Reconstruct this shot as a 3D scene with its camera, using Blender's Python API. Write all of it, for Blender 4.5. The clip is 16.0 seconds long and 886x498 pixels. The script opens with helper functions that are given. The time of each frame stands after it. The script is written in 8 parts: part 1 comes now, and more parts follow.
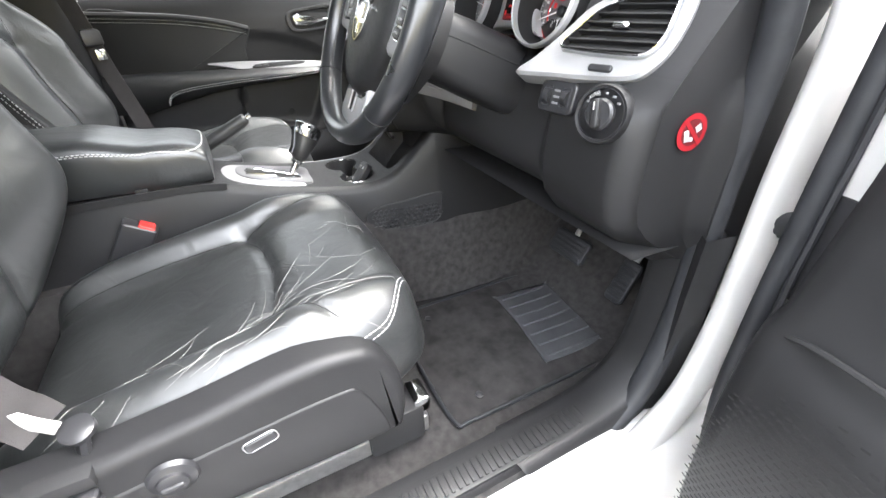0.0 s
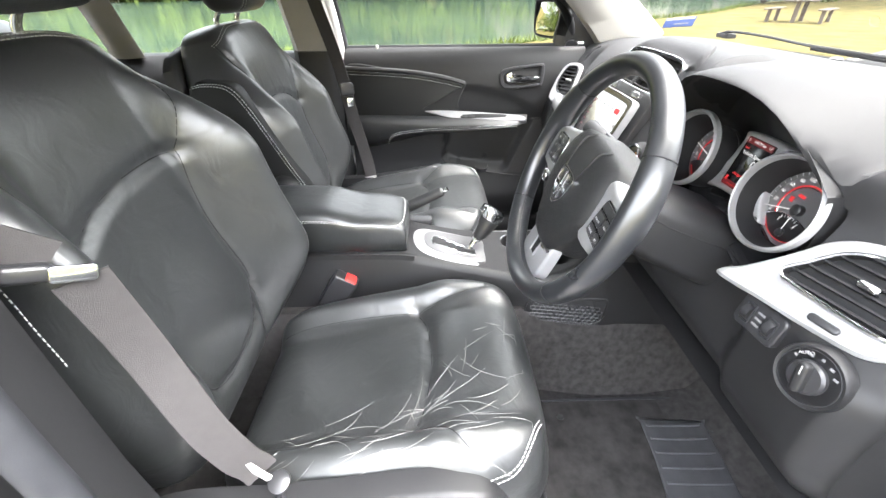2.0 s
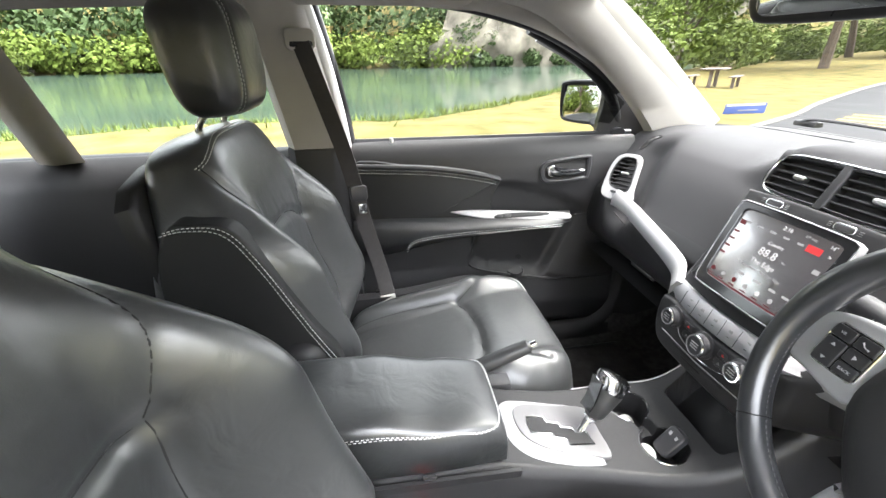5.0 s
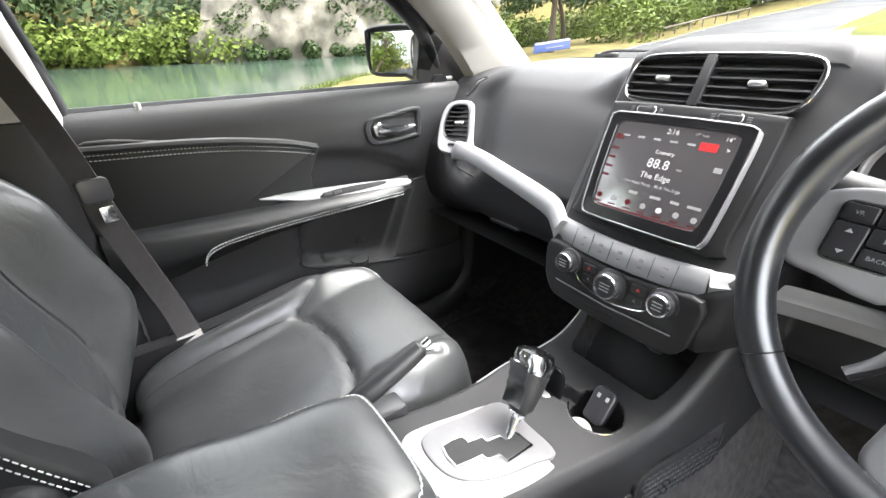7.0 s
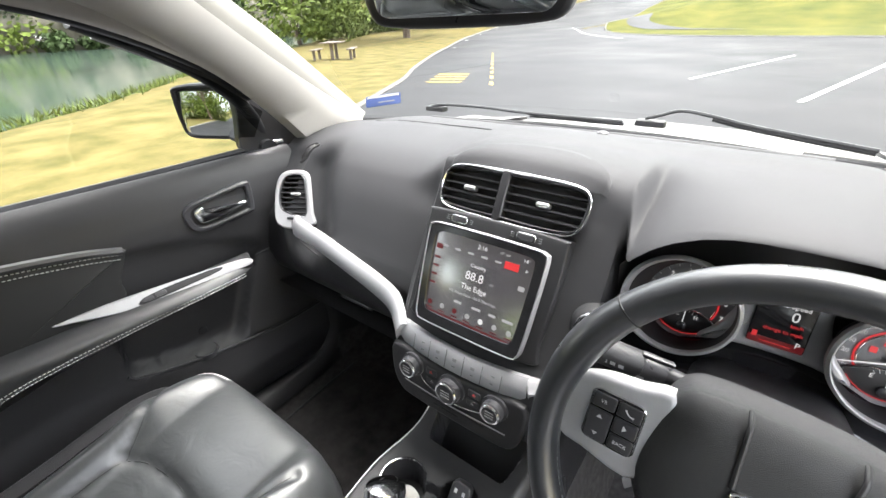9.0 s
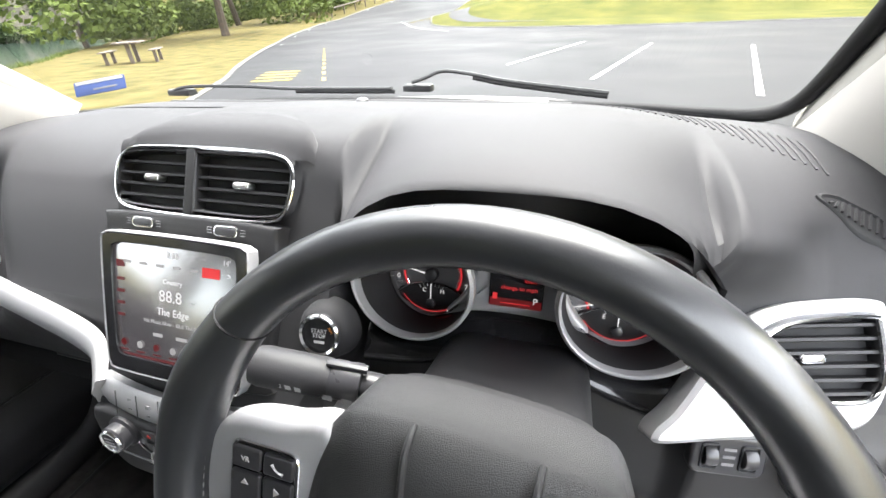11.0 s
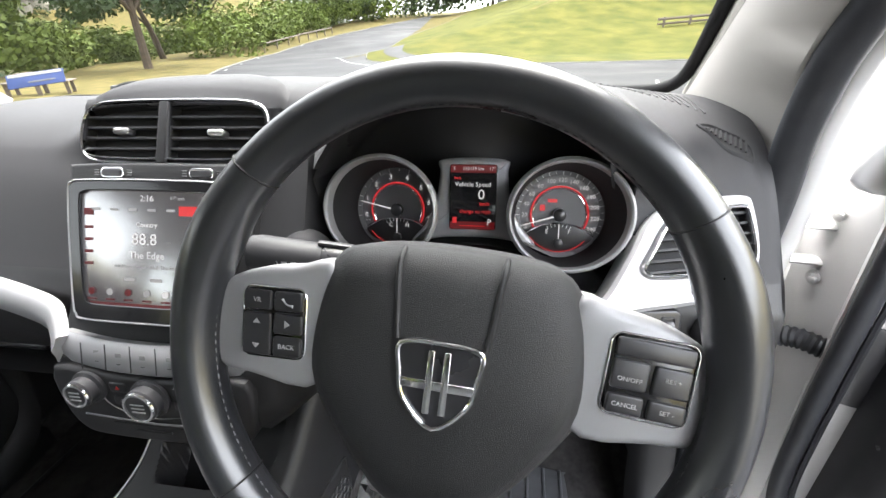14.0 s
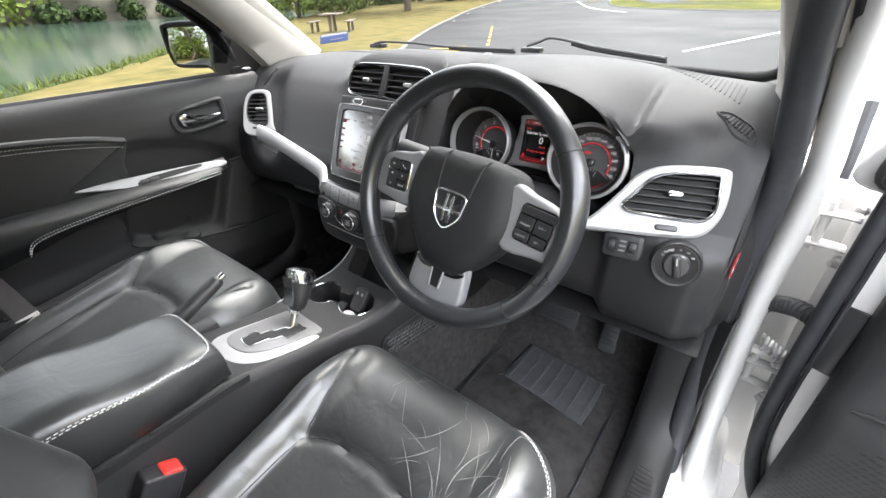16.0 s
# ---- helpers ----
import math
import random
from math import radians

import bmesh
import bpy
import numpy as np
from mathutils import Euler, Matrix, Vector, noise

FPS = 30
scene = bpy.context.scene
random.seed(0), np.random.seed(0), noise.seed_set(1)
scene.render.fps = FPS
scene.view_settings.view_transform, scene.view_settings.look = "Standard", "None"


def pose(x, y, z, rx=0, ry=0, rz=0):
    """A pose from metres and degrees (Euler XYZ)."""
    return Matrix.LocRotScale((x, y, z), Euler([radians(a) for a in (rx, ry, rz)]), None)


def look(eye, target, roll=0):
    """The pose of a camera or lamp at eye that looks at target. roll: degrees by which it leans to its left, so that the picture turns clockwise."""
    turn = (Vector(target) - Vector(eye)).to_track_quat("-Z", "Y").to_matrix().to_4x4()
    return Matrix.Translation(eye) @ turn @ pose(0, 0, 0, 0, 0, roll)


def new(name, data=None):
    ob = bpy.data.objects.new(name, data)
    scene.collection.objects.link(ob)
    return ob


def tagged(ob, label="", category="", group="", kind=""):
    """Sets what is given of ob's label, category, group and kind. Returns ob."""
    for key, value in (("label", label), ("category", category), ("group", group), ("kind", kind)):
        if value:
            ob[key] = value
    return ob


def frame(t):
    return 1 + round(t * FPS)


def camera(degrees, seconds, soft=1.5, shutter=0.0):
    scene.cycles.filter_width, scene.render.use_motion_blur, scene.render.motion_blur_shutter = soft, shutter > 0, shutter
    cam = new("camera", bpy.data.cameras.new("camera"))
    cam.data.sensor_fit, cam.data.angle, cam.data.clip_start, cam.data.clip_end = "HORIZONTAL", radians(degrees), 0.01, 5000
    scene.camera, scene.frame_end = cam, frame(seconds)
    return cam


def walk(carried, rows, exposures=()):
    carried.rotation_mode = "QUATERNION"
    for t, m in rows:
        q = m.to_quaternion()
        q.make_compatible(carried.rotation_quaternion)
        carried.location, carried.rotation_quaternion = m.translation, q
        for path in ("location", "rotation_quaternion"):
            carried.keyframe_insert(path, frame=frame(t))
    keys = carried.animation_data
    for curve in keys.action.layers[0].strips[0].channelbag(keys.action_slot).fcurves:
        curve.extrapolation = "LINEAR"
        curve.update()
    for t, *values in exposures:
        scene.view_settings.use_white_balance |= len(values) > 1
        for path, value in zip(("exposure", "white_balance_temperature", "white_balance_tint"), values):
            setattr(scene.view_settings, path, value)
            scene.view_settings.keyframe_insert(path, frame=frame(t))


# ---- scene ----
cam = camera(94.2, 16.0)
PATH = [
    (0, (1.022, 0.131, 1.113), (-0.502, 0.892, 0.065), -1.4),
    (0.5, (1.01, 0.152, 1.151), (-0.596, 0.595, 0.045), -1.2),
    (1, (0.984, 0.166, 1.204), (-0.65, 0.411, 0.078), -1.0),
    (1.5, (0.957, 0.159, 1.275), (-0.697, 0.272, 0.157), -1.0),
    (2, (0.936, 0.144, 1.342), (-0.749, 0.177, 0.266), -0.8),
    (2.5, (0.923, 0.114, 1.39), (-0.799, 0.084, 0.373), -0.6),
    (3, (0.91, 0.091, 1.437), (-0.849, 0.013, 0.489), -0.5),
    (3.5, (0.898, 0.076, 1.454), (-0.891, -0.023, 0.566), -0.6),
    (3.7, (0.877, 0.062, 1.445), (-0.922, -0.033, 0.578), -0.6),
    (5.8, (0.365, -0.135, 1.32), (-1.349, 0.426, 0.456), -1.7),
    (6, (0.36, -0.13, 1.298), (-1.326, 0.506, 0.43), -1.8),
    (6.5, (0.337, -0.125, 1.267), (-1.249, 0.722, 0.39), -1.8),
    (7, (0.295, -0.063, 1.247), (-1.177, 0.955, 0.354), -2.0),
    (7.5, (0.28, -0.01, 1.256), (-1.074, 1.153, 0.354), -2.0),
    (8, (0.264, 0.019, 1.301), (-0.997, 1.266, 0.377), -2.4),
    (8.5, (0.264, 0.045, 1.386), (-0.9, 1.368, 0.442), -2.3),
    (9, (0.286, 0.078, 1.425), (-0.791, 1.457, 0.457), -2.4),
    (9.5, (0.341, 0.118, 1.419), (-0.622, 1.568, 0.433), -2.4),
    (10, (0.402, 0.174, 1.416), (-0.402, 1.708, 0.418), -2.4),
    (10.2, (0.418, 0.193, 1.408), (-0.325, 1.749, 0.394), -2.7),
    (12.3, (0.362, 0.318, 1.248), (0.084, 2.069, 0.323), -2.1),
    (12.5, (0.361, 0.32, 1.244), (0.107, 2.086, 0.34), -2.0),
    (13, (0.367, 0.3, 1.242), (0.138, 2.073, 0.346), -2.0),
    (13.5, (0.384, 0.219, 1.259), (0.153, 1.998, 0.374), -1.7),
    (14, (0.402, 0.149, 1.273), (0.12, 1.919, 0.385), -1.7),
    (14.5, (0.435, 0.075, 1.287), (0.031, 1.811, 0.381), -1.6),
    (15, (0.507, 0.002, 1.292), (-0.101, 1.66, 0.353), -1.7),
    (15.5, (0.599, -0.062, 1.319), (-0.247, 1.452, 0.324), -1.9),
    (16, (0.691, -0.089, 1.349), (-0.367, 1.244, 0.298), -2.1),
]
EXPOSURE = [(0.0, 3.42), (1.0, 3.76), (2.0, 3.76), (3.5, 3.5), (6.0, 3.75), (8.0, 3.5), (9.0, 3.3), (10.0, 3.1), (12.5, 3.9), (13.5, 3.5), (14.5, 3.1), (16.0, 3.05)]
walk(cam, [(t, look(eye, target, roll)) for t, eye, target, roll in PATH], EXPOSURE)

# ---- building helpers ----
MATS = {}


def fr(o, n, up=(0, 0, 1)):
    """A frame at o whose w points along n and whose v is near up."""
    w = Vector(n).normalized()
    u = Vector(up).cross(w).normalized()
    v = w.cross(u)
    return Matrix(((u.x, v.x, w.x, o[0]), (u.y, v.y, w.y, o[1]), (u.z, v.z, w.z, o[2]), (0, 0, 0, 1)))


def place_of(ob):
    return Matrix.Identity(4) if ob.parent else ob.matrix_basis


def part(name, geo, material, parent=None, label="", sharp=38):
    """Links (verts, faces) as one mesh object, under a thing or a part."""
    me = bpy.data.meshes.new(name)
    me.from_pydata([tuple(v) for v in geo[0]], [], geo[1])
    me.materials.append(material)
    me.validate()
    bm = bmesh.new()
    bm.from_mesh(me)
    bmesh.ops.recalc_face_normals(bm, faces=bm.faces)
    bm.to_mesh(me)
    bm.free()
    me.shade_smooth()
    me.set_sharp_from_angle(angle=radians(sharp))
    ob = new(name, me)
    if parent:
        ob.parent = parent
        ob.matrix_parent_inverse = place_of(parent).inverted()
    if label:
        ob["label"] = label
    return ob


def thing(name, base, label, category, group="", kind=""):
    return tagged(_at(new(name), base), label, category, group, kind)


def _at(ob, base):
    ob.matrix_basis = Matrix.Translation(base)
    ob.empty_display_size = 0.05
    return ob


def setting(name, geo, material, label, category="", sharp=38):
    return tagged(part(name, geo, material, None, "", sharp), label, category, "", "structure")


def join(*geos):
    vs, fs = [], []
    for v, f in geos:
        k = len(vs)
        vs += list(v)
        fs += [[i + k for i in q] for q in f]
    return vs, fs


def moved(geo, m):
    return [m @ Vector(v) for v in geo[0]], geo[1]


def grid(rows, around=False, along=False, caps=False):
    """A sheet through rows of points; around closes each row, along closes the last row to the first."""
    n, m = len(rows), len(rows[0])
    vs = [Vector(p) for r in rows for p in r]
    fs = []
    for i in range(n if along else n - 1):
        for j in range(m if around else m - 1):
            a, b = i * m + j, i * m + (j + 1) % m
            c, d = ((i + 1) % n) * m + (j + 1) % m, ((i + 1) % n) * m + j
            fs.append([a, b, c, d])
    if caps:
        fs.append(list(range(m))[::-1])
        fs.append([(n - 1) * m + j for j in range(m)])
    return vs, fs


def spline(pts, n=8, closed=False):
    """A smooth line through the points, n steps to each."""
    p = [Vector(q) for q in pts]
    k = len(p)
    out = []
    for i in range(k if closed else k - 1):
        a, b, c, d = (p[(i - 1) % k] if closed or i else p[0], p[i], p[(i + 1) % k], p[(i + 2) % k] if closed or i + 2 < k else p[-1])
        for s in range(n):
            t = s / n
            out.append(0.5 * (2 * b + (c - a) * t + (2 * a - 5 * b + 4 * c - d) * t * t + (3 * b - a - 3 * c + d) * t ** 3))
    if not closed:
        out.append(p[-1])
    return out


def tube(path, r, n=10, closed=False, flat=1.0, up=(0, 0, 1), ends=True):
    """A round bar along a path; r is a number or one for each point; flat squeezes it along up."""
    p = [Vector(q) for q in path]
    k = len(p)
    rows = []
    side = None
    for i in range(k):
        a = p[(i - 1) % k] if closed or i else p[0]
        b = p[(i + 1) % k] if closed or i + 1 < k else p[-1]
        t = (b - a).normalized()
        u = Vector(up).cross(t)
        if u.length < 1e-3:
            u = Vector((1, 0, 0)).cross(t)
        u.normalize()
        if side is not None and u.dot(side) < 0:
            u = -u
        side = u
        v = t.cross(u)
        q = r[i] if isinstance(r, (list, tuple)) else r
        rows.append([p[i] + q * (math.cos(2 * math.pi * j / n) * u + flat * math.sin(2 * math.pi * j / n) * v) for j in range(n)])
    return grid(rows, True, closed, ends and not closed)


def rrect(w, h, r, n=5):
    """A rectangle with round corners, about the origin."""
    out = []
    r = min(r, w / 2 - 1e-5, h / 2 - 1e-5)
    for cx, cy, a in ((w / 2 - r, h / 2 - r, 0), (-w / 2 + r, h / 2 - r, 90), (-w / 2 + r, -h / 2 + r, 180), (w / 2 - r, -h / 2 + r, 270)):
        for i in range(n + 1):
            t = radians(a + 90 * i / n)
            out.append((cx + r * math.cos(t), cy + r * math.sin(t)))
    return out


def circle(r, n=32, ry=None):
    return [(r * math.cos(2 * math.pi * i / n), (ry or r) * math.sin(2 * math.pi * i / n)) for i in range(n)]


def inset(o, d):
    """The outline moved inwards by d."""
    k = len(o)
    area = sum(o[i][0] * o[(i + 1) % k][1] - o[(i + 1) % k][0] * o[i][1] for i in range(k))
    s = 1 if area > 0 else -1
    out = []
    for i in range(k):
        a, b, c = Vector(o[i - 1]), Vector(o[i]), Vector(o[(i + 1) % k])
        e, f = (b - a), (c - b)
        e = e.normalized() if e.length > 1e-9 else f.normalized()
        f = f.normalized() if f.length > 1e-9 else e
        n1, n2 = Vector((-e.y, e.x)) * s, Vector((-f.y, f.x)) * s
        m = n1 + n2
        m = m / max(0.5, m.dot(m) / 2) if m.length > 1e-6 else n1
        out.append((b.x + m.x * d, b.y + m.y * d))
    return out


def slab(o, depth, bevel, m, nb=3, bulge=0.0):
    """A plate with the outline o in the frame m, its rounded front at w = 0 and its back at -depth."""
    rows = [[m @ Vector((x, y, -depth)) for x, y in o]]
    for i in range(nb + 1):
        a = math.pi / 2 * i / nb
        q = inset(o, bevel * (1 - math.cos(a)))
        rows.append([m @ Vector((x, y, -bevel * (1 - math.sin(a)))) for x, y in q])
    if bulge:
        q = inset(o, bevel)
        cx, cy = sum(p[0] for p in q) / len(q), sum(p[1] for p in q) / len(q)
        for i in range(1, 7):
            s = 1 - i / 6.5
            rows.append([m @ Vector((cx + (x - cx) * s, cy + (y - cy) * s, bulge * (1 - s * s))) for x, y in q])
    return grid(rows, True, False, True)


def plate_ring(o, hole, depth, bevel, m):
    """A frame between the outline o and the hole, both with as many points."""
    rows = [[m @ Vector((x, y, -depth)) for x, y in hole], [m @ Vector((x, y, -depth)) for x, y in o],
            [m @ Vector((x, y, -bevel)) for x, y in o], [m @ Vector((x, y, 0)) for x, y in inset(o, bevel)],
            [m @ Vector((x, y, 0)) for x, y in inset(hole, -bevel)], [m @ Vector((x, y, -bevel)) for x, y in hole]]
    return grid(rows, True, True)


def box(c, s, bevel=0.004, m=Matrix.Identity(4)):
    q = m @ Matrix.Translation((c[0], c[1], c[2] + s[2] / 2))
    b = min(bevel, min(s) / 2.2)
    return slab(rrect(s[0], s[1], b, 2), s[2], b, q, 2)


def lathe(profile, m, n=40):
    rows = [[m @ Vector((r * math.cos(2 * math.pi * j / n), r * math.sin(2 * math.pi * j / n), w)) for j in range(n)] for r, w in profile]
    return grid(rows, True, False, True)


def arc(r, a0, a1, n=24, c=(0, 0)):
    return [(c[0] + r * math.cos(radians(a0 + (a1 - a0) * i / n)), c[1] + r * math.sin(radians(a0 + (a1 - a0) * i / n))) for i in range(n + 1)]


def band(path, half, thick, side):
    """A rounded strip along a path: half its width at each point, side the way across at each point."""
    rows = []
    k = len(path)
    for i in range(k):
        a, b = path[max(0, i - 1)], path[min(k - 1, i + 1)]
        t = (b - a).normalized()
        s = Vector(side[i] if isinstance(side, list) else side)
        s = (s - s.dot(t) * t).normalized()
        nrm = s.cross(t)
        h = half[i] if isinstance(half, list) else half
        e = min(thick, h) * 0.7
        sec = [(-h, -thick), (-h, -e * 0.4), (-h + e * 0.3, -e * 0.1), (-h + e, 0), (0, thick * 0.25), (h - e, 0), (h - e * 0.3, -e * 0.1), (h, -e * 0.4), (h, -thick)]
        rows.append([path[i] + s * x + nrm * y for x, y in sec])
    return grid(rows, True, False, True)


def pillow(a, b, top, m, nx=56, ny=56, p=5.0, q=5.0, under=0.2, seams=(), depth=0.006, width=0.006, pinch=0.0):
    """A padded form in the frame m: half sizes a(v) across and b along, height top(u, v) with u, v from -1 to 1, drawn in along the
    seams, which are lists of (x, y) in metres. Returns the geometry and a function for a place on its top."""
    us = np.sin(np.linspace(-1, 1, nx + 1) * np.pi / 2 * 0.93) / np.sin(np.pi / 2 * 0.93)
    vs = np.sin(np.linspace(-1, 1, ny + 1) * np.pi / 2 * 0.93) / np.sin(np.pi / 2 * 0.93)

    def flat(u, v):
        return a(v) * u * (1 - pinch * v ** 4 * u ** 2), b * v * (1 - pinch * u ** 4 * v ** 2)

    def height(u, v, groove=True):
        edge = (1 - np.abs(u) ** p) ** (1 / p) * (1 - np.abs(v) ** q) ** (1 / q)
        w = top(u, v) * edge
        if groove:
            x, y = flat(u, v)
            for s in seams:
                d = 1e9 * np.ones_like(w)
                for (x0, y0), (x1, y1) in zip(s[:-1], s[1:]):
                    l = max(1e-9, (x1 - x0) ** 2 + (y1 - y0) ** 2)
                    t = np.clip(((x - x0) * (x1 - x0) + (y - y0) * (y1 - y0)) / l, 0, 1)
                    d = np.minimum(d, np.hypot(x - x0 - t * (x1 - x0), y - y0 - t * (y1 - y0)))
                w = w - depth * np.exp(-(d / width) ** 2) * np.minimum(1, edge * 1.4)
        return w

    uu, vv = np.meshgrid(us, vs)
    w = height(uu, vv)
    x, y = flat(uu, vv)
    up = [[m @ Vector((x[j, i], y[j, i], w[j, i])) for i in range(nx + 1)] for j in range(ny + 1)]
    low = -under * height(uu, vv, False)
    dn = [[m @ Vector((x[j, i], y[j, i], low[j, i])) for i in range(nx + 1)] for j in range(ny + 1)]
    g = join(grid(up), grid(dn))
    bm = bmesh.new()
    vs_ = [bm.verts.new(v) for v in g[0]]
    for f in g[1]:
        try:
            bm.faces.new([vs_[i] for i in f])
        except ValueError:
            pass
    bmesh.ops.remove_doubles(bm, verts=bm.verts, dist=0.0004)
    bm.verts.index_update()
    out = [v.co.copy() for v in bm.verts], [[v.index for v in f.verts] for f in bm.faces]
    bm.free()

    def spot(px, py, lift=0.0):
        v = min(0.999, max(-0.999, py / b))
        av = float(a(np.array(v)))
        u = min(0.999, max(-0.999, px / av))
        qx, qy = flat(u, v)
        return m @ Vector((float(qx), float(qy), float(height(np.array(u), np.array(v))) + lift))
    return out, spot


def stitches(path, size=0.0045, gap=0.0025, thick=0.0007):
    """A row of small thread dashes along a path in space."""
    geos = []
    d, walk_on = 0.0, 0.0
    p = [Vector(q) for q in path]
    for a, b in zip(p[:-1], p[1:]):
        l = (b - a).length
        if l < 1e-6:
            continue
        t = (b - a) / l
        while walk_on < d + l:
            s = a + t * (walk_on - d)
            geos.append(tube([s, s + t * size], thick, 4))
            walk_on += size + gap
        d += l
    return join(*geos) if geos else ([], [])


def letters(name, body, size, m, material, parent, align="CENTER"):
    """Writing as a thin mesh in the frame m."""
    cu = bpy.data.curves.new(name, "FONT")
    cu.body, cu.size, cu.align_x, cu.align_y, cu.extrude = body, size, align, "CENTER", 0.0002
    cu.resolution_u = 2
    ob = bpy.data.objects.new(name, cu)
    scene.collection.objects.link(ob)
    bpy.context.view_layer.update()
    me = bpy.data.meshes.new_from_object(ob)
    bpy.data.objects.remove(ob)
    bpy.data.curves.remove(cu)
    me.transform(m)
    me.materials.clear()
    me.materials.append(material)
    o = new(name, me)
    if parent:
        o.parent = parent
        o.matrix_parent_inverse = place_of(parent).inverted()
    return o


def smooth(a, b, x):
    t = np.clip((x - a) / (b - a), 0, 1)
    return t * t * (3 - 2 * t)


def outline(pts, n=5):
    return [(p.x, p.y) for p in spline([Vector((x, y, 0)) for x, y in pts], n, True)]

# ---- light ----
world = bpy.data.worlds.new("sky")
scene.world = world
world.use_nodes = True
wn = world.node_tree
bg = wn.nodes["Background"]
sky = wn.nodes.new("ShaderNodeTexSky")
sky.sky_type = "NISHITA"
sky.sun_disc = False
sky.sun_elevation, sky.sun_rotation = radians(66), radians(8)
sky.air_density, sky.dust_density, sky.ozone_density = 1.0, 4.0, 0.6
pale = wn.nodes.new("ShaderNodeHueSaturation")
pale.inputs["Saturation"].default_value = 0.22
wn.links.new(sky.outputs[0], pale.inputs["Color"])
wn.links.new(pale.outputs[0], bg.inputs["Color"])
bg.inputs["Strength"].default_value = 0.40
sun = new("sun", bpy.data.lights.new("sun", "SUN"))
sun.data.energy, sun.data.angle, sun.data.color = 0.34, radians(65), (1.0, 0.98, 0.95)
sun.matrix_basis = look((0.55, 3.95, 9.0), (0, 0, 0))


# ---- materials ----
def mat(name, col, rough=0.5, metal=0.0, var=0.2, scale=9.0, bump=0.15, fine=700.0, spec=0.5, cells=False, glow=None, coat=0.0, rvar=0.08, col2=None):
    """A surface with colour that drifts at two scales and a fine relief."""
    m = bpy.data.materials.new(name)
    m.use_nodes = True
    t = m.node_tree
    b = t.nodes["Principled BSDF"]
    tc = t.nodes.new("ShaderNodeTexCoord")
    n1, n2 = t.nodes.new("ShaderNodeTexNoise"), t.nodes.new("ShaderNodeTexNoise")
    n1.inputs["Scale"].default_value, n1.inputs["Detail"].default_value = scale, 6
    n2.inputs["Scale"].default_value, n2.inputs["Detail"].default_value = fine, 3
    for n in (n1, n2):
        t.links.new(tc.outputs["Object"], n.inputs["Vector"])
    mix = t.nodes.new("ShaderNodeMix")
    mix.data_type = "RGBA"
    c0, c1 = [max(0, c * (1 - var)) for c in col], [min(1, c * (1 + var)) for c in col]
    c1 = col2 or c1
    mix.inputs["A"].default_value, mix.inputs["B"].default_value = (*c0, 1), (*c1, 1)
    add = t.nodes.new("ShaderNodeMath")
    add.operation = "MULTIPLY_ADD"
    wide = t.nodes.new("ShaderNodeMapRange")
    wide.inputs["From Min"].default_value, wide.inputs["From Max"].default_value = 0.3, 0.7
    t.links.new(n1.outputs["Fac"], wide.inputs["Value"])
    t.links.new(wide.outputs[0], add.inputs[0])
    add.inputs[1].default_value = 0.7
    mul = t.nodes.new("ShaderNodeMath")
    mul.operation = "MULTIPLY"
    mul.inputs[1].default_value = 0.3
    t.links.new(n2.outputs["Fac"], mul.inputs[0])
    t.links.new(mul.outputs[0], add.inputs[2])
    t.links.new(add.outputs[0], mix.inputs["Factor"])
    t.links.new(mix.outputs["Result"], b.inputs["Base Color"])
    mr = t.nodes.new("ShaderNodeMapRange")
    mr.inputs["To Min"].default_value, mr.inputs["To Max"].default_value = max(0.0, rough - rvar), min(1, rough + rvar)
    t.links.new(n1.outputs["Fac"], mr.inputs["Value"])
    t.links.new(mr.outputs[0], b.inputs["Roughness"])
    b.inputs["Metallic"].default_value = metal
    b.inputs["Specular IOR Level"].default_value = spec
    if coat:
        b.inputs["Coat Weight"].default_value, b.inputs["Coat Roughness"].default_value = coat, 0.08 if name == "white_paint" else 0.32
    if bump:
        bp = t.nodes.new("ShaderNodeBump")
        bp.inputs["Strength"].default_value, bp.inputs["Distance"].default_value = bump, 0.001
        if cells:
            v = t.nodes.new("ShaderNodeTexVoronoi")
            v.feature = "DISTANCE_TO_EDGE"
            v.inputs["Scale"].default_value = fine
            t.links.new(tc.outputs["Object"], v.inputs["Vector"])
            cl = t.nodes.new("ShaderNodeMath")
            cl.operation = "MINIMUM"
            cl.inputs[1].default_value = 0.25
            t.links.new(v.outputs["Distance"], cl.inputs[0])
            t.links.new(cl.outputs[0], bp.inputs["Height"])
        else:
            t.links.new(n2.outputs["Fac"], bp.inputs["Height"])
        t.links.new(bp.outputs["Normal"], b.inputs["Normal"])
    if glow:
        b.inputs["Emission Color"].default_value, b.inputs["Emission Strength"].default_value = (*glow[0], 1), glow[1]
    MATS[name] = m
    return m


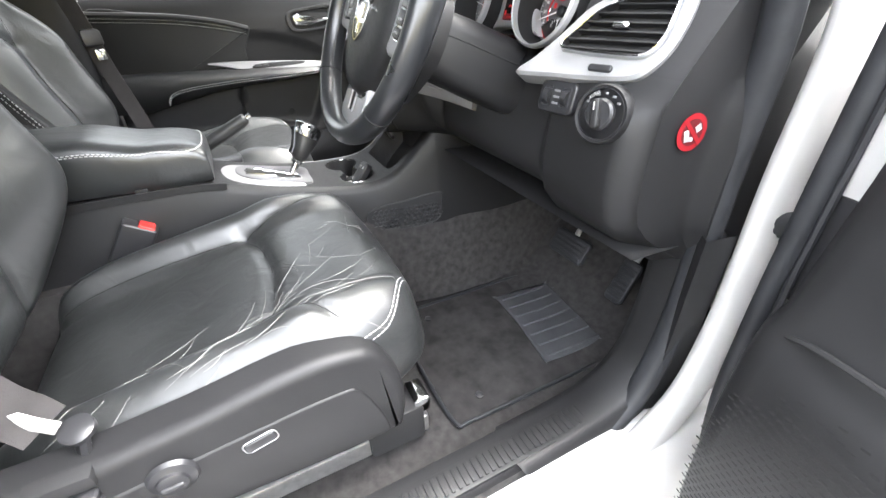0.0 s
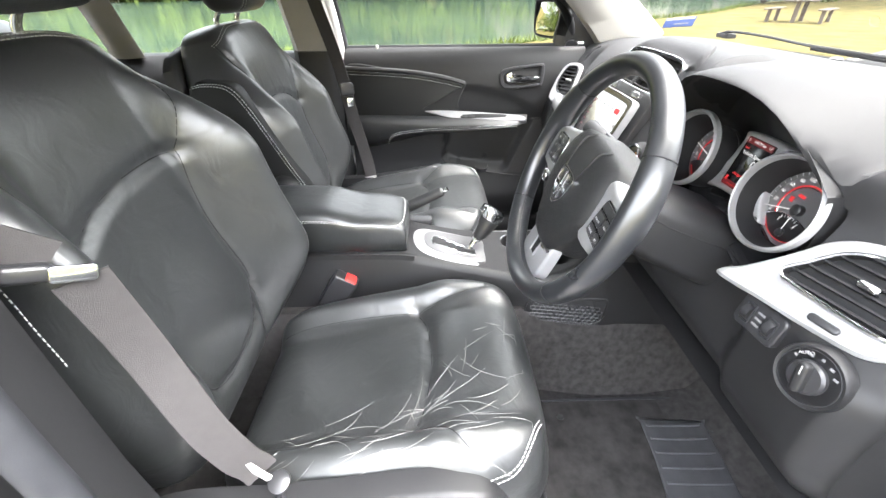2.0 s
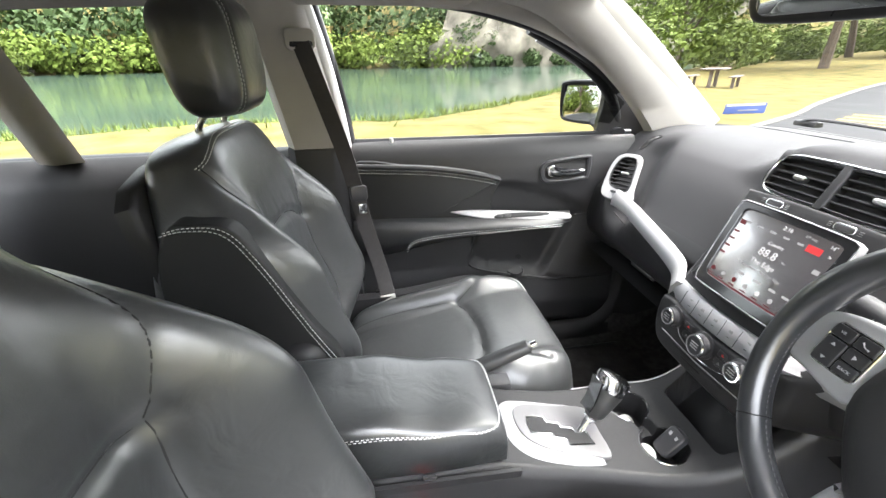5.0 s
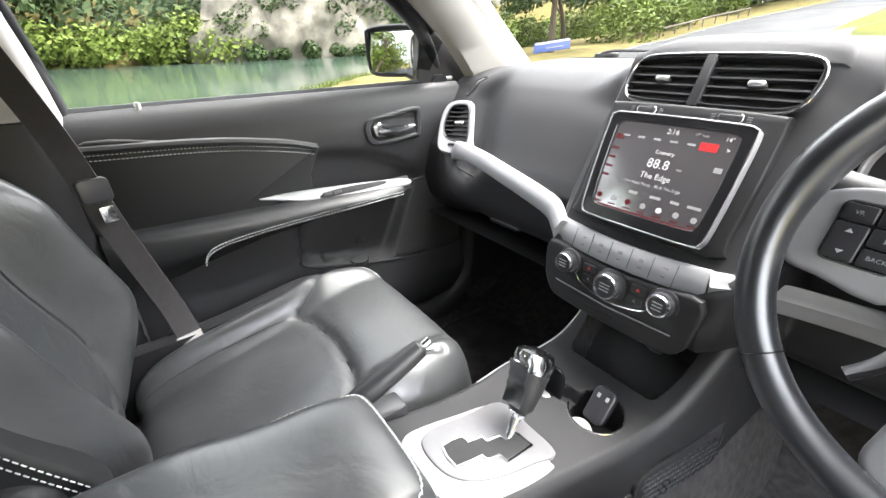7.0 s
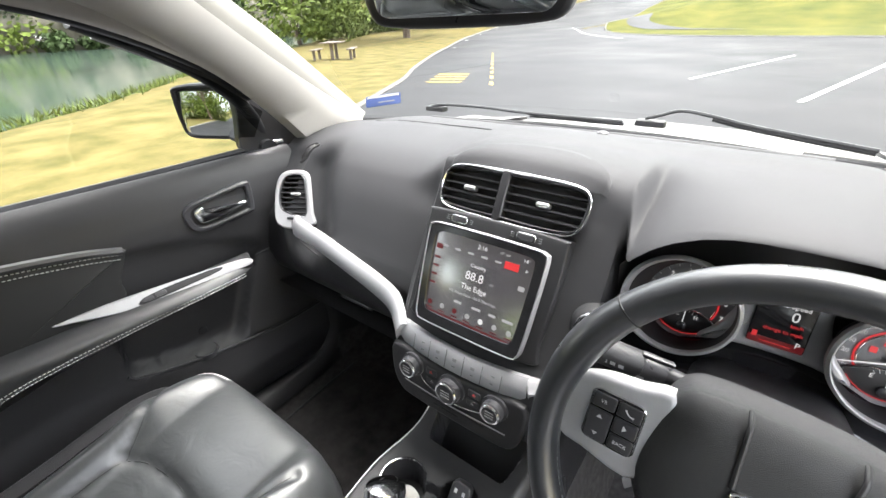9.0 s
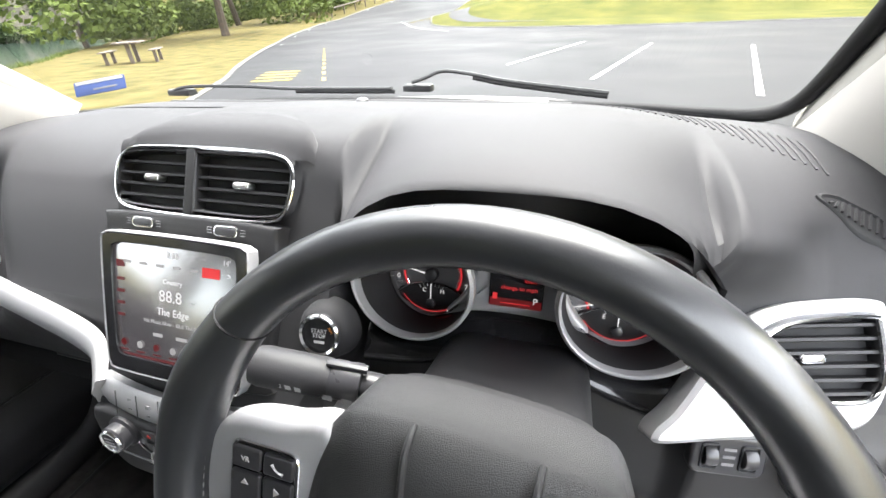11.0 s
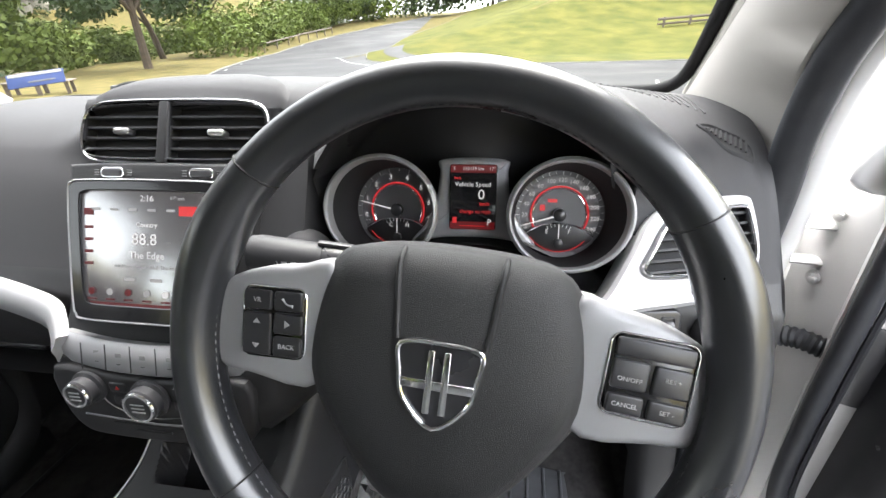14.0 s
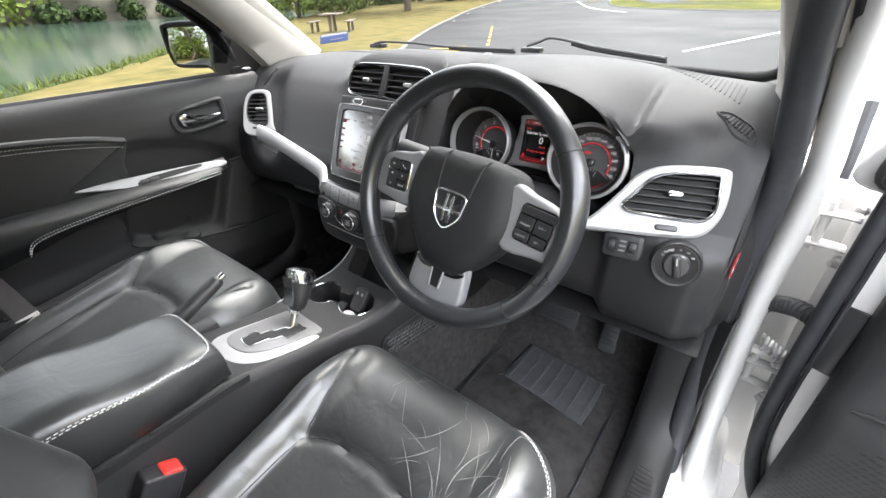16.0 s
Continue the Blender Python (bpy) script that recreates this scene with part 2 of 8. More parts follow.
def pane(name, tint, rough=0.0):
    """Glass that lets light straight through its tint, with a mirror's gloss on top."""
    m = bpy.data.materials.new(name)
    m.use_nodes = True
    t = m.node_tree
    t.nodes.remove(t.nodes["Principled BSDF"])
    tr, gl, mx, fz, pw, sc = (t.nodes.new("ShaderNode" + k) for k in ("BsdfTransparent", "BsdfGlossy", "MixShader", "LayerWeight", "Math", "Math"))
    tr.inputs["Color"].default_value = (*tint, 1)
    gl.inputs["Roughness"].default_value = rough
    pw.operation, sc.operation = "POWER", "MULTIPLY_ADD"
    pw.inputs[1].default_value, sc.inputs[1].default_value, sc.inputs[2].default_value = 5.0, 0.6, 0.02
    t.links.new(fz.outputs["Facing"], pw.inputs[0])
    t.links.new(pw.outputs[0], sc.inputs[0])
    t.links.new(sc.outputs[0], mx.inputs[0])
    t.links.new(tr.outputs[0], mx.inputs[1])
    t.links.new(gl.outputs[0], mx.inputs[2])
    t.links.new(mx.outputs[0], t.nodes["Material Output"].inputs["Surface"])
    return m


LEATHER = mat("black_leather", (0.0175, 0.0187, 0.0192), 0.36, var=0.28, scale=14, bump=0.14, fine=900, spec=0.9, rvar=0.12, coat=0.3)
lt = LEATHER.node_tree
soft_n, soft_b = lt.nodes.new("ShaderNodeTexNoise"), lt.nodes.new("ShaderNodeBump")
soft_n.inputs["Scale"].default_value, soft_n.inputs["Detail"].default_value, soft_n.inputs["Distortion"].default_value = 16, 3, 1.2
soft_b.inputs["Strength"].default_value, soft_b.inputs["Distance"].default_value = 0.35, 0.006
lt.links.new(lt.nodes["Texture Coordinate"].outputs["Object"], soft_n.inputs["Vector"])
lt.links.new(soft_n.outputs["Fac"], soft_b.inputs["Height"])
lt.links.new(soft_b.outputs["Normal"], lt.nodes["Bump"].inputs["Normal"])
LEATHER_SIDE = mat("black_vinyl", (0.013, 0.0135, 0.014), 0.43, var=0.2, scale=14, bump=0.10, fine=900, spec=0.8)
INSERT = mat("insert_leather", (0.0085, 0.0088, 0.009), 0.55, var=0.2, scale=14, bump=0.15, fine=900, spec=0.4)
WHEEL_SKIN = mat("worn_wheel_leather", (0.015, 0.016, 0.018), 0.31, var=0.2, scale=20, bump=0.06, fine=600, rvar=0.1, spec=0.75, coat=0.15)
PAD = mat("dash_pad", (0.026, 0.026, 0.0275), 0.58, spec=0.2, var=0.12, scale=8, bump=0.25, fine=750, cells=True)
DARKPAD = mat("dark_hood_grain", (0.021, 0.021, 0.022), 0.5, var=0.15, scale=8, bump=0.3, fine=750, cells=True)
PLASTIC = mat("grey_black_plastic", (0.0145, 0.0145, 0.0155), 0.46, var=0.15, scale=10, bump=0.2, fine=900, cells=True, spec=0.38)
SMOOTH = mat("smooth_black_plastic", (0.022, 0.022, 0.024), 0.3, var=0.15, bump=0.04)
SLAT = mat("vent_black", (0.011, 0.011, 0.012), 0.5, var=0.15, bump=0.05, spec=0.3)
GLOSS = mat("gloss_black", (0.012, 0.012, 0.013), 0.12, var=0.1, bump=0.0)
DARK = mat("deep_black", (0.007, 0.007, 0.008), 0.75, var=0.2, bump=0.1)
SILVER = mat("satin_silver", (0.29, 0.29, 0.295), 0.42, 0.3, var=0.06, scale=30, bump=0.05, fine=1500)
GATE = mat("gate_satin", (0.15, 0.15, 0.154), 0.34, 0.3, var=0.08, scale=30, bump=0.05, fine=1500)
BRIGHT = mat("chrome", (0.82, 0.83, 0.84), 0.12, 1.0, var=0.04, bump=0.0, rvar=0.03)
STEEL = mat("bare_steel", (0.5, 0.5, 0.5), 0.35, 0.9, var=0.2, scale=60, bump=0.1)
BEIGE = mat("beige_trim", (0.345, 0.328, 0.30), 0.75, var=0.06, scale=12, bump=0.15, fine=900)
LINER = mat("headliner_cloth", (0.36, 0.34, 0.31), 0.95, var=0.08, scale=30, bump=0.4, fine=1400)
CARPET = mat("black_carpet", (0.045, 0.043, 0.043), 1.0, var=0.45, scale=60, bump=1.0, fine=1200, spec=0.1)
MATTING = mat("mat_pile", (0.040, 0.038, 0.038), 1.0, var=0.5, scale=25, bump=1.0, fine=1500, spec=0.1)
RUBBER = mat("black_rubber", (0.022, 0.023, 0.026), 0.5, spec=0.3, var=0.3, scale=40, bump=0.15)
WHITE = mat("white_paint", (0.50, 0.496, 0.488), 0.30, var=0.03, scale=6, bump=0.02, coat=0.5)
WEB = mat("belt_webbing", (0.036, 0.033, 0.033), 0.75, var=0.2, scale=80, bump=0.6, fine=900)
THREAD = mat("pale_thread", (0.52, 0.52, 0.51), 0.8, var=0.15, scale=200, bump=0.2)
REDP = mat("red_plastic", (0.62, 0.035, 0.03), 0.4, var=0.1, bump=0.05)
TAGW = mat("white_label", (0.50, 0.49, 0.46), 0.7, var=0.15, scale=50, bump=0.1)
BLUE = mat("blue_label", (0.012, 0.040, 0.17), 0.5, var=0.2, scale=40, bump=0.05)
PRINT = mat("white_print", (0.36, 0.36, 0.36), 0.6, var=0.05, bump=0.0)
PRINT_DIM = mat("grey_print", (0.16, 0.16, 0.165), 0.6, var=0.05, bump=0.0)
RED_GLOW = mat("red_light", (0.18, 0.006, 0.006), 0.5, var=0.05, bump=0.0, glow=((1.0, 0.05, 0.06), 0.055))
RED_DIM = mat("dim_red_light", (0.03, 0.002, 0.003), 0.5, var=0.05, bump=0.0, glow=((0.6, 0.02, 0.03), 0.014))
WHITE_GLOW = mat("white_light", (0.16, 0.16, 0.16), 0.5, var=0.05, bump=0.0, glow=((1.0, 0.97, 0.97), 0.062))
SCREEN = mat("screen_face", (0.014, 0.014, 0.017), 0.14, var=0.1, bump=0.0, glow=((0.16, 0.14, 0.15), 0.05), spec=1.0)
film = SCREEN.node_tree.nodes.new("ShaderNodeBsdfGlossy")
film.inputs["Roughness"].default_value = 0.22
film_mix = SCREEN.node_tree.nodes.new("ShaderNodeMixShader")
film_mix.inputs[0].default_value = 0.38
SCREEN.node_tree.links.new(SCREEN.node_tree.nodes["Principled BSDF"].outputs[0], film_mix.inputs[1])
SCREEN.node_tree.links.new(film.outputs[0], film_mix.inputs[2])
SCREEN.node_tree.links.new(film_mix.outputs[0], SCREEN.node_tree.nodes["Material Output"].inputs["Surface"])
DIAL = mat("dial_face", (0.012, 0.012, 0.013), 0.35, var=0.1, bump=0.0)
DIAL_GREY = mat("dial_grey", (0.10, 0.10, 0.105), 0.4, var=0.1, bump=0.0)
MIRROR = mat("mirror_glass", (0.75, 0.77, 0.76), 0.02, 1.0, var=0.01, bump=0.0, rvar=0.0)
# dark tint put into otherwise clear glass to lower the outdoor brightness
DIM_PANE = pane("dim_glass", (0.295, 0.30, 0.29))
PRIV = pane("tinted_glass", (0.33, 0.345, 0.335))

ASPHALT = mat("wet_asphalt", (0.031, 0.031, 0.034), 0.58, var=0.5, scale=0.25, bump=0.6, fine=60, rvar=0.34, spec=0.16)
GRASS = mat("dry_grass", (0.070, 0.078, 0.018), 0.95, var=0.35, scale=1.3, bump=1.0, fine=14, spec=0.1, col2=(0.21, 0.162, 0.065))
GRASS_HI = mat("hill_grass", (0.062, 0.082, 0.016), 0.95, var=0.3, scale=0.5, bump=1.0, fine=5, spec=0.1, col2=(0.150, 0.138, 0.036))
BLADES = mat("grass_blades", (0.12, 0.155, 0.035), 0.8, var=0.5, scale=2, bump=0.0, spec=0.2)
LEAVES = mat("leaves", (0.115, 0.155, 0.028), 0.7, var=0.42, scale=0.5, bump=0.0, spec=0.2)
LEAVES_DK = mat("dark_leaves", (0.042, 0.068, 0.022), 0.7, var=0.42, scale=0.4, bump=0.0, spec=0.2)
BARK = mat("bark", (0.10, 0.075, 0.055), 0.9, var=0.4, scale=6, bump=0.8, fine=40)
CLIFF = mat("pale_cliff", (0.05, 0.045, 0.034), 0.95, var=0.3, scale=0.22, bump=1.0, fine=1.2, col2=(0.33, 0.30, 0.245))
TIMBER = mat("weathered_timber", (0.16, 0.13, 0.11), 0.8, var=0.3, scale=10, bump=0.4, fine=80)
KERB = mat("kerb_concrete", (0.17, 0.165, 0.155), 0.85, var=0.3, scale=3, bump=0.5, fine=60)
PAINT_W = mat("road_white", (0.68, 0.68, 0.66), 0.6, var=0.15, scale=4, bump=0.2, fine=60)
PAINT_Y = mat("road_yellow", (0.62, 0.44, 0.06), 0.6, var=0.2, scale=4, bump=0.2, fine=60)
WATER = mat("river_water", (0.055, 0.085, 0.066), 0.09, var=0.25, scale=0.05, bump=0.35, fine=0.9, rvar=0.05)

# ---- body shell ----
# floor pan and tunnel
floor_rows = []
for y, z in ((-1.3, 0.42), (-0.4, 0.41), (0.2, 0.408), (0.62, 0.408), (0.80, 0.43), (0.98, 0.58), (1.08, 0.74)):
    row = []
    for x in (-0.75, -0.70, -0.66, -0.5, -0.3, -0.2, -0.165, -0.14, 0.0, 0.14, 0.165, 0.2, 0.3, 0.5, 0.66, 0.70, 0.75):
        t = max(0.0, min(1.0, (0.2 - abs(x)) / 0.05))
        s = max(0.0, min(1.0, (abs(x) - 0.655) / 0.04))
        row.append((x, y, z + 0.24 * t * t * (3 - 2 * t) + 0.055 * s))
    floor_rows.append(row)
setting("floor", join(grid(floor_rows), grid([[(x, y, z - 0.05) for x, y, z in r] for r in floor_rows])), CARPET, "black carpeted car floor with raised tunnel", "floor")
setting("firewall", join(grid([[(x, 0.97 + 0.1 * (z > 0.8), z) for x in (-0.78, -0.3, 0.3, 0.78)] for z in (0.45, 0.7, 0.9, 1.12)])), CARPET, "dark carpeted bulkhead ahead of the footwells", "bulkhead")

# side sills, with carpet trim, scuff plate and painted outer part
for s, side in ((1, "right"), (-1, "left")):
    sec_in = [(0.66, 0.40), (0.665, 0.47), (0.685, 0.478), (0.735, 0.475), (0.74, 0.468), (0.74, 0.36)]
    setting("sill_trim_" + side, grid([[(s * x, y, z) for x, z in sec_in] for y in (-1.2, -0.2, 0.2, 0.6, 0.70)], caps=True), PLASTIC, "black plastic door sill trim", "sill trim")
    sec_out = [(0.742, 0.34), (0.744, 0.455), (0.752, 0.468), (0.80, 0.462), (0.835, 0.44), (0.85, 0.40), (0.85, 0.25), (0.74, 0.25)]
    setting("sill_" + side, grid([[(s * x, y, z) for x, z in sec_out] for y in (-1.3, -0.2, 0.3, 0.7, 0.95)], True, False, True), WHITE, "white painted body sill", "sill")
for s, side in ((1, "right"), (-1, "left")):
    sweep_ = [[(s * x, y + d, z + e) for x, d, e in ((0.650, 0.02, -0.05), (0.660, 0.004, -0.006), (0.675, 0.0, 0.0), (0.735, -0.004, 0.002), (0.752, 0.0, -0.004), (0.758, 0.03, -0.03))] for y, z in [(p.x, p.y) for p in spline([Vector((0.40, 0.478, 0)), Vector((0.54, 0.482, 0)), Vector((0.62, 0.505, 0)), Vector((0.668, 0.555, 0)), Vector((0.69, 0.64, 0)), Vector((0.695, 0.76, 0)), Vector((0.69, 0.84, 0))], 5)]]
    setting("sill_sweep_" + side, grid(sweep_), PLASTIC, "black plastic sill trim sweeping up beside the footwell", "sill trim", 70)
scuff = thing("scuff_plate", (0.712, 0.3, 0.478), "ribbed black scuff plate on the door sill", "scuff plate")
part("plate", box((0.712, 0.28, 0.479), (0.046, 0.62, 0.006), 0.002), PLASTIC, scuff)
for i in range(52):
    part("rib", box((0.712, -0.02 + i * 0.0118, 0.4835), (0.034, 0.006, 0.003), 0.001), PLASTIC, scuff)


def pillar(name, path, half, thick, side, material, label):
    p = spline(path, 6)
    h = [half[0] + (half[1] - half[0]) * i / (len(p) - 1) for i in range(len(p))]
    return setting(name, band(p, h, thick, side), material, label, "pillar")


# A pillars: inner beige trim along the windscreen, outer painted post
A_IN = [(0.705, 0.93, 1.16), (0.69, 0.80, 1.265), (0.655, 0.62, 1.40), (0.60, 0.42, 1.515), (0.55, 0.25, 1.56)]
for s, side in ((1, "right"), (-1, "left")):
    p = spline([(s * x + 0.014 * (s > 0), y, z) for x, y, z in A_IN], 6)
    rows = []
    for i, q in enumerate(p):
        w = 0.075 - 0.02 * i / len(p) + (0.15 if s > 0 else 0.07) * max(0.0, 1 - 1.6 * i / len(p)) ** 2
        rows.append([q + Vector(d) for d in ((s * 0.03, 0.06, 0.035), (-s * 0.012, 0.045, 0.03), (-s * 0.026, 0.01, 0.008), (-s * 0.022, -0.03, -0.025), (-s * 0.005 + s * 0.02 * (w > 0.12), -w, -0.05), (s * 0.03, -w - 0.01, -0.05), (s * 0.06, -0.02, 0.0))])
    setting("pillar_trim_" + side, grid(rows, True, False, True), BEIGE, "pale beige windscreen pillar trim", "pillar trim", 60)
# windscreen: slightly bowed glass with a black border
WS = []
for i in range(13):
    u = -1 + i / 6
    WS.append([(0.74 * u * (1 - 0.17 * t), 1.12 - 0.17 * u * u - t * (0.66 - 0.12 * u * u), 1.175 + t * 0.37 - 0.01 * u * u) for t in [k / 8 for k in range(9)]])
ws = setting("windscreen", grid(WS), DIM_PANE, "curved windscreen glass, tinted to dim the outdoors", "windscreen")
ws.visible_shadow = False
edge = [Vector(r[0]) for r in WS]
setting("windscreen_border", tube([(p.x, p.y - 0.012, p.z + 0.006) for p in edge], 0.012, 8, flat=0.6), DARK, "black border along the windscreen's foot", "border")
for s, k, side in ((1, -1, "right"), (-1, 0, "left")):
    setting("windscreen_seal_" + side, tube([(Vector(q).x - s * 0.012, Vector(q).y - 0.01, Vector(q).z - 0.002) for q in WS[k]], 0.009, 6), DARK, "thin black windscreen edge", "seal")
setting("windscreen_corner", tube(spline([(0.36, 1.045, 1.186), (0.50, 1.012, 1.189), (0.60, 0.980, 1.190), (0.655, 0.966, 1.193), (0.686, 0.958, 1.205), (0.694, 0.930, 1.230), (0.682, 0.846, 1.295), (0.646, 0.666, 1.430), (0.592, 0.466, 1.545)], 6), 0.0105, 8), DARK, "black glass edge in the windscreen's lower corner", "border", 70)
setting("windscreen_header", band(spline([(-0.6, 0.37, 1.56), (-0.3, 0.44, 1.58), (0, 0.46, 1.585), (0.3, 0.44, 1.58), (0.6, 0.37, 1.56)], 6), 0.05, 0.03, (0, 1, 0.1)), LINER, "pale headliner edge above the windscreen", "header")

# roof lining and its outer skin
roof = []
for y, z in ((0.46, 1.575), (0.3, 1.605), (0.0, 1.625), (-0.4, 1.63), (-0.9, 1.62), (-1.4, 1.59), (-1.62, 1.50)):
    roof.append([(x, y, z - 0.11 * (abs(x) / 0.66) ** 4) for x in [-0.68 + 0.068 * k for k in range(21)]])
setting("ceiling", join(grid(roof), grid([[(x * 1.02, y, z + 0.045) for x, y, z in r] for r in roof])), LINER, "pale grey-beige cloth headliner", "headliner")
for s, side in ((1, "right"), (-1, "left")):
    rail = spline([(s * 0.735, 0.66, 1.30), (s * 0.71, 0.52, 1.40), (s * 0.685, 0.30, 1.49), (s * 0.67, 0.0, 1.54), (s * 0.67, -0.4, 1.545), (s * 0.68, -0.9, 1.53), (s * 0.69, -1.5, 1.5)], 6)
    setting("roof_rail_" + side, tube(rail, 0.028, 8, flat=1.0), BEIGE, "beige roof side rail trim", "roof rail", 70)
    skin = [Vector((p.x + s * 0.045, p.y + 0.005, p.z + 0.015)) for p in rail]
    setting("roof_skin_" + side, tube(skin, 0.03, 8, flat=0.9), WHITE, "white painted roof side", "roof side", 70)
    seal = [Vector((p.x + s * 0.018, p.y - 0.01, p.z - 0.022)) for p in rail]
    setting("door_seal_" + side, tube(seal, 0.011, 8), RUBBER, "black rubber door seal under the roof rail", "seal", 70)

# B pillars: beige upper trim, dark lower trim
B_SEC = [(0.645, -0.235), (0.665, -0.205), (0.71, -0.195), (0.775, -0.19), (0.775, -0.345), (0.70, -0.365), (0.645, -0.335)]
for s, side, k in ((1, "right", 0.0), (-1, "left", 0.065)):
    up = [[(s * (x + k - 0.05 * t), y - 0.06 * t, 1.150 + 0.40 * t) for x, y in B_SEC] for t in (0, 0.25, 0.5, 0.75, 1)]
    setting("b_pillar_trim_" + side, grid(up, True, False, True), BEIGE, "pale beige centre pillar upper trim", "pillar trim", 50)
    lo = [[(s * (min(x + k, 0.722 if s > 0 else 0.9) + 0.004 - f * (x < 0.67)), y - 0.003, z) for x, y in B_SEC] for z, f in ((0.40, 0.03), (0.6, 0.022), (0.9, 0.004), (1.147, 0.0))]
    setting("b_pillar_lower_" + side, grid(lo, True, False, True), PLASTIC, "dark grey centre pillar lower trim", "pillar trim", 50)
    w = 0.745
    setting("b_pillar_seal_" + side, tube(spline([(s * (w + k), -0.175, 0.47), (s * (w + k), -0.18, 0.9), (s * (w - 0.005 + k), -0.185, 1.14), (s * (w - 0.03 + k), -0.21, 1.35), (s * (w - 0.055 + k * 0.6), -0.245, 1.53)], 5), 0.016, 8), RUBBER, "black rubber seal along the centre pillar", "seal", 70)
    setting("b_pillar_post_" + side, tube(spline([(s * 0.80, -0.215, 0.42), (s * 0.80, -0.215, 0.9), (s * 0.797, -0.22, 1.14), (s * 0.765, -0.245, 1.35), (s * 0.725, -0.28, 1.53)], 5), 0.045, 8, flat=0.7), WHITE, "white painted centre pillar post", "pillar", 70)
# rear quarter sides, back wall
for s, side in ((1, "right"), (-1, "left")):
    setting("rear_door_" + side, grid([[(s * x, y, z) for x, z in ((0.70, 0.45), (0.71, 0.8), (0.74, 1.05), (0.78, 1.135), (0.83, 1.14), (0.88, 0.9), (0.86, 0.4))] for y in (-0.32, -0.6, -1.0, -1.5)], True, False, True), PLASTIC, "black rear door panel below the window", "rear door", 60)
    q = setting("rear_window_" + side, grid([[(s * (0.80 - 0.12 * t), y, 1.135 + 0.4 * t) for t in (0, 0.33, 0.66, 1)] for y in (-0.3, -0.6, -1.0, -1.45)]), PRIV, "tinted rear side window", "window")
    q.visible_shadow = False
    setting("c_pillar_" + side, grid([[(s * (0.77 - 0.11 * t) + dx * s, -0.98 - 0.05 * t + dy, 1.13 + 0.41 * t) for dx, dy in ((0, 0.06), (0.03, 0), (0, -0.06), (-0.03, 0))] for t in (0, 0.5, 1)], True, False, True), BEIGE, "pale rear pillar trim", "pillar trim", 60)
setting("tailgate", grid([[(x, -1.62 + 0.1 * (z - 0.4), z) for x in (-0.8, 0, 0.8)] for z in (0.4, 0.8, 1.15)]), PLASTIC, "dark tailgate lining", "tailgate")

# painted body round the driver's door opening
post = spline([(0.790, 0.60, 0.435), (0.789, 0.70, 0.52), (0.784, 0.748, 0.68), (0.780, 0.752, 0.90), (0.784, 0.745, 1.08), (0.772, 0.725, 1.19), (0.757, 0.67, 1.29), (0.745, 0.56, 1.38), (0.733, 0.40, 1.46)], 6)
for s, side in ((1, "right"), (-1, "left")):
    pp = [Vector((s * (p.x + 0.05 * (s < 0)), p.y, p.z)) for p in post]
    setting("hinge_pillar_" + side, tube(pp, 0.045, 10, flat=0.5, up=(1, 0, 0)), WHITE, "white painted hinge pillar", "pillar", 70)
    setting("hinge_pillar_seal_" + side, tube([p + Vector((-s * 0.047, -0.055, -0.008)) for p in pp], 0.0165, 12, flat=1.3, up=(1, 0, 0)), RUBBER, "thick black rubber door opening seal", "seal", 70)
    kick = [[(s * x, y, z) for x, y in ((0.64, 0.98), (0.69, 0.80), (0.715, 0.70), (0.755, 0.665), (0.765, 0.72))] for z in (0.46, 0.6, 0.72, 0.82)]
    setting("kick_panel_" + side, grid(kick), PLASTIC, "black plastic kick panel beside the footwell", "kick panel", 60)
    wing = [[(s * x, y, z) for y, z in ((0.83, 0.3), (0.83, 1.05), (1.05, 1.1), (1.9, 1.0), (2.0, 0.4))] for x in (0.78, 0.90)]
    setting("front_wing_" + side, join(grid(wing), grid([wing[0], [(s * 0.6, y, z) for y, z in ((0.98, 0.3), (0.98, 1.05), (1.08, 1.12), (1.9, 1.02), (2.0, 0.4))]])), WHITE, "white painted front wing", "wing")
hood = [[(x, y, z - 0.10 * (abs(x) / 0.8) ** 3) for x in (-0.85, -0.6, -0.3, 0, 0.3, 0.6, 0.85)] for y, z in ((1.15, 1.09), (1.3, 1.108), (1.6, 1.095), (1.95, 1.04), (2.1, 0.9), (2.12, 0.4))]
setting("bonnet", grid(hood), WHITE, "white painted bonnet ahead of the windscreen", "bonnet", 60)
setting("cowl", grid([[(x, y - 0.17 * (x / 0.74) ** 2, z) for x in (-0.74, -0.5, -0.25, 0, 0.25, 0.5, 0.74)] for y, z in ((1.10, 1.165), (1.18, 1.158), (1.28, 1.135), (1.36, 1.112))]), DARK, "black plastic scuttle below the windscreen", "scuttle")


def wiper(base, path):
    w = thing("wiper", base, "black wiper arm and blade resting at the windscreen's foot", "wiper", "windscreen wipers")
    part("pivot_cap", box((base[0] + 0.01, base[1] + 0.01, base[2] - 0.003), (0.065, 0.03, 0.014), 0.006), SMOOTH, w)
    part("arm", tube(spline(path, 6), 0.0055, 6, flat=0.7), SMOOTH, w)
    part("blade", tube(spline([Vector(p) + Vector((0, 0.012, -0.008)) for p in path[3:]], 6), 0.005, 6), RUBBER, w)
    return w


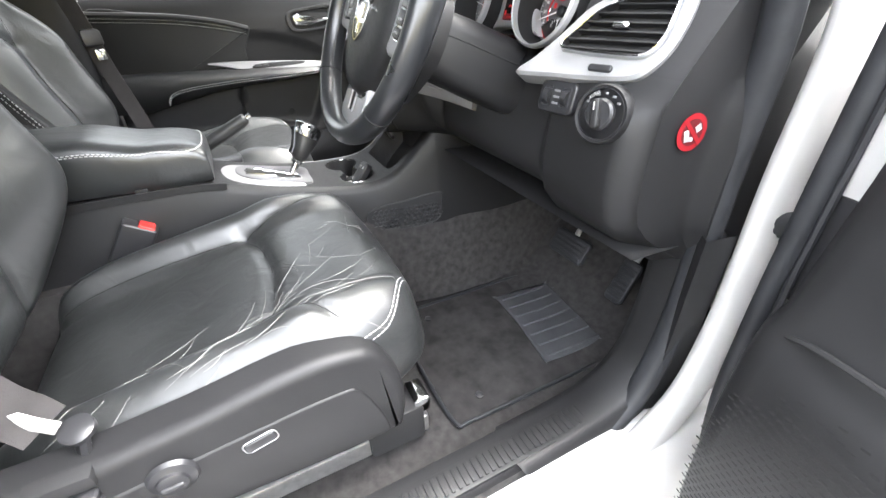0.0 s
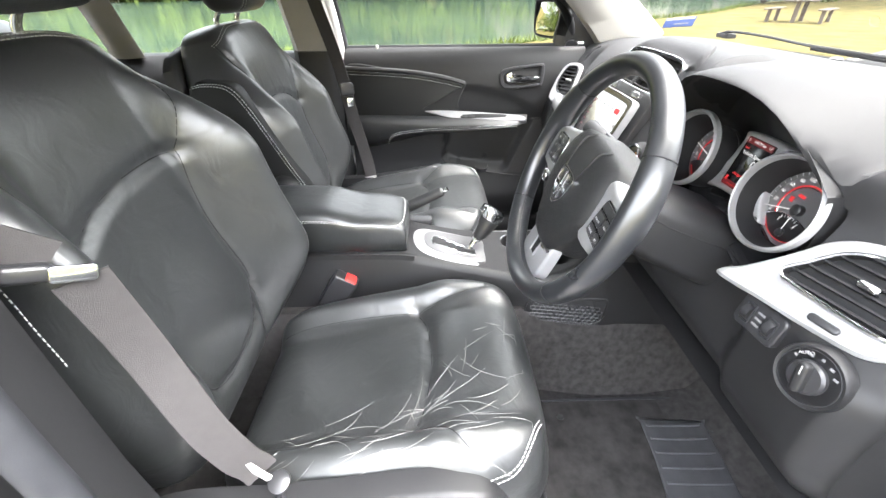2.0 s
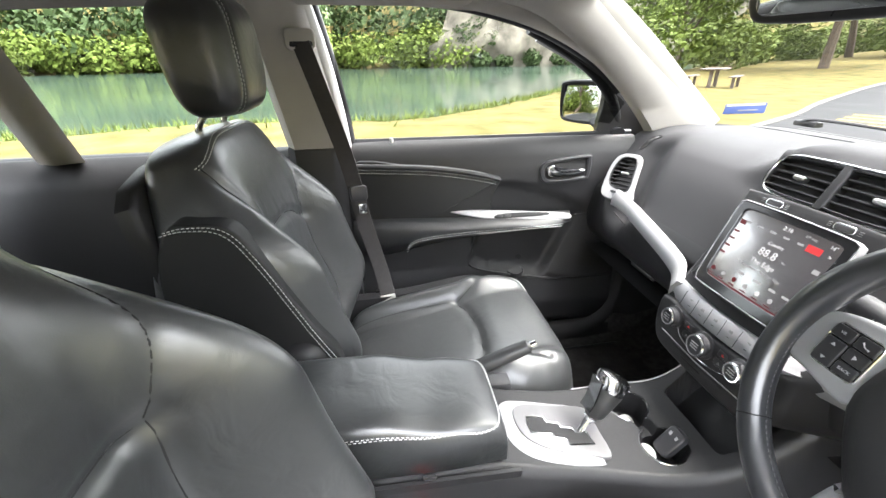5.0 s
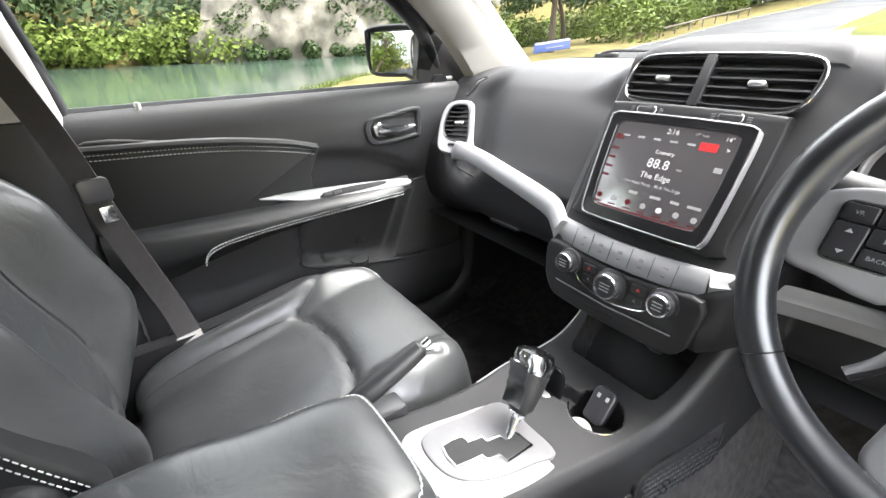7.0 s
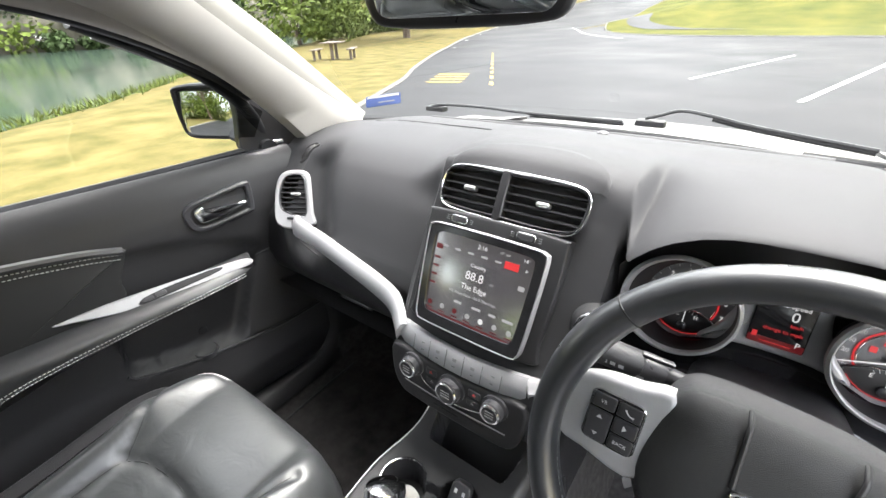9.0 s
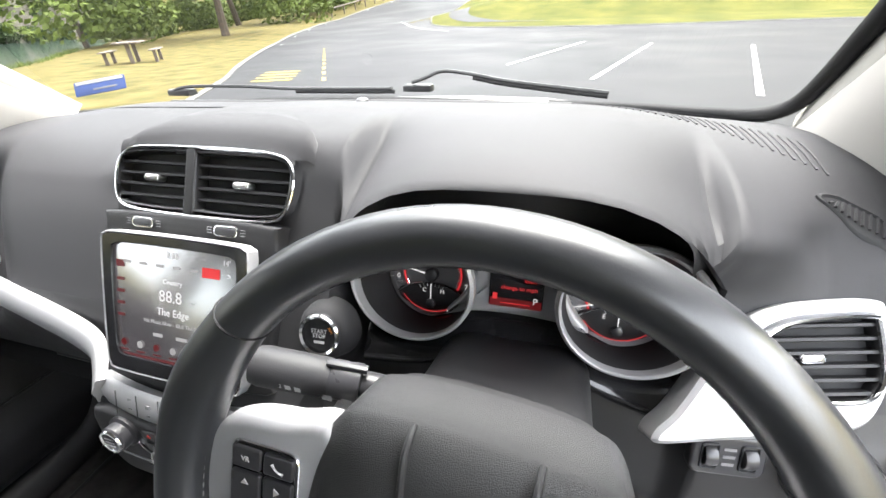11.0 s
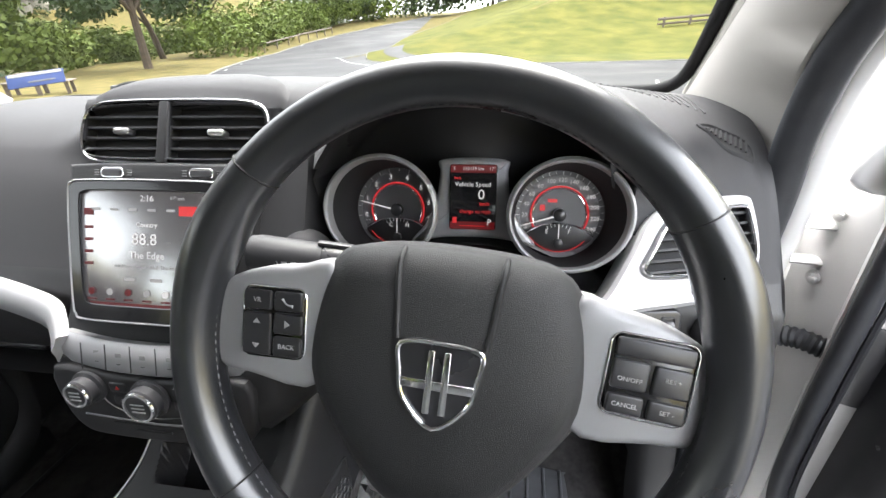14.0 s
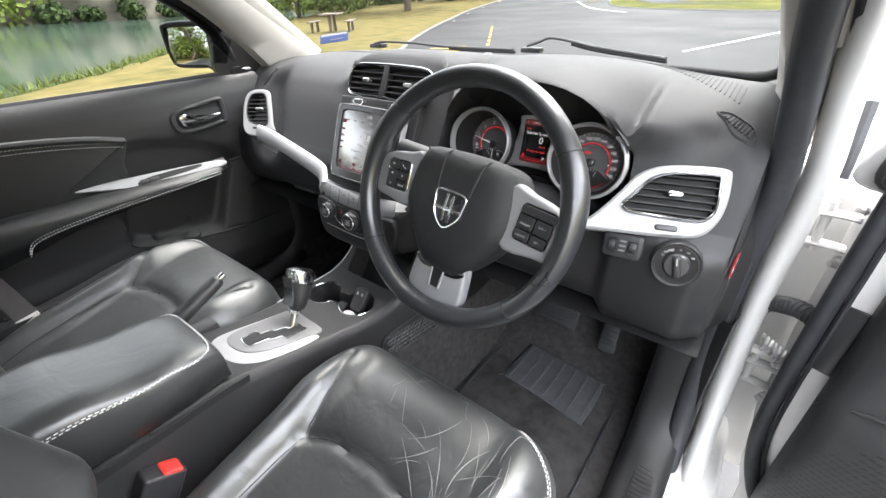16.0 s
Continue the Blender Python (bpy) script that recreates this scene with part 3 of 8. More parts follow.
wiper((-0.50, 1.06, 1.205), [(-0.50, 1.06, 1.207), (-0.46, 1.07, 1.214), (-0.34, 1.10, 1.210), (-0.22, 1.12, 1.202), (0.02, 1.135, 1.200)])
wiper((0.07, 1.13, 1.205), [(0.07, 1.13, 1.213), (0.10, 1.13, 1.222), (0.14, 1.13, 1.235), (0.20, 1.128, 1.229), (0.28, 1.122, 1.216), (0.46, 1.08, 1.203)])

# ---- dashboard ----
dash = thing("dashboard", (0, 0.7, 0.9), "grey-black grained dashboard with satin silver trim", "dashboard")
# profiles from the windscreen down to the knees, (y, z)
P_END = [(0.99, 1.160), (0.93, 1.175), (0.84, 1.18), (0.775, 1.170), (0.727, 1.150), (0.702, 1.128), (0.680, 1.105), (0.658, 1.08), (0.628, 1.04), (0.602, 1.01), (0.584, 0.975), (0.58, 0.85), (0.70, 0.76)]
P_PAS = [(1.10, 1.175), (0.98, 1.197), (0.85, 1.203), (0.74, 1.19), (0.675, 1.165), (0.645, 1.14), (0.62, 1.11), (0.595, 1.07), (0.572, 1.03), (0.552, 0.995), (0.542, 0.955), (0.57, 0.86), (0.72, 0.80)]
P_STK = [(1.11, 1.178), (0.98, 1.203), (0.84, 1.225), (0.73, 1.24), (0.66, 1.236), (0.632, 1.222), (0.612, 1.185), (0.588, 1.145), (0.497, 0.978), (0.476, 0.955), (0.466, 0.93), (0.472, 0.852), (0.62, 0.846)]
P_GAP = [(1.10, 1.178), (0.98, 1.203), (0.84, 1.223), (0.73, 1.234), (0.662, 1.226), (0.624, 1.210), (0.602, 1.170), (0.575, 1.122), (0.532, 1.04), (0.512, 0.99), (0.503, 0.955), (0.55, 0.86), (0.70, 0.80)]
P_HOOD = [(1.08, 1.178), (0.97, 1.205), (0.83, 1.232), (0.70, 1.247), (0.573, 1.246), (0.526, 1.2340), (0.553, 1.2255), (0.68, 1.192), (0.705, 1.05), (0.625, 1.018), (0.575, 0.985), (0.56, 0.86), (0.70, 0.78)]
P_RIM = [(1.0, 1.164), (0.93, 1.180), (0.845, 1.188), (0.76, 1.180), (0.705, 1.158), (0.677, 1.135), (0.652, 1.11), (0.628, 1.08), (0.600, 1.042), (0.578, 1.012), (0.566, 0.975), (0.572, 0.85), (0.69, 0.76)]
P_SHO = [(1.04, 1.172), (0.955, 1.192), (0.85, 1.207), (0.75, 1.206), (0.655, 1.183), (0.604, 1.168), (0.585, 1.138), (0.574, 1.104), (0.564, 1.060), (0.556, 1.02), (0.548, 0.985), (0.555, 0.84), (0.68, 0.74)]
P_FACE = [(y + d, z - 0.004) for (y, z), d in zip(P_RIM, (0, 0, 0.005, 0.02, 0.04, 0.065, 0.08, 0.085, 0.085, 0.085, 0.085, 0.075, 0.02))]
P_OUT = [(y + d, z - 0.006) for (y, z), d in zip(P_FACE, (0, 0, 0.005, 0.01, 0.02, 0.03, 0.035, 0.035, 0.035, 0.035, 0.035, 0.03, 0.01))]
P_DRV = [(1.03, 1.170), (0.95, 1.188), (0.85, 1.198), (0.755, 1.19), (0.695, 1.168), (0.665, 1.145), (0.640, 1.12), (0.615, 1.09), (0.585, 1.05), (0.562, 1.02), (0.548, 0.985), (0.555, 0.84), (0.68, 0.74)]
STATIONS = [(-0.735, P_END), (-0.66, P_END), (-0.50, P_PAS), (-0.30, P_PAS), (-0.165, P_PAS), (-0.128, P_STK), (0.0, P_STK), (0.128, P_STK), (0.176, P_GAP), (0.20, P_HOOD), (0.37, P_HOOD), (0.525, P_HOOD), (0.551, P_SHO), (0.64, P_DRV), (0.67, P_DRV), (0.712, P_RIM), (0.722, P_FACE), (0.744, P_OUT)]


TOP = [(-0.735, P_END), (-0.66, P_END), (-0.50, P_PAS), (-0.19, P_PAS), (-0.125, P_STK), (0.0, P_STK), (0.135, P_STK), (0.20, P_GAP), (0.30, P_HOOD), (0.43, P_HOOD), (0.568, P_SHO), (0.64, P_DRV), (0.67, P_DRV), (0.712, P_RIM), (0.722, P_FACE), (0.744, P_OUT)]


def between(stations, x, ease=True):
    for (x0, a), (x1, b) in zip(stations[:-1], stations[1:]):
        if x0 <= x <= x1:
            t = (x - x0) / (x1 - x0)
            t = t * t * (3 - 2 * t) if ease and x0 < 0.7 else t
            return [(p[0] + (q[0] - p[0]) * t, p[1] + (q[1] - p[1]) * t) for p, q in zip(a, b)]
    return stations[-1][1]


def dash_profile(x):
    reach = 0.055 * max(0.0, min(1.0, (0.70 - x) / 0.06, (x + 0.735) / 0.06))
    tops = [between(TOP, x + reach * d, False)[:5] for d in (-1, -0.67, -0.33, 0, 0.33, 0.67, 1)]
    return [(sum(t[k][0] for t in tops) / 7, sum(t[k][1] for t in tops) / 7) for k in range(5)] + between(STATIONS, x)[5:]


def hood_end(x):
    return smooth(0.176, 0.200, x) * (1 - smooth(0.525, 0.551, x))


def arch_drop(x):
    """How far the instrument hood falls towards its two ends."""
    return -0.090 * min(1.0, abs(x - 0.361) / 0.174) ** 3.0


def arch_back(x):
    """How far the hood's brim draws back towards its two ends."""
    return 0.042 * min(1.0, abs(x - 0.361) / 0.174) ** 2.2


# where the two side vents sit, and how the pad gives way to them
PV = fr((-0.616, 0.626, 1.050), (0.40, -0.74, 0.54)) @ Matrix.Translation((0, 0, 0.004)) @ Matrix.Diagonal((1.25, 1.1, 1.0, 1.0))
DV = fr((0.609, 0.592, 1.075), (0.22, -0.80, 0.55)) @ Matrix.Translation((0, 0, 0.006))


def give_way(p):
    for m, (u0, u1, v0, v1), deep in ((PV, (-0.06, 0.05, -0.10, 0.064), 0.004), (DV, (-0.13, 0.078, -0.076, 0.046), 0.010)):
        q = m.inverted() @ p
        du, dv = max(u0 - q.x, q.x - u1, 0.0), max(v0 - q.y, q.y - v1, 0.0)
        k = 1 - smooth(0.0, 0.05 if m is DV else 0.085, math.hypot(du, dv))
        if k > 0 and -0.09 < q.z and q.z > -deep:
            p = m @ Vector((q.x, q.y, q.z + (-deep - q.z) * k))
    return p


xs = sorted(set([round(-0.735 + 0.0245 * k, 4) for k in range(61)] + [s[0] for s in STATIONS] + [-0.147, 0.145, 0.17, 0.2, 0.205, 0.225, 0.235, 0.535, 0.555, 0.565, 0.70, 0.72, 0.727, 0.182, 0.188, 0.193, *[round(-0.73 + 0.008 * k, 4) for k in range(34)], *[round(0.482 + 0.008 * k, 4) for k in range(29)], 0.52, 0.53, 0.538, 0.545, 0.56, 0.575]))
rows = []
for x in xs:
    pr = dash_profile(x)
    pr = [(y, z + hood_end(x) * arch_drop(x) * (0, 0, 0, 0.05, 0.30, 1.0, 1.0, 0.9, 0, 0, 0, 0, 0)[k]) for k, (y, z) in enumerate(pr)]
    pr = [(y + hood_end(x) * arch_back(x) * (0, 0, 0, 0.2, 0.65, 1.0, 1.0, 0.4, 0, 0, 0, 0, 0)[k], z) for k, (y, z) in enumerate(pr)]
    rows.append([give_way(Vector((x, p.x, p.y))) if x < -0.4 or 0.48 < x < 0.7115 else Vector((x, p.x, p.y)) for p in spline([Vector((y, z, 0)) for y, z in pr], 4)])
cut_ = next(k for k, r in enumerate(rows) if r[0].x > 0.7115)
part("upper_pad", grid([r[:35] for r in rows[:cut_ + 1]]), PAD, dash)
part("end_trim", grid([r[:35] for r in rows[cut_:]]), PLASTIC, dash)
part("lower_panel", grid([r[34:] for r in rows]), PLASTIC, dash)
for e in (rows[0] + [Vector((-0.735, 0.99, 0.76))], rows[-1] + [Vector((0.744, 1.0, 0.76))]):
    c = Vector((e[0].x, 0.82, 1.0))
    part("end_panel", ([c] + e, [[0, i + 1, i + 2] for i in range(len(e) - 1)] + [[0, len(e), 1]]), PLASTIC, dash)


def pad_z(x, y):
    """Height of the pad's upper face at a place."""
    pr = [(p.x, p.y) for p in spline([Vector((a, b, 0)) for a, b in dash_profile(x)], 4)]
    for (y0, z0), (y1, z1) in zip(pr[:-1], pr[1:]):
        if y1 <= y <= y0:
            return z0 + (z1 - z0) * (y - y0) / (y1 - y0 - 1e-9)
    return pr[0][1]


# raised cowl over the centre vents, with an arched far edge
cowl_ = []
for x in [-0.122 + 0.272 * k / 24 for k in range(25)]:
    far = 0.700 - 0.068 * abs((x - 0.02) / 0.13) ** 2.4
    near = 0.622
    side = smooth(-0.122, -0.112, x) * (1 - smooth(0.142, 0.150, x))
    cowl_.append([Vector((x, far + (near - far) * t, pad_z(x, far + (near - far) * t) - 0.003 + 0.009 * side * smooth(0.0, 0.10, t))) for t in [0, 0.03, 0.06, 0.10, 0.2, 0.4, 0.6, 0.8, 1.0]])
part("vent_cowl", grid(cowl_), PAD, dash, "", 60)
# smooth lining inside the instrument hood
lip = [Vector((0.188, 0.590, 1.03)), Vector((0.188, 0.589, 1.09))] + [Vector((x, 0.534 + arch_back(x), 1.2305 + arch_drop(x))) for x in [0.187 + 0.349 * (0.5 - 0.5 * math.cos(math.pi * k / 40)) for k in range(41)]] + [Vector((0.536, 0.585, 1.09)), Vector((0.538, 0.575, 1.03))]
mid = Vector((0.37, 0, 1.08))
lining = []
for y, s in ((0.0, 1.0), (0.004, 0.985), (0.03, 0.97), (0.06, 0.955), (0.095, 0.935), (0.105, 0.85), (0.105, 0.5), (0.105, 0.02)):
    lining.append([Vector((mid.x + (p.x - mid.x) * s, p.y + y, mid.z + (p.z - mid.z) * s)) for p in lip])
part("hood_lining", grid(lining), DARKPAD, dash, "dark grained lining of the instrument hood", 60)
part("underside", grid([[(x, 0.57, 0.80), (x, 0.75, 0.79), (x, 0.98, 0.85)] for x in (-0.72, -0.2, 0.2, 0.72)]), DARK, dash)

# silver trim that sweeps from the passenger's vent down to the centre stack
sweep_path = spline([(-0.606, 0.602, 0.982), (-0.575, 0.583, 0.997), (-0.535, 0.564, 1.006), (-0.44, 0.549, 1.006), (-0.33, 0.537, 0.990), (-0.24, 0.526, 0.976), (-0.185, 0.512, 0.968), (-0.15, 0.488, 0.960), (-0.125, 0.466, 0.955)], 6)
n = len(sweep_path)
part("trim_strip", band(sweep_path, [0.020 + 0.006 * max(0, 1 - i / (0.34 * n)) for i in range(n)], 0.014, (0, -0.35, -1)), SILVER, dash, "satin silver trim strip")
part("button_strip", band(spline([(-0.124, 0.474, 0.957), (-0.06, 0.465, 0.955), (0.0, 0.463, 0.954), (0.06, 0.465, 0.955), (0.118, 0.473, 0.957)], 6), 0.019, 0.012, (0, -0.35, -1)), SILVER, dash, "satin silver button strip under the screen")
part("trim_strip", band(spline([(0.1205, 0.472, 0.956), (0.15, 0.490, 0.957), (0.19, 0.512, 0.954), (0.26, 0.538, 0.948), (0.33, 0.548, 0.945)], 6), 0.018, 0.016, (0, -0.35, -1)), SILVER, dash)
SV = fr((0, 0.4605, 0.957), (0, -0.94, 0.33))
for i, u in enumerate((-0.098, -0.066, -0.033, 0.0, 0.033, 0.066)):
    part("button_gap", box((u + 0.016, 0.0, 0.0), (0.0008, 0.032, 0.001), 0.0002, SV), SMOOTH, dash)
    part("button_icon", box((u, 0.004, 0.0012 - 0.012 * (abs(u) / 0.1) ** 2), (0.007, 0.005, 0.0008), 0.0002, SV), PRINT_DIM, dash)
    part("button_icon", box((u, -0.007, 0.0012 - 0.012 * (abs(u) / 0.1) ** 2), (0.005, 0.001, 0.0008), 0.0002, SV), SMOOTH, dash)
# lower panel with the climate controls
CL = fr((0.0, 0.452, 0.905), (0, -0.99, 0.12))
lower = [(-0.128, 0.034), (-0.06, 0.03), (0.0, 0.028), (0.06, 0.03), (0.124, 0.034), (0.126, -0.02), (0.112, -0.055), (0.08, -0.064), (0.0, -0.066), (-0.08, -0.064), (-0.112, -0.055), (-0.13, -0.02)]
part("climate_panel", slab([(p.x, p.y) for p in spline([Vector((*p, 0)) for p in lower], 3, True)], 0.05, 0.006, CL), PLASTIC, dash)
for u, v, r in ((-0.08, 0.012, 0.0175), (0.0, 0.004, 0.021), (0.08, 0.012, 0.0175)):
    k = part("climate_knob", lathe([(r + 0.004, 0.0), (r + 0.004, 0.004), (r, 0.006), (r, 0.016), (r - 0.003, 0.019), (0.0005, 0.0195)], CL @ Matrix.Translation((u, v, 0)), 28), SMOOTH, dash, "black ribbed climate knob with a chrome ring")
    part("knob_ring", lathe([(r - 0.001, 0.0185), (r - 0.002, 0.0205), (r - 0.0045, 0.0205), (r - 0.005, 0.0185)], CL @ Matrix.Translation((u, v, 0)), 28), BRIGHT, k)
    for dy in (-0.005, 0.0, 0.005):
        part("knob_mark", box((u, v + dy, 0.0203), (r * 0.8, 0.0016, 0.0008), 0.0002, CL), PRINT, k)
part("chrome_line", tube([CL @ Vector(p) for p in spline([(-0.066, -0.001, 0.001), (-0.05, -0.016, 0.001), (0.0, -0.026, 0.001), (0.05, -0.016, 0.001), (0.066, -0.001, 0.001)], 6)], 0.0012, 6), BRIGHT, dash)
for u, v, c in ((-0.042, 0.014, REDP), (0.042, 0.014, REDP), (-0.04, -0.004, PRINT_DIM), (0.04, -0.004, PRINT_DIM)):
    part("climate_button", slab(rrect(0.022, 0.013, 0.003), 0.004, 0.001, CL @ Matrix.Translation((u, v, 0.002))), SMOOTH, dash)
    part("button_arrow", slab([(-0.003, -0.002), (0.003, -0.002), (0, 0.003)], 0.001, 0.0002, CL @ Matrix.Translation((u, v, 0.0028))), c, dash)
part("disc_slot", box((0.0, -0.038, 0.0005), (0.125, 0.003, 0.002), 0.0005, CL), DARK, dash)
part("slot_lip", tube([CL @ Vector((-0.10, -0.03, 0.001)), CL @ Vector((0, -0.034, 0.002)), CL @ Vector((0.10, -0.03, 0.001))], 0.0012, 6), SILVER, dash)
part("card_slot", box((-0.01, -0.048, 0.0005), (0.05, 0.0022, 0.002), 0.0005, CL), DARK, dash)
part("glovebox_seam", tube(spline([(-0.60, 0.592, 0.955), (-0.4, 0.557, 0.945), (-0.2, 0.548, 0.93), (-0.15, 0.53, 0.915)], 6), 0.002, 6), DARK, dash)
part("glovebox_handle", slab(rrect(0.10, 0.016, 0.007), 0.02, 0.004, fr((-0.36, 0.567, 0.855), (0, -0.8, -0.6))), SMOOTH, dash)
# demister grilles on the pad
for s, mx, my in ((-1, -0.032, 0.022), (1, 0.0, 0.0)):
    dem = [(x + mx, y + my) for x, y in outline([(0.630, 0.695), (0.648, 0.703), (0.674, 0.694), (0.688, 0.679), (0.682, 0.668), (0.662, 0.672), (0.644, 0.684)], 4)]
    ox, oy = 0.661 + mx, 0.685 + my
    rows_ = []
    for k, up in ((1.12, -0.001), (1.08, 0.002), (0.98, 0.0028), (0.94, 0.0005), (0.5, 0.0005), (0.02, 0.0005)):
        rows_.append([Vector((s * (ox + (x - ox) * k), oy + (y - oy) * k, pad_z(s * (ox + (x - ox) * k), oy + (y - oy) * k) + up)) for x, y in dem])
    gr = part("demister_grille", grid(rows_, True), DARK, dash, "black demister grille")
    for i in range(9):
        x = ox - 0.024 + 0.0052 * i
        y0, y1 = oy + 0.012 - 0.0022 * i, oy + 0.018 - 0.0020 * abs(i - 2.5)
        part("demister_slat", tube([Vector((s * x, y0 - 0.006, pad_z(s * x, y0 - 0.006) + 0.002)), Vector((s * (x + 0.004), y1 - 0.004, pad_z(s * (x + 0.004), y1 - 0.004) + 0.002))], 0.0014, 5), PLASTIC, gr)
for i in range(26):
    x = 0.445 + 0.0082 * i
    part("speaker_slat", tube([Vector((x, y - 0.006 * i, pad_z(x, y - 0.006 * i) + 0.0008)) for y in (0.965, 0.94, 0.915, 0.885)], 0.0014, 5, flat=0.6), DARK, dash)
part("defroster_slot", tube(spline([(-0.45, 1.0, pad_z(-0.45, 1.0) + 0.001), (-0.2, 1.035, pad_z(-0.2, 1.035) + 0.001), (0.1, 1.04, pad_z(0.1, 1.04) + 0.001), (0.4, 1.0, pad_z(0.4, 1.0) + 0.001)], 5), 0.007, 6, flat=0.4), DARK, dash)
part("light_sensor", lathe([(0.012, 0), (0.012, 0.003), (0.008, 0.006), (0.001, 0.007)], fr((0.02, 0.99, pad_z(0.02, 0.99)), (0, 0, 1), (0, 1, 0)), 16), SMOOTH, dash)
part("air_bag_seam", tube(spline([(x, y, pad_z(x, y) + 0.0004) for x, y in ((-0.55, 0.88), (-0.45, 0.89), (-0.35, 0.90), (-0.2, 0.90))], 6), 0.0012, 5), DARK, dash)


def vent(label, m, out, slats, knob, lean=0.0, ring=0.006, material=SILVER):
    """A louvred air outlet in the frame m: a bright rim, a dark box, level slats and a thumb tab."""
    v = thing("air_vent", m @ Vector((0, 0, 0)), label, "air vent", "dashboard vents")
    part("rim", plate_ring(out, inset(out, ring), 0.012, 0.0015, m @ Matrix.Translation((0, 0, 0.004))), material, v, "bright rim")
    hole = inset(out, ring)
    part("box", grid([[m @ Vector((x, y, 0.0)) for x, y in hole], [m @ Vector((x * 0.9, y * 0.9, -0.035)) for x, y in hole]], True, False, False), DARK, v)
    part("box_floor", grid([[m @ Vector((x * 0.92, y * 0.92, -0.03)) for x, y in hole], [m @ Vector((x * 0.01, y * 0.01, -0.03)) for x, y in hole]], True), DARK, v)
    ylo, yhi = min(p[1] for p in hole), max(p[1] for p in hole)
    for i in range(slats):
        y = ylo + (yhi - ylo) * (i + 0.5) / slats
        cut = []
        k = len(hole)
        for a in range(k):
            (x0, y0), (x1, y1) = hole[a], hole[(a + 1) % k]
            if (y0 - y) * (y1 - y) < 0:
                cut.append(x0 + (x1 - x0) * (y - y0) / (y1 - y0))
        if len(cut) < 2:
            continue
        xa, xb = min(cut), max(cut)
        h = (yhi - ylo) / slats
        part("slat", grid([[m @ Vector((x, y + dy * h, w)) for dy, w in ((0.10, -0.001), (0.17, -0.012), (0.02, -0.013), (-0.22, -0.004), (-0.12, -0.0005))] for x in (xa, (xa + xb) / 2, xb)], True, False, True), SLAT, v)
    tab = part("thumb_tab", slab(rrect(0.021, 0.008, 0.0035), 0.012, 0.002, m @ Matrix.Translation((knob[0], knob[1], 0.003)), bulge=0.002), BRIGHT if material is BRIGHT else STEEL, v, "small bright thumb tab")
    return v


CV = fr((0.005, 0.602, 1.186), (0, -0.88, 0.47))
vent("black louvred centre air vent with a chrome rim", CV @ Matrix.Translation((-0.066, 0, 0.004)), outline([(-0.05, 0.02), (-0.035, 0.031), (0.0, 0.034), (0.05, 0.035), (0.053, 0.03), (0.053, -0.028), (0.049, -0.033), (0.0, -0.033), (-0.04, -0.030), (-0.052, -0.02)]), 6, (0.0, 0.002), material=SMOOTH, ring=0.0025)
vent("wider black louvred centre air vent with a chrome rim", CV @ Matrix.Translation((0.058, 0, 0.004)), outline([(-0.060, 0.03), (-0.057, 0.035), (0.0, 0.035), (0.045, 0.033), (0.064, 0.024), (0.066, 0.0), (0.06, -0.024), (0.04, -0.032), (0.0, -0.034), (-0.055, -0.033), (-0.060, -0.028)]), 6, (0.002, 0.0), material=SMOOTH, ring=0.0025)
sur = [(-0.118, 0.016), (-0.109, 0.030), (-0.090, 0.0375), (-0.05, 0.0395), (0.0, 0.040), (0.06, 0.0395), (0.100, 0.037), (0.120, 0.030), (0.128, 0.014), (0.126, -0.012), (0.116, -0.030), (0.095, -0.038), (0.05, -0.040), (0.0, -0.040), (-0.06, -0.039), (-0.098, -0.036), (-0.114, -0.027), (-0.120, -0.008)]
part("vent_surround", plate_ring(outline(sur, 4), inset(outline(sur, 4), 0.0035), 0.014, 0.0012, CV @ Matrix.Translation((0, 0, 0.0085))), BRIGHT, dash, "one chrome surround round both centre vents")
part("vent_divider", slab([(-0.0135, -0.037), (-0.0015, -0.037), (-0.0015, 0.037), (-0.0135, 0.037)], 0.014, 0.0015, CV @ Matrix.Translation((0, 0, 0.0085))), PLASTIC, dash)
TW = fr((0.0, 0.572, 1.145), (0, -0.914, 0.405))
part("stack_face", slab(outline([(-0.11, 0.010), (0.0, 0.012), (0.112, 0.010), (0.121, 0.0), (0.121, -0.06), (0.116, -0.15), (0.112, -0.178), (0.0, -0.182), (-0.112, -0.178), (-0.116, -0.15), (-0.119, -0.06), (-0.119, 0.0)], 3), 0.03, 0.004, TW @ Matrix.Translation((0, 0, 0.006))), PLASTIC, dash)
for u in (-0.058, 0.058):
    part("vent_wheel", slab(rrect(0.028, 0.009, 0.004), 0.01, 0.002, TW @ Matrix.Translation((u, 0.0, 0.010))), SMOOTH, dash)
    part("wheel_rim", plate_ring(rrect(0.031, 0.012, 0.005), rrect(0.028, 0.009, 0.004), 0.004, 0.0005, TW @ Matrix.Translation((u, 0.0, 0.009))), BRIGHT, dash)
    for k in (-1, 1):
        for j in range(3):
            part("flow_mark", box((u + k * 0.022, -0.003 + 0.003 * j, 0.0075), (0.006, 0.0008, 0.0008), 0.0002, TW), PRINT_DIM, dash)

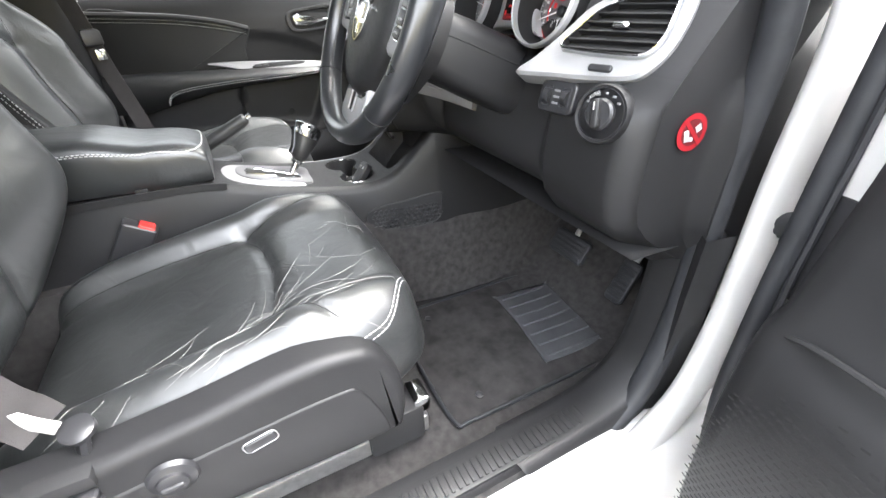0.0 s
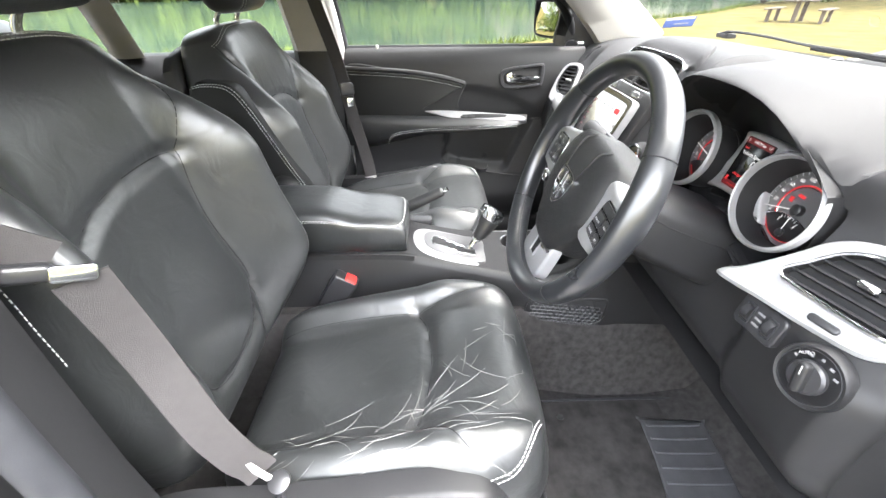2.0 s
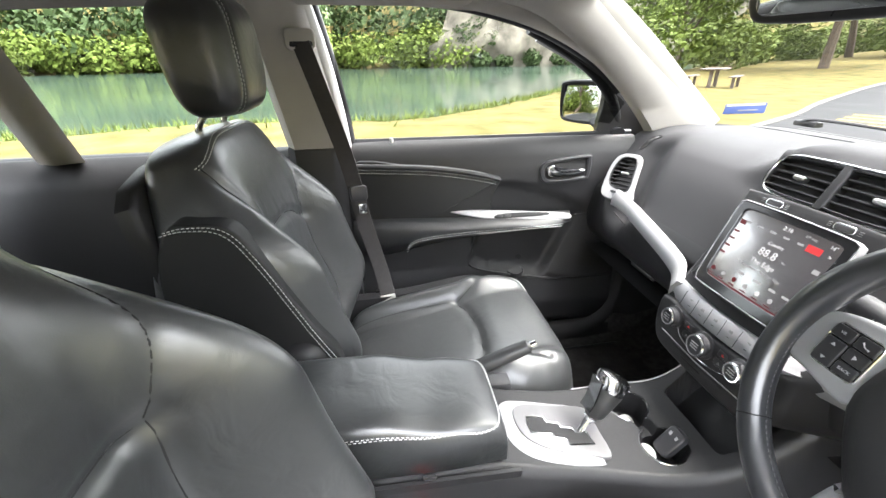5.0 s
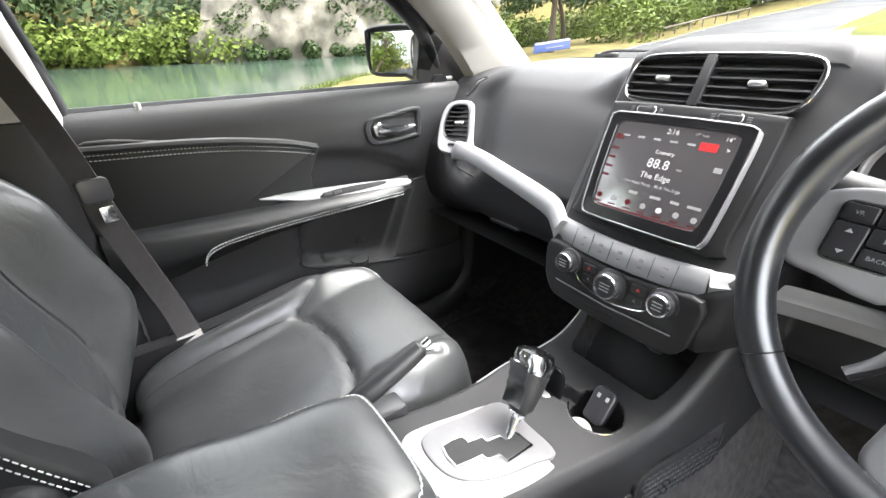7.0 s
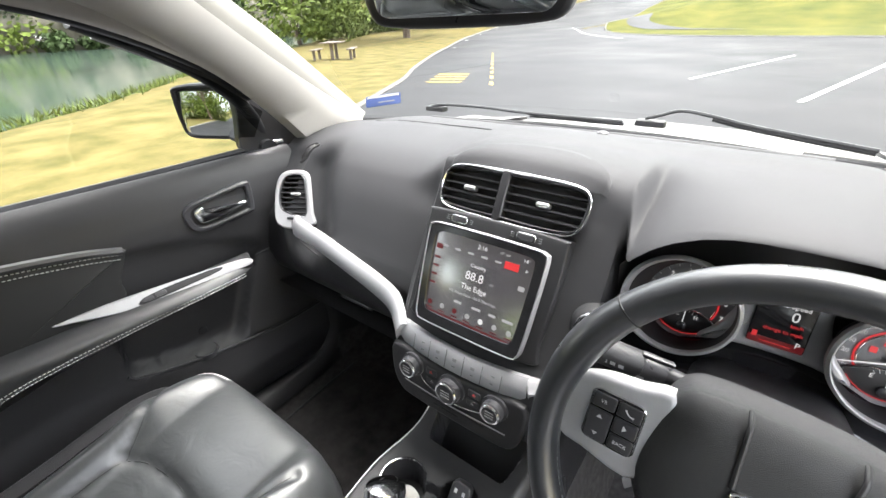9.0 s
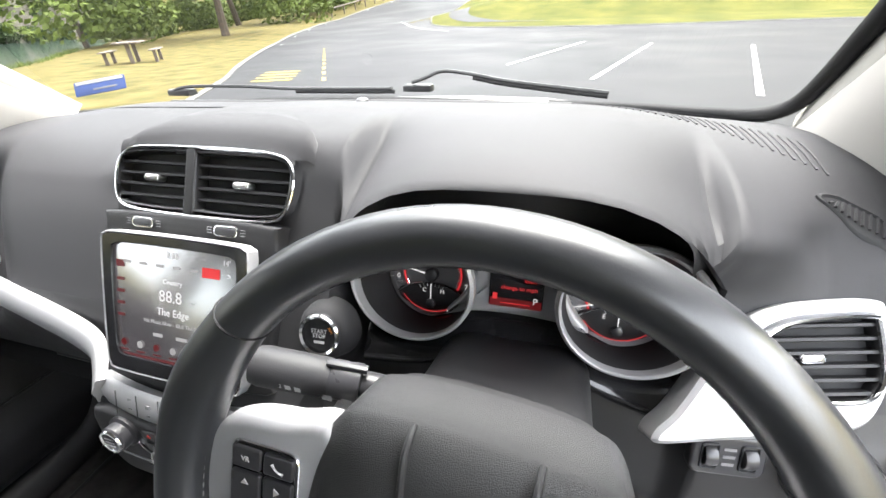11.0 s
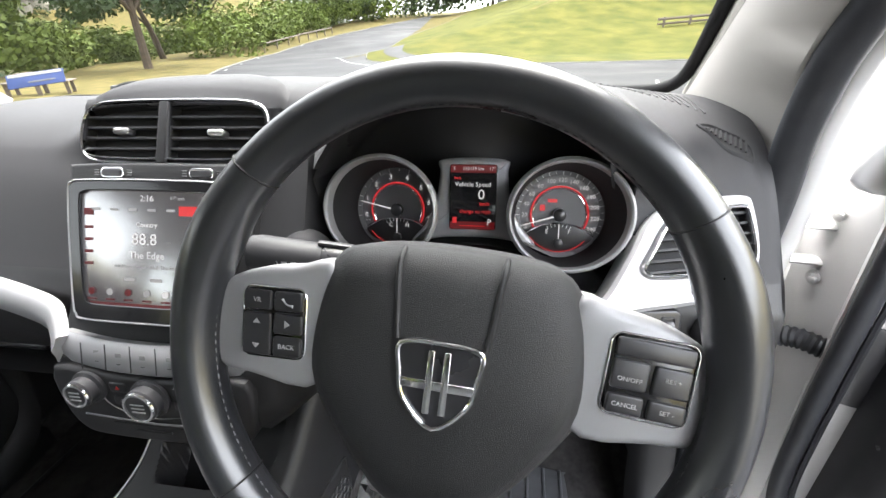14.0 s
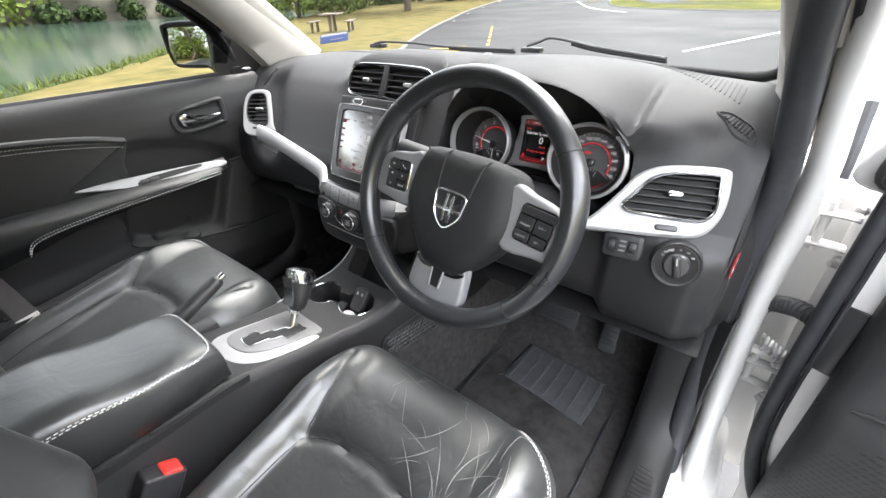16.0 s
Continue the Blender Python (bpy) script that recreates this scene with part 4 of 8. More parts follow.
# touch screen
scr = thing("touch_screen", (0, 0.525, 1.066), "lit touch screen in a black frame with chrome edging", "screen")
SC = fr((0.0, 0.5225, 1.064), (0, -0.914, 0.405)) @ Matrix.Translation((0.002, 0, 0.014))
so = outline([(-0.102, 0.07), (-0.096, 0.081), (-0.08, 0.084), (0.0, 0.085), (0.08, 0.084), (0.096, 0.081), (0.102, 0.07), (0.1, 0.0), (0.096, -0.06), (0.092, -0.074), (0.08, -0.08), (0.0, -0.081), (-0.08, -0.08), (-0.092, -0.074), (-0.096, -0.06), (-0.1, 0.0)], 3)
part("chrome_edge", plate_ring(so, inset(so, 0.0022), 0.015, 0.001, SC), SILVER, scr, "thin satin edging")
part("frame", plate_ring(inset(so, 0.0022), [(x * 0.84, y * 0.80 + 0.004) for x, y in so], 0.012, 0.001, SC @ Matrix.Translation((0, 0, -0.0005))), GLOSS, scr)
part("display", slab(rrect(0.172, 0.138, 0.003), 0.004, 0.0005, SC @ Matrix.Translation((0, 0.003, -0.004))), SCREEN, scr)
FACE = SC @ Matrix.Translation((0, 0.003, -0.0035))


def bar(u, v, w, h, material, name="screen_mark", m=FACE, parent=scr):
    return part(name, ([m @ Vector(p) for p in ((u - w / 2, v - h / 2, 0), (u + w / 2, v - h / 2, 0), (u + w / 2, v + h / 2, 0), (u - w / 2, v + h / 2, 0))], [[0, 1, 2, 3]]), material, parent)


GREY_GLOW = mat("grey_light", (0.08, 0.08, 0.08), 0.5, var=0.05, bump=0.0, glow=((0.7, 0.68, 0.68), 0.045))
letters("screen_clock", "2:16", 0.010, FACE @ Matrix.Translation((0.0, 0.060, 0.0003)), WHITE_GLOW, scr)
letters("screen_text", "17° out", 0.006, FACE @ Matrix.Translation((0.038, 0.061, 0.0003)), GREY_GLOW, scr)
letters("screen_text", "14°", 0.008, FACE @ Matrix.Translation((0.073, 0.060, 0.0003)), WHITE_GLOW, scr)
letters("screen_text", "Country", 0.008, FACE @ Matrix.Translation((0.0, 0.030, 0.0003)), WHITE_GLOW, scr)
letters("station", "88.8", 0.019, FACE @ Matrix.Translation((-0.003, 0.013, 0.0003)), WHITE_GLOW, scr)
letters("screen_text", "FM", 0.005, FACE @ Matrix.Translation((0.028, 0.010, 0.0003)), GREY_GLOW, scr)
letters("screen_text", "The Edge", 0.012, FACE @ Matrix.Translation((0.0, -0.005, 0.0003)), WHITE_GLOW, scr)
letters("screen_text", "Hit Music Now - 88.8 The Edge", 0.0065, FACE @ Matrix.Translation((0.0, -0.018, 0.0003)), GREY_GLOW, scr)
for i in range(6):
    bar(-0.066 + 0.024 * i, 0.047, 0.011, 0.003, GREY_GLOW).location.z += 0.0001
bar(0.052, 0.047, 0.023, 0.011, RED_GLOW).location.y -= 0.0002
letters("screen_text", ">", 0.009, FACE @ Matrix.Translation((0.076, 0.046, 0.0004)), WHITE_GLOW, scr)
bar(-0.076, 0.044, 0.012, 0.008, RED_DIM)
for i in range(4):
    bar(-0.076, 0.026 - 0.014 * i, 0.011, 0.0035, RED_DIM)
for u, w in ((-0.022, 0.014), (0.012, 0.016), (0.04, 0.012), (0.066, 0.018)):
    bar(u, -0.033, w, 0.004, GREY_GLOW)
bar(0.074, 0.02, 0.010, 0.007, GREY_GLOW)
bar(0.0, -0.0640, 0.168, 0.006, RED_DIM, "menu_band")
for i in range(7):
    c = part("menu_icon", lathe([(0.0042, 0), (0.0042, 0.0003), (0.003, 0.0003), (0.003, 0)], FACE @ Matrix.Translation((-0.072 + 0.024 * i, -0.0485, 0.0005)), 12), (RED_DIM, GREY_GLOW, RED_DIM, GREY_GLOW, WHITE_GLOW, GREY_GLOW, GREY_GLOW)[i], scr)
    bar(-0.072 + 0.024 * i, -0.0575, 0.012, 0.002, RED_DIM)

# side vents
side_hole = [(-0.026, 0.026), (-0.017, 0.045), (0.004, 0.051), (0.022, 0.044), (0.029, 0.012), (0.034, -0.034), (0.027, -0.046), (0.0, -0.043), (-0.021, -0.032), (-0.029, -0.006)]
vent("small louvred side air vent in a satin silver surround", PV, outline(side_hole), 8, (0.006, 0.004), ring=0.003, material=SMOOTH)
ring_o = outline([(-0.036, 0.030), (-0.024, 0.054), (0.004, 0.061), (0.030, 0.053), (0.039, 0.012), (0.046, -0.036), (0.052, -0.064), (0.010, -0.076), (-0.030, -0.064), (-0.038, -0.010)])
ring_i = outline([(x * 0.97, y * 0.97) for x, y in side_hole])
part("vent_surround", plate_ring(ring_o, ring_i, 0.02, 0.003, PV @ Matrix.Translation((0, 0, 0.003))), SILVER, dash, "satin silver vent surround")
part("vent_wheel", slab(rrect(0.014, 0.006, 0.0025), 0.008, 0.0015, PV @ Matrix.Translation((0.0, -0.052, 0.006))), SMOOTH, dash)
hole_pts = [(-0.062, -0.034), (-0.066, -0.026), (-0.052, -0.008), (-0.034, 0.015), (-0.01, 0.027), (0.025, 0.031), (0.055, 0.031), (0.060, 0.026), (0.061, -0.012), (0.054, -0.031), (0.038, -0.039), (0.0, -0.039), (-0.03, -0.038), (-0.055, -0.036)]
panel_pts = [(-0.125, -0.064), (-0.105, -0.046), (-0.075, -0.008), (-0.052, 0.024), (-0.02, 0.040), (0.03, 0.045), (0.068, 0.044), (0.076, 0.032), (0.075, -0.012), (0.064, -0.044), (0.042, -0.064), (-0.01, -0.070), (-0.07, -0.072), (-0.122, -0.074)]
part("vent_panel", plate_ring(outline(panel_pts), outline(hole_pts), 0.03, 0.004, DV), SILVER, dash, "satin silver panel round the driver's vent")
part("vent_back", slab(outline(hole_pts), 0.004, 0.001, DV @ Matrix.Translation((0, 0, -0.006))), DARK, dash)
vent("large louvred driver air vent in a silver panel", DV @ Matrix.Translation((0, 0, 0.004)), outline([(x * 1.03, y * 1.04) for x, y in hole_pts]), 6, (0.004, -0.003), ring=0.003, material=BRIGHT)
part("vent_wheel", slab(rrect(0.032, 0.009, 0.004), 0.01, 0.002, DV @ Matrix.Translation((0.0, -0.056, 0.004))), SMOOTH, dash)

# headlamp switch and dimmer
SW = fr((0.648, 0.541, 0.984), (0.20, -0.95, 0.22))
hs = thing("headlamp_switch", (0.648, 0.541, 0.984), "round black headlamp switch with a satin silver ring", "switch")
part("ring", lathe([(0.037, -0.012), (0.036, 0.001), (0.034, 0.004), (0.031, 0.003), (0.030, -0.01)], SW, 40), PLASTIC, hs)
part("bright_line", lathe([(0.0312, 0.002), (0.0308, 0.0042), (0.0298, 0.0042), (0.0296, 0.002)], SW, 40), SMOOTH, hs)
part("dial_plate", lathe([(0.030, -0.01), (0.030, 0.002), (0.0005, 0.002)], SW, 40), SMOOTH, hs)
kn = part("knob", lathe([(0.019, 0.0), (0.019, 0.007), (0.0165, 0.010), (0.0005, 0.0105)], SW, 32), SMOOTH, hs)
part("grip", slab(rrect(0.011, 0.035, 0.005), 0.012, 0.003, SW @ pose(0, 0, 0.019, 0, 0, 12)), PLASTIC, kn)
part("pointer", box((0.0, 0.009, 0.0192), (0.0014, 0.01, 0.0008), 0.0002, SW @ pose(0, 0, 0, 0, 0, 12)), PRINT, kn)
for a, w in ((150, 0.004), (118, 0.010), (88, 0.004), (62, 0.006), (38, 0.006)):
    part("switch_mark", box((0.0248 * math.cos(radians(a)), 0.0248 * math.sin(radians(a)), 0.0024), (w * 0.8, 0.0028, 0.0008), 0.0002, SW), PRINT_DIM, hs)
letters("switch_word", "AUTO", 0.0055, SW @ pose(0.0255 * math.cos(radians(125)), 0.0255 * math.sin(radians(125)), 0.003, 0, 0, 35), PRINT, hs)
DM = fr((0.566, 0.5435, 0.990), (0.12, -0.96, 0.24))
dm = thing("dimmer_switch", (0.56, 0.546, 0.998), "black dimmer panel with two thumb wheels", "switch")
part("plate", slab(rrect(0.062, 0.042, 0.009), 0.012, 0.003, DM @ Matrix.Translation((0, 0, 0.006))), SMOOTH, dm)
for u in (-0.016, 0.016):
    part("thumb_wheel", lathe([(0.001, -0.005), (0.010, -0.005), (0.011, 0.0), (0.010, 0.005), (0.001, 0.005)], DM @ pose(u, 0, 0.003, 0, 90, 0), 20), SMOOTH, dm)
    part("wheel_rim", plate_ring(rrect(0.015, 0.028, 0.003), rrect(0.012, 0.025, 0.002), 0.003, 0.0004, DM @ Matrix.Translation((u, 0, 0.0075))), RUBBER, dm)
for v in (-0.008, 0.0, 0.008):
    part("wheel_mark", box((0.0, v, 0.0062), (0.010, 0.003, 0.0008), 0.0002, DM), PRINT_DIM, dm)

# warning sticker on the dash end
ST = fr((0.7205, 0.6165, 0.968), (0.99, -0.115, 0.02))
sk = thing("airbag_sticker", (0.720, 0.6165, 0.947), "round red and white warning sticker on the dashboard end", "sticker")
STICKER_RED = mat("sticker_red", (0.26, 0.012, 0.018), 0.7, spec=0.15, var=0.06, bump=0)
ST = ST @ Matrix.Scale(0.9, 4)
part("disc", lathe([(0.025, 0), (0.025, 0.0006), (0.0005, 0.0006)], ST, 40), STICKER_RED, sk)
part("face", lathe([(0.0178, 0.0006), (0.0178, 0.001), (0.0005, 0.001)], ST, 40), mat("sticker_dark", (0.10, 0.012, 0.015), 0.7, spec=0.15, bump=0), sk)
for u, v, w, h, a in ((-0.009, -0.004, 0.008, 0.016, 15), (-0.004, -0.009, 0.014, 0.006, 0), (0.009, 0.005, 0.009, 0.009, 30)):
    part("mark", box((0, 0, 0.0013), (w, h, 0.0006), 0.0002, ST @ pose(u, v, 0, 0, 0, a)), PRINT, sk)
part("bar", box((0, 0, 0.0018), (0.044, 0.006, 0.0006), 0.0002, ST @ pose(0, 0, 0, 0, 0, -45)), STICKER_RED, sk)

# ---- instruments ----
ip = thing("instrument_cluster", (0.37, 0.62, 1.09), "lit instrument cluster with two dials in silver bezels", "instruments")
GN = (0, -0.965, 0.262)
NEEDLE = mat("needle", (0.3, 0.3, 0.3), 0.5, bump=0.0, var=0.05, glow=((1, 0.98, 0.98), 0.06))


def gauge(name, c, bez, rb, ry, marks, a0, a1, needle, minors, cols):
    g = fr(c, GN)
    b = part(name, lathe([(0.052, -0.004), (0.052, 0.0), (0.0005, 0.0)], g, 56), DIAL, ip, "black dial with red ring")
    rows = []
    for r0, w, k in ((0.0, 0.004, 0.052), (0.15, 0.016, 0.0), (0.55, 0.034, 0.0), (0.80, 0.044, 0.0), (0.95, 0.0535, 0.0), (1.02, 0.055, 0.0), (1.07, 0.052, 0.0), (1.08, 0.044, 0.0)):
        rows.append([])
        for j in range(64):
            a = 2 * math.pi * j / 64
            x = 0.052 * math.cos(a) * (1 - min(1, r0)) + (bez + rb * math.cos(a)) * min(1, r0) + (r0 - 1) * rb * math.cos(a) * (r0 > 1)
            y = 0.052 * math.sin(a) * (1 - min(1, r0)) + (0.004 + ry * math.sin(a)) * min(1, r0) + (r0 - 1) * ry * math.sin(a) * (r0 > 1)
            rows[-1].append(g @ Vector((x, y, w)))
    part("cowl", grid(rows[:4], True), DARK, b, "deep black cowl")
    part("bezel", grid(rows[3:], True), SILVER, b, "satin silver bezel")
    part("scale_ring", lathe([(0.0515, 0.0012), (0.0515, 0.003), (0.0465, 0.002), (0.0465, 0.0008)], g, 56), DIAL_GREY, b)
    arc_pts = [g @ Vector((0.0332 * math.cos(radians(t)), 0.0332 * math.sin(radians(t)), 0.002)) for t in range(-40, 221, 5)]
    part("red_arc", tube(arc_pts, 0.0011, 6), RED_GLOW, b, "glowing red arc")
    arc_pts = [g @ Vector((0.0308 * math.cos(radians(t)), 0.0308 * math.sin(radians(t)), 0.0025)) for t in range(-40, 221, 5)]
    part("bright_arc", tube(arc_pts, 0.0005, 5), BRIGHT, b)
    for i, s in enumerate(marks):
        a = radians(a0 + (a1 - a0) * i / (len(marks) - 1))
        if s:
            letters("numeral", s, cols, g @ Matrix.Translation((0.0408 * math.cos(a), 0.0408 * math.sin(a), 0.003)), WHITE_GLOW, b)
    for i in range(minors + 1):
        a = a0 + (a1 - a0) * i / minors
        part("tick", box((0.0490, 0, 0.0034), (0.003 if i % 2 else 0.0045, 0.0008, 0.0006), 0.0002, g @ pose(0, 0, 0, 0, 0, a)), PRINT, b)
    # small lower gauge
    low = outline([(-0.040, -0.022), (-0.03, -0.014), (0.0, -0.0085), (0.03, -0.014), (0.040, -0.022), (0.030, -0.034), (0.0, -0.043), (-0.030, -0.034)], 4)
    part("lower_dial", slab(low, 0.003, 0.001, g @ Matrix.Translation((0, -0.002, 0.005))), DIAL, b)
    part("lower_line", tube([g @ Vector((p.x, p.y - 0.002, 0.0055)) for p in spline([Vector((-0.040, -0.022, 0)), Vector((-0.02, -0.0105, 0)), Vector((0, -0.0085, 0)), Vector((0.02, -0.0105, 0)), Vector((0.040, -0.022, 0))], 5)], 0.0007, 5), BRIGHT, b)
    part("red_line", tube([g @ Vector((0.040 * math.cos(radians(t)), 0.040 * math.sin(radians(t)) - 0.004, 0.0058)) for t in range(215, 326, 8)], 0.0005, 5), RED_GLOW, b)
    for i in range(7):
        a = radians(60 + 10 * i)
        part("tick", box((0.0262, 0, 0.0056), (0.004, 0.0008, 0.0006), 0.0002, g @ Matrix.Translation((0, -0.038, 0)) @ pose(0, 0, 0, 0, 0, math.degrees(a))), PRINT, b)
    part("small_needle", box((0, -0.024, 0.0075), (0.0012, 0.026, 0.0008), 0.0003, g), NEEDLE, b)
    part("small_hub", lathe([(0.0055, 0.004), (0.0055, 0.0085), (0.004, 0.0095), (0.0004, 0.0098)], g @ Matrix.Translation((0, -0.034, 0)), 20), SMOOTH, b)
    part("hub", lathe([(0.0075, 0.001), (0.0075, 0.009), (0.0055, 0.0105), (0.0004, 0.011)], g, 24), SMOOTH, b)
    part("needle", slab([(-0.006, -0.0011), (0.047, -0.0004), (0.047, 0.0004), (-0.006, 0.0011)], 0.001, 0.0002, g @ pose(0, 0, 0.009, 0, 0, needle)), NEEDLE, b)
    return b, g


gt, mt = gauge("tachometer", (0.271, 0.622, 1.089), -0.009, 0.0625, 0.0585, ["0", "1", "2", "3", "4", "5", "6", "7"], 190, -16, 167, 14, 0.0086)
gs, ms = gauge("speedometer", (0.468, 0.622, 1.088), 0.005, 0.0630, 0.0585, ["0", "20", "40", "60", "80", "100", "120", "140", "160", "180", "200", "220", "240"], 200, -24, 197, 24, 0.0070)
letters("letter", "C", 0.007, mt @ Matrix.Translation((-0.008, -0.019, 0.006)), WHITE_GLOW, gt)
letters("letter", "H", 0.007, mt @ Matrix.Translation((0.013, -0.019, 0.006)), WHITE_GLOW, gt)
letters("letter", "RPM", 0.0035, mt @ Matrix.Translation((-0.0385, -0.014, 0.003)), PRINT, gt)
letters("letter", "E", 0.007, ms @ Matrix.Translation((-0.014, -0.020, 0.006)), WHITE_GLOW, gs)
letters("letter", "F", 0.007, ms @ Matrix.Translation((0.012, -0.020, 0.006)), WHITE_GLOW, gs)
letters("letter", "km/h", 0.004, ms @ Matrix.Translation((0.036, -0.021, 0.003)), PRINT, gs)
letters("letter", "MPH", 0.003, ms @ Matrix.Translation((-0.038, -0.017, 0.003)), PRINT, gs)
bar(-0.020, 0.008, 0.006, 0.007, RED_GLOW, "warning_lamp", ms @ Matrix.Translation((0, 0, 0.003)), gs)
bar(-0.009, 0.0165, 0.011, 0.004, RED_GLOW, "warning_lamp", ms @ Matrix.Translation((0, 0, 0.003)), gs)
LM = fr((0.366, 0.622, 1.106), GN)
bridge = outline([(-0.036, 0.046), (0.036, 0.046), (0.040, 0.03), (0.044, 0.0), (0.056, -0.03), (0.075, -0.055), (0.04, -0.048), (0.0, -0.046), (-0.04, -0.048), (-0.075, -0.055), (-0.056, -0.03), (-0.044, 0.0), (-0.040, 0.03)], 4)
part("centre_bridge", slab(bridge, 0.03, 0.005, LM @ Matrix.Translation((0, 0, 0.012))), SILVER, ip, "satin silver bridge between the dials")
lcd = part("trip_display", slab(rrect(0.055, 0.076, 0.003), 0.004, 0.0008, LM @ Matrix.Translation((0, 0.002, 0.015))), GLOSS, ip, "lit black and red trip display")
LF = LM @ Matrix.Translation((0, 0.002, 0.0155))
bar(0, 0.033, 0.053, 0.009, RED_DIM, "display_band", LF, lcd)
bar(0, -0.033, 0.053, 0.009, RED_DIM, "display_band", LF, lcd)
LT = LF @ Matrix.Translation((0, 0, 0.0003))
for s, u, v, z, mm in (("S", -0.022, 0.033, 0.0055, WHITE_GLOW), ("110179 km", 0.0, 0.033, 0.0055, WHITE_GLOW), ("17°", 0.022, 0.033, 0.0055, WHITE_GLOW), ("back", -0.018, 0.0225, 0.0045, RED_GLOW), ("Vehicle Speed", 0.0, 0.015, 0.0075, WHITE_GLOW), ("0", 0.010, 0.003, 0.017, WHITE_GLOW), ("km/h", 0.014, -0.0075, 0.006, RED_GLOW), ("change to mph", 0.003, -0.0165, 0.0062, RED_GLOW), ("P", 0.020, -0.029, 0.010, WHITE_GLOW)):
    letters("display_text", s, z, LT @ Matrix.Translation((u, v, 0)), mm, lcd)
bar(-0.021, -0.027, 0.005, 0.007, RED_GLOW, "display_mark", LT, lcd)
bar(0.0, -0.0335, 0.030, 0.001, RED_GLOW, "display_mark", LT, lcd)
part("lower_cowl", band(spline([(0.205, 0.575, 1.03), (0.26, 0.585, 1.028), (0.32, 0.59, 1.045), (0.37, 0.592, 1.052), (0.42, 0.59, 1.045), (0.48, 0.585, 1.025), (0.55, 0.57, 1.02)], 6), 0.03, 0.01, (0, -1, -0.5)), GLOSS, ip, "gloss black lower cowl")

# start button
SB = fr((0.178, 0.532, 1.060), (0.05, -0.93, 0.36))
sb = thing("start_button", (0.192, 0.535, 1.055), "round black engine start button with a chrome ring", "button")
part("boss", lathe([(0.034, -0.02), (0.031, -0.006), (0.0265, 0.002), (0.0225, 0.005)], SB, 32), PAD, sb)
part("ring", lathe([(0.0225, 0.0), (0.0225, 0.010), (0.021, 0.0118), (0.0185, 0.0105), (0.0185, 0.0)], SB, 36), BRIGHT, sb)
part("cap", lathe([(0.0183, 0.0), (0.0183, 0.008), (0.0005, 0.0085)], SB, 32), GLOSS, sb)
for s, v in (("START", 0.004), ("STOP", -0.001)):
    letters("button_word", s, 0.0062, SB @ Matrix.Translation((0, v, 0.009)), PRINT, sb)
bar(0.0, -0.0075, 0.012, 0.003, PRINT, "button_mark", SB @ Matrix.Translation((0, 0, 0.009)), sb)
letters("button_word", "RUN", 0.0035, SB @ pose(0.0125, 0.006, 0.009, 0, 0, -60), mat("amber_print", (0.7, 0.25, 0.03), 0.6, bump=0), sb)

# ---- steering wheel ----
WC = Vector((0.367, 0.357, 1.0915))
W0 = fr(WC, (0, -math.cos(radians(23)), math.sin(radians(23))))
WM = W0 @ pose(0, 0, 0, 0, 0, -5)
sw = thing("steering_wheel", WC, "black leather steering wheel with silver spokes, turned slightly", "steering wheel")
rim = [(0.1738 * math.cos(2 * math.pi * i / 96), 0.1738 * math.sin(2 * math.pi * i / 96)) for i in range(96)]
rows = []
for x, y in rim:
    d = Vector((x, y, 0)).normalized()
    a = math.degrees(math.atan2(y, x)) % 360
    fat = 1.0 + 0.14 * sum(math.exp(-(((a - k + 180) % 360 - 180) / 14) ** 2) for k in (20, 160))
    rows.append([WM @ (Vector((x, y, 0.004)) + d * (0.0150 * fat * math.cos(t)) + Vector((0, 0, 0.0190 * fat * math.sin(t)))) for t in [2 * math.pi * j / 16 for j in range(16)]])
part("rim", grid(rows, True, True), WHEEL_SKIN, sw, "smooth worn black leather rim")
for a in (37, 143, 220, 320):
    t = radians(a)
    c = Vector((0.1738 * math.cos(t), 0.1738 * math.sin(t), 0.004))
    d = Vector((math.cos(t), math.sin(t), 0))
    part("rim_seam", tube([WM @ (c + d * (0.0157 * math.cos(q)) + Vector((0, 0, 0.0197 * math.sin(q)))) for q in [2 * math.pi * j / 20 for j in range(20)]], 0.0007, 5, True), DARK, sw)
for a0, a1 in ((38, 142), (144, 219), (221, 319), (321, 396)):
    part("rim_stitching", stitches([WM @ Vector((0.1590 * math.cos(radians(a)), 0.1590 * math.sin(radians(a)), 0.0060)) for a in range(a0, a1)], 0.0030, 0.0030, 0.0005), WHEEL_SKIN if a0 in (38, 321) else PRINT_DIM, sw)


def domed(o, m, h, depth, steps=10):
    """A plate whose front swells to h at the middle."""
    cx, cy = sum(p[0] for p in o) / len(o), sum(p[1] for p in o) / len(o)
    rows = [[m @ Vector((x, y, -depth)) for x, y in o]]
    for i in range(steps + 1):
        s = 1 - (i / (steps + 0.3)) ** 1.6
        rows.append([m @ Vector((cx + (x - cx) * s, cy + (y - cy) * s, h * (0.72 * (1 - s ** 9) + 0.28 * (1 - s * s)))) for x, y in o])
    return grid(rows, True, False, True)


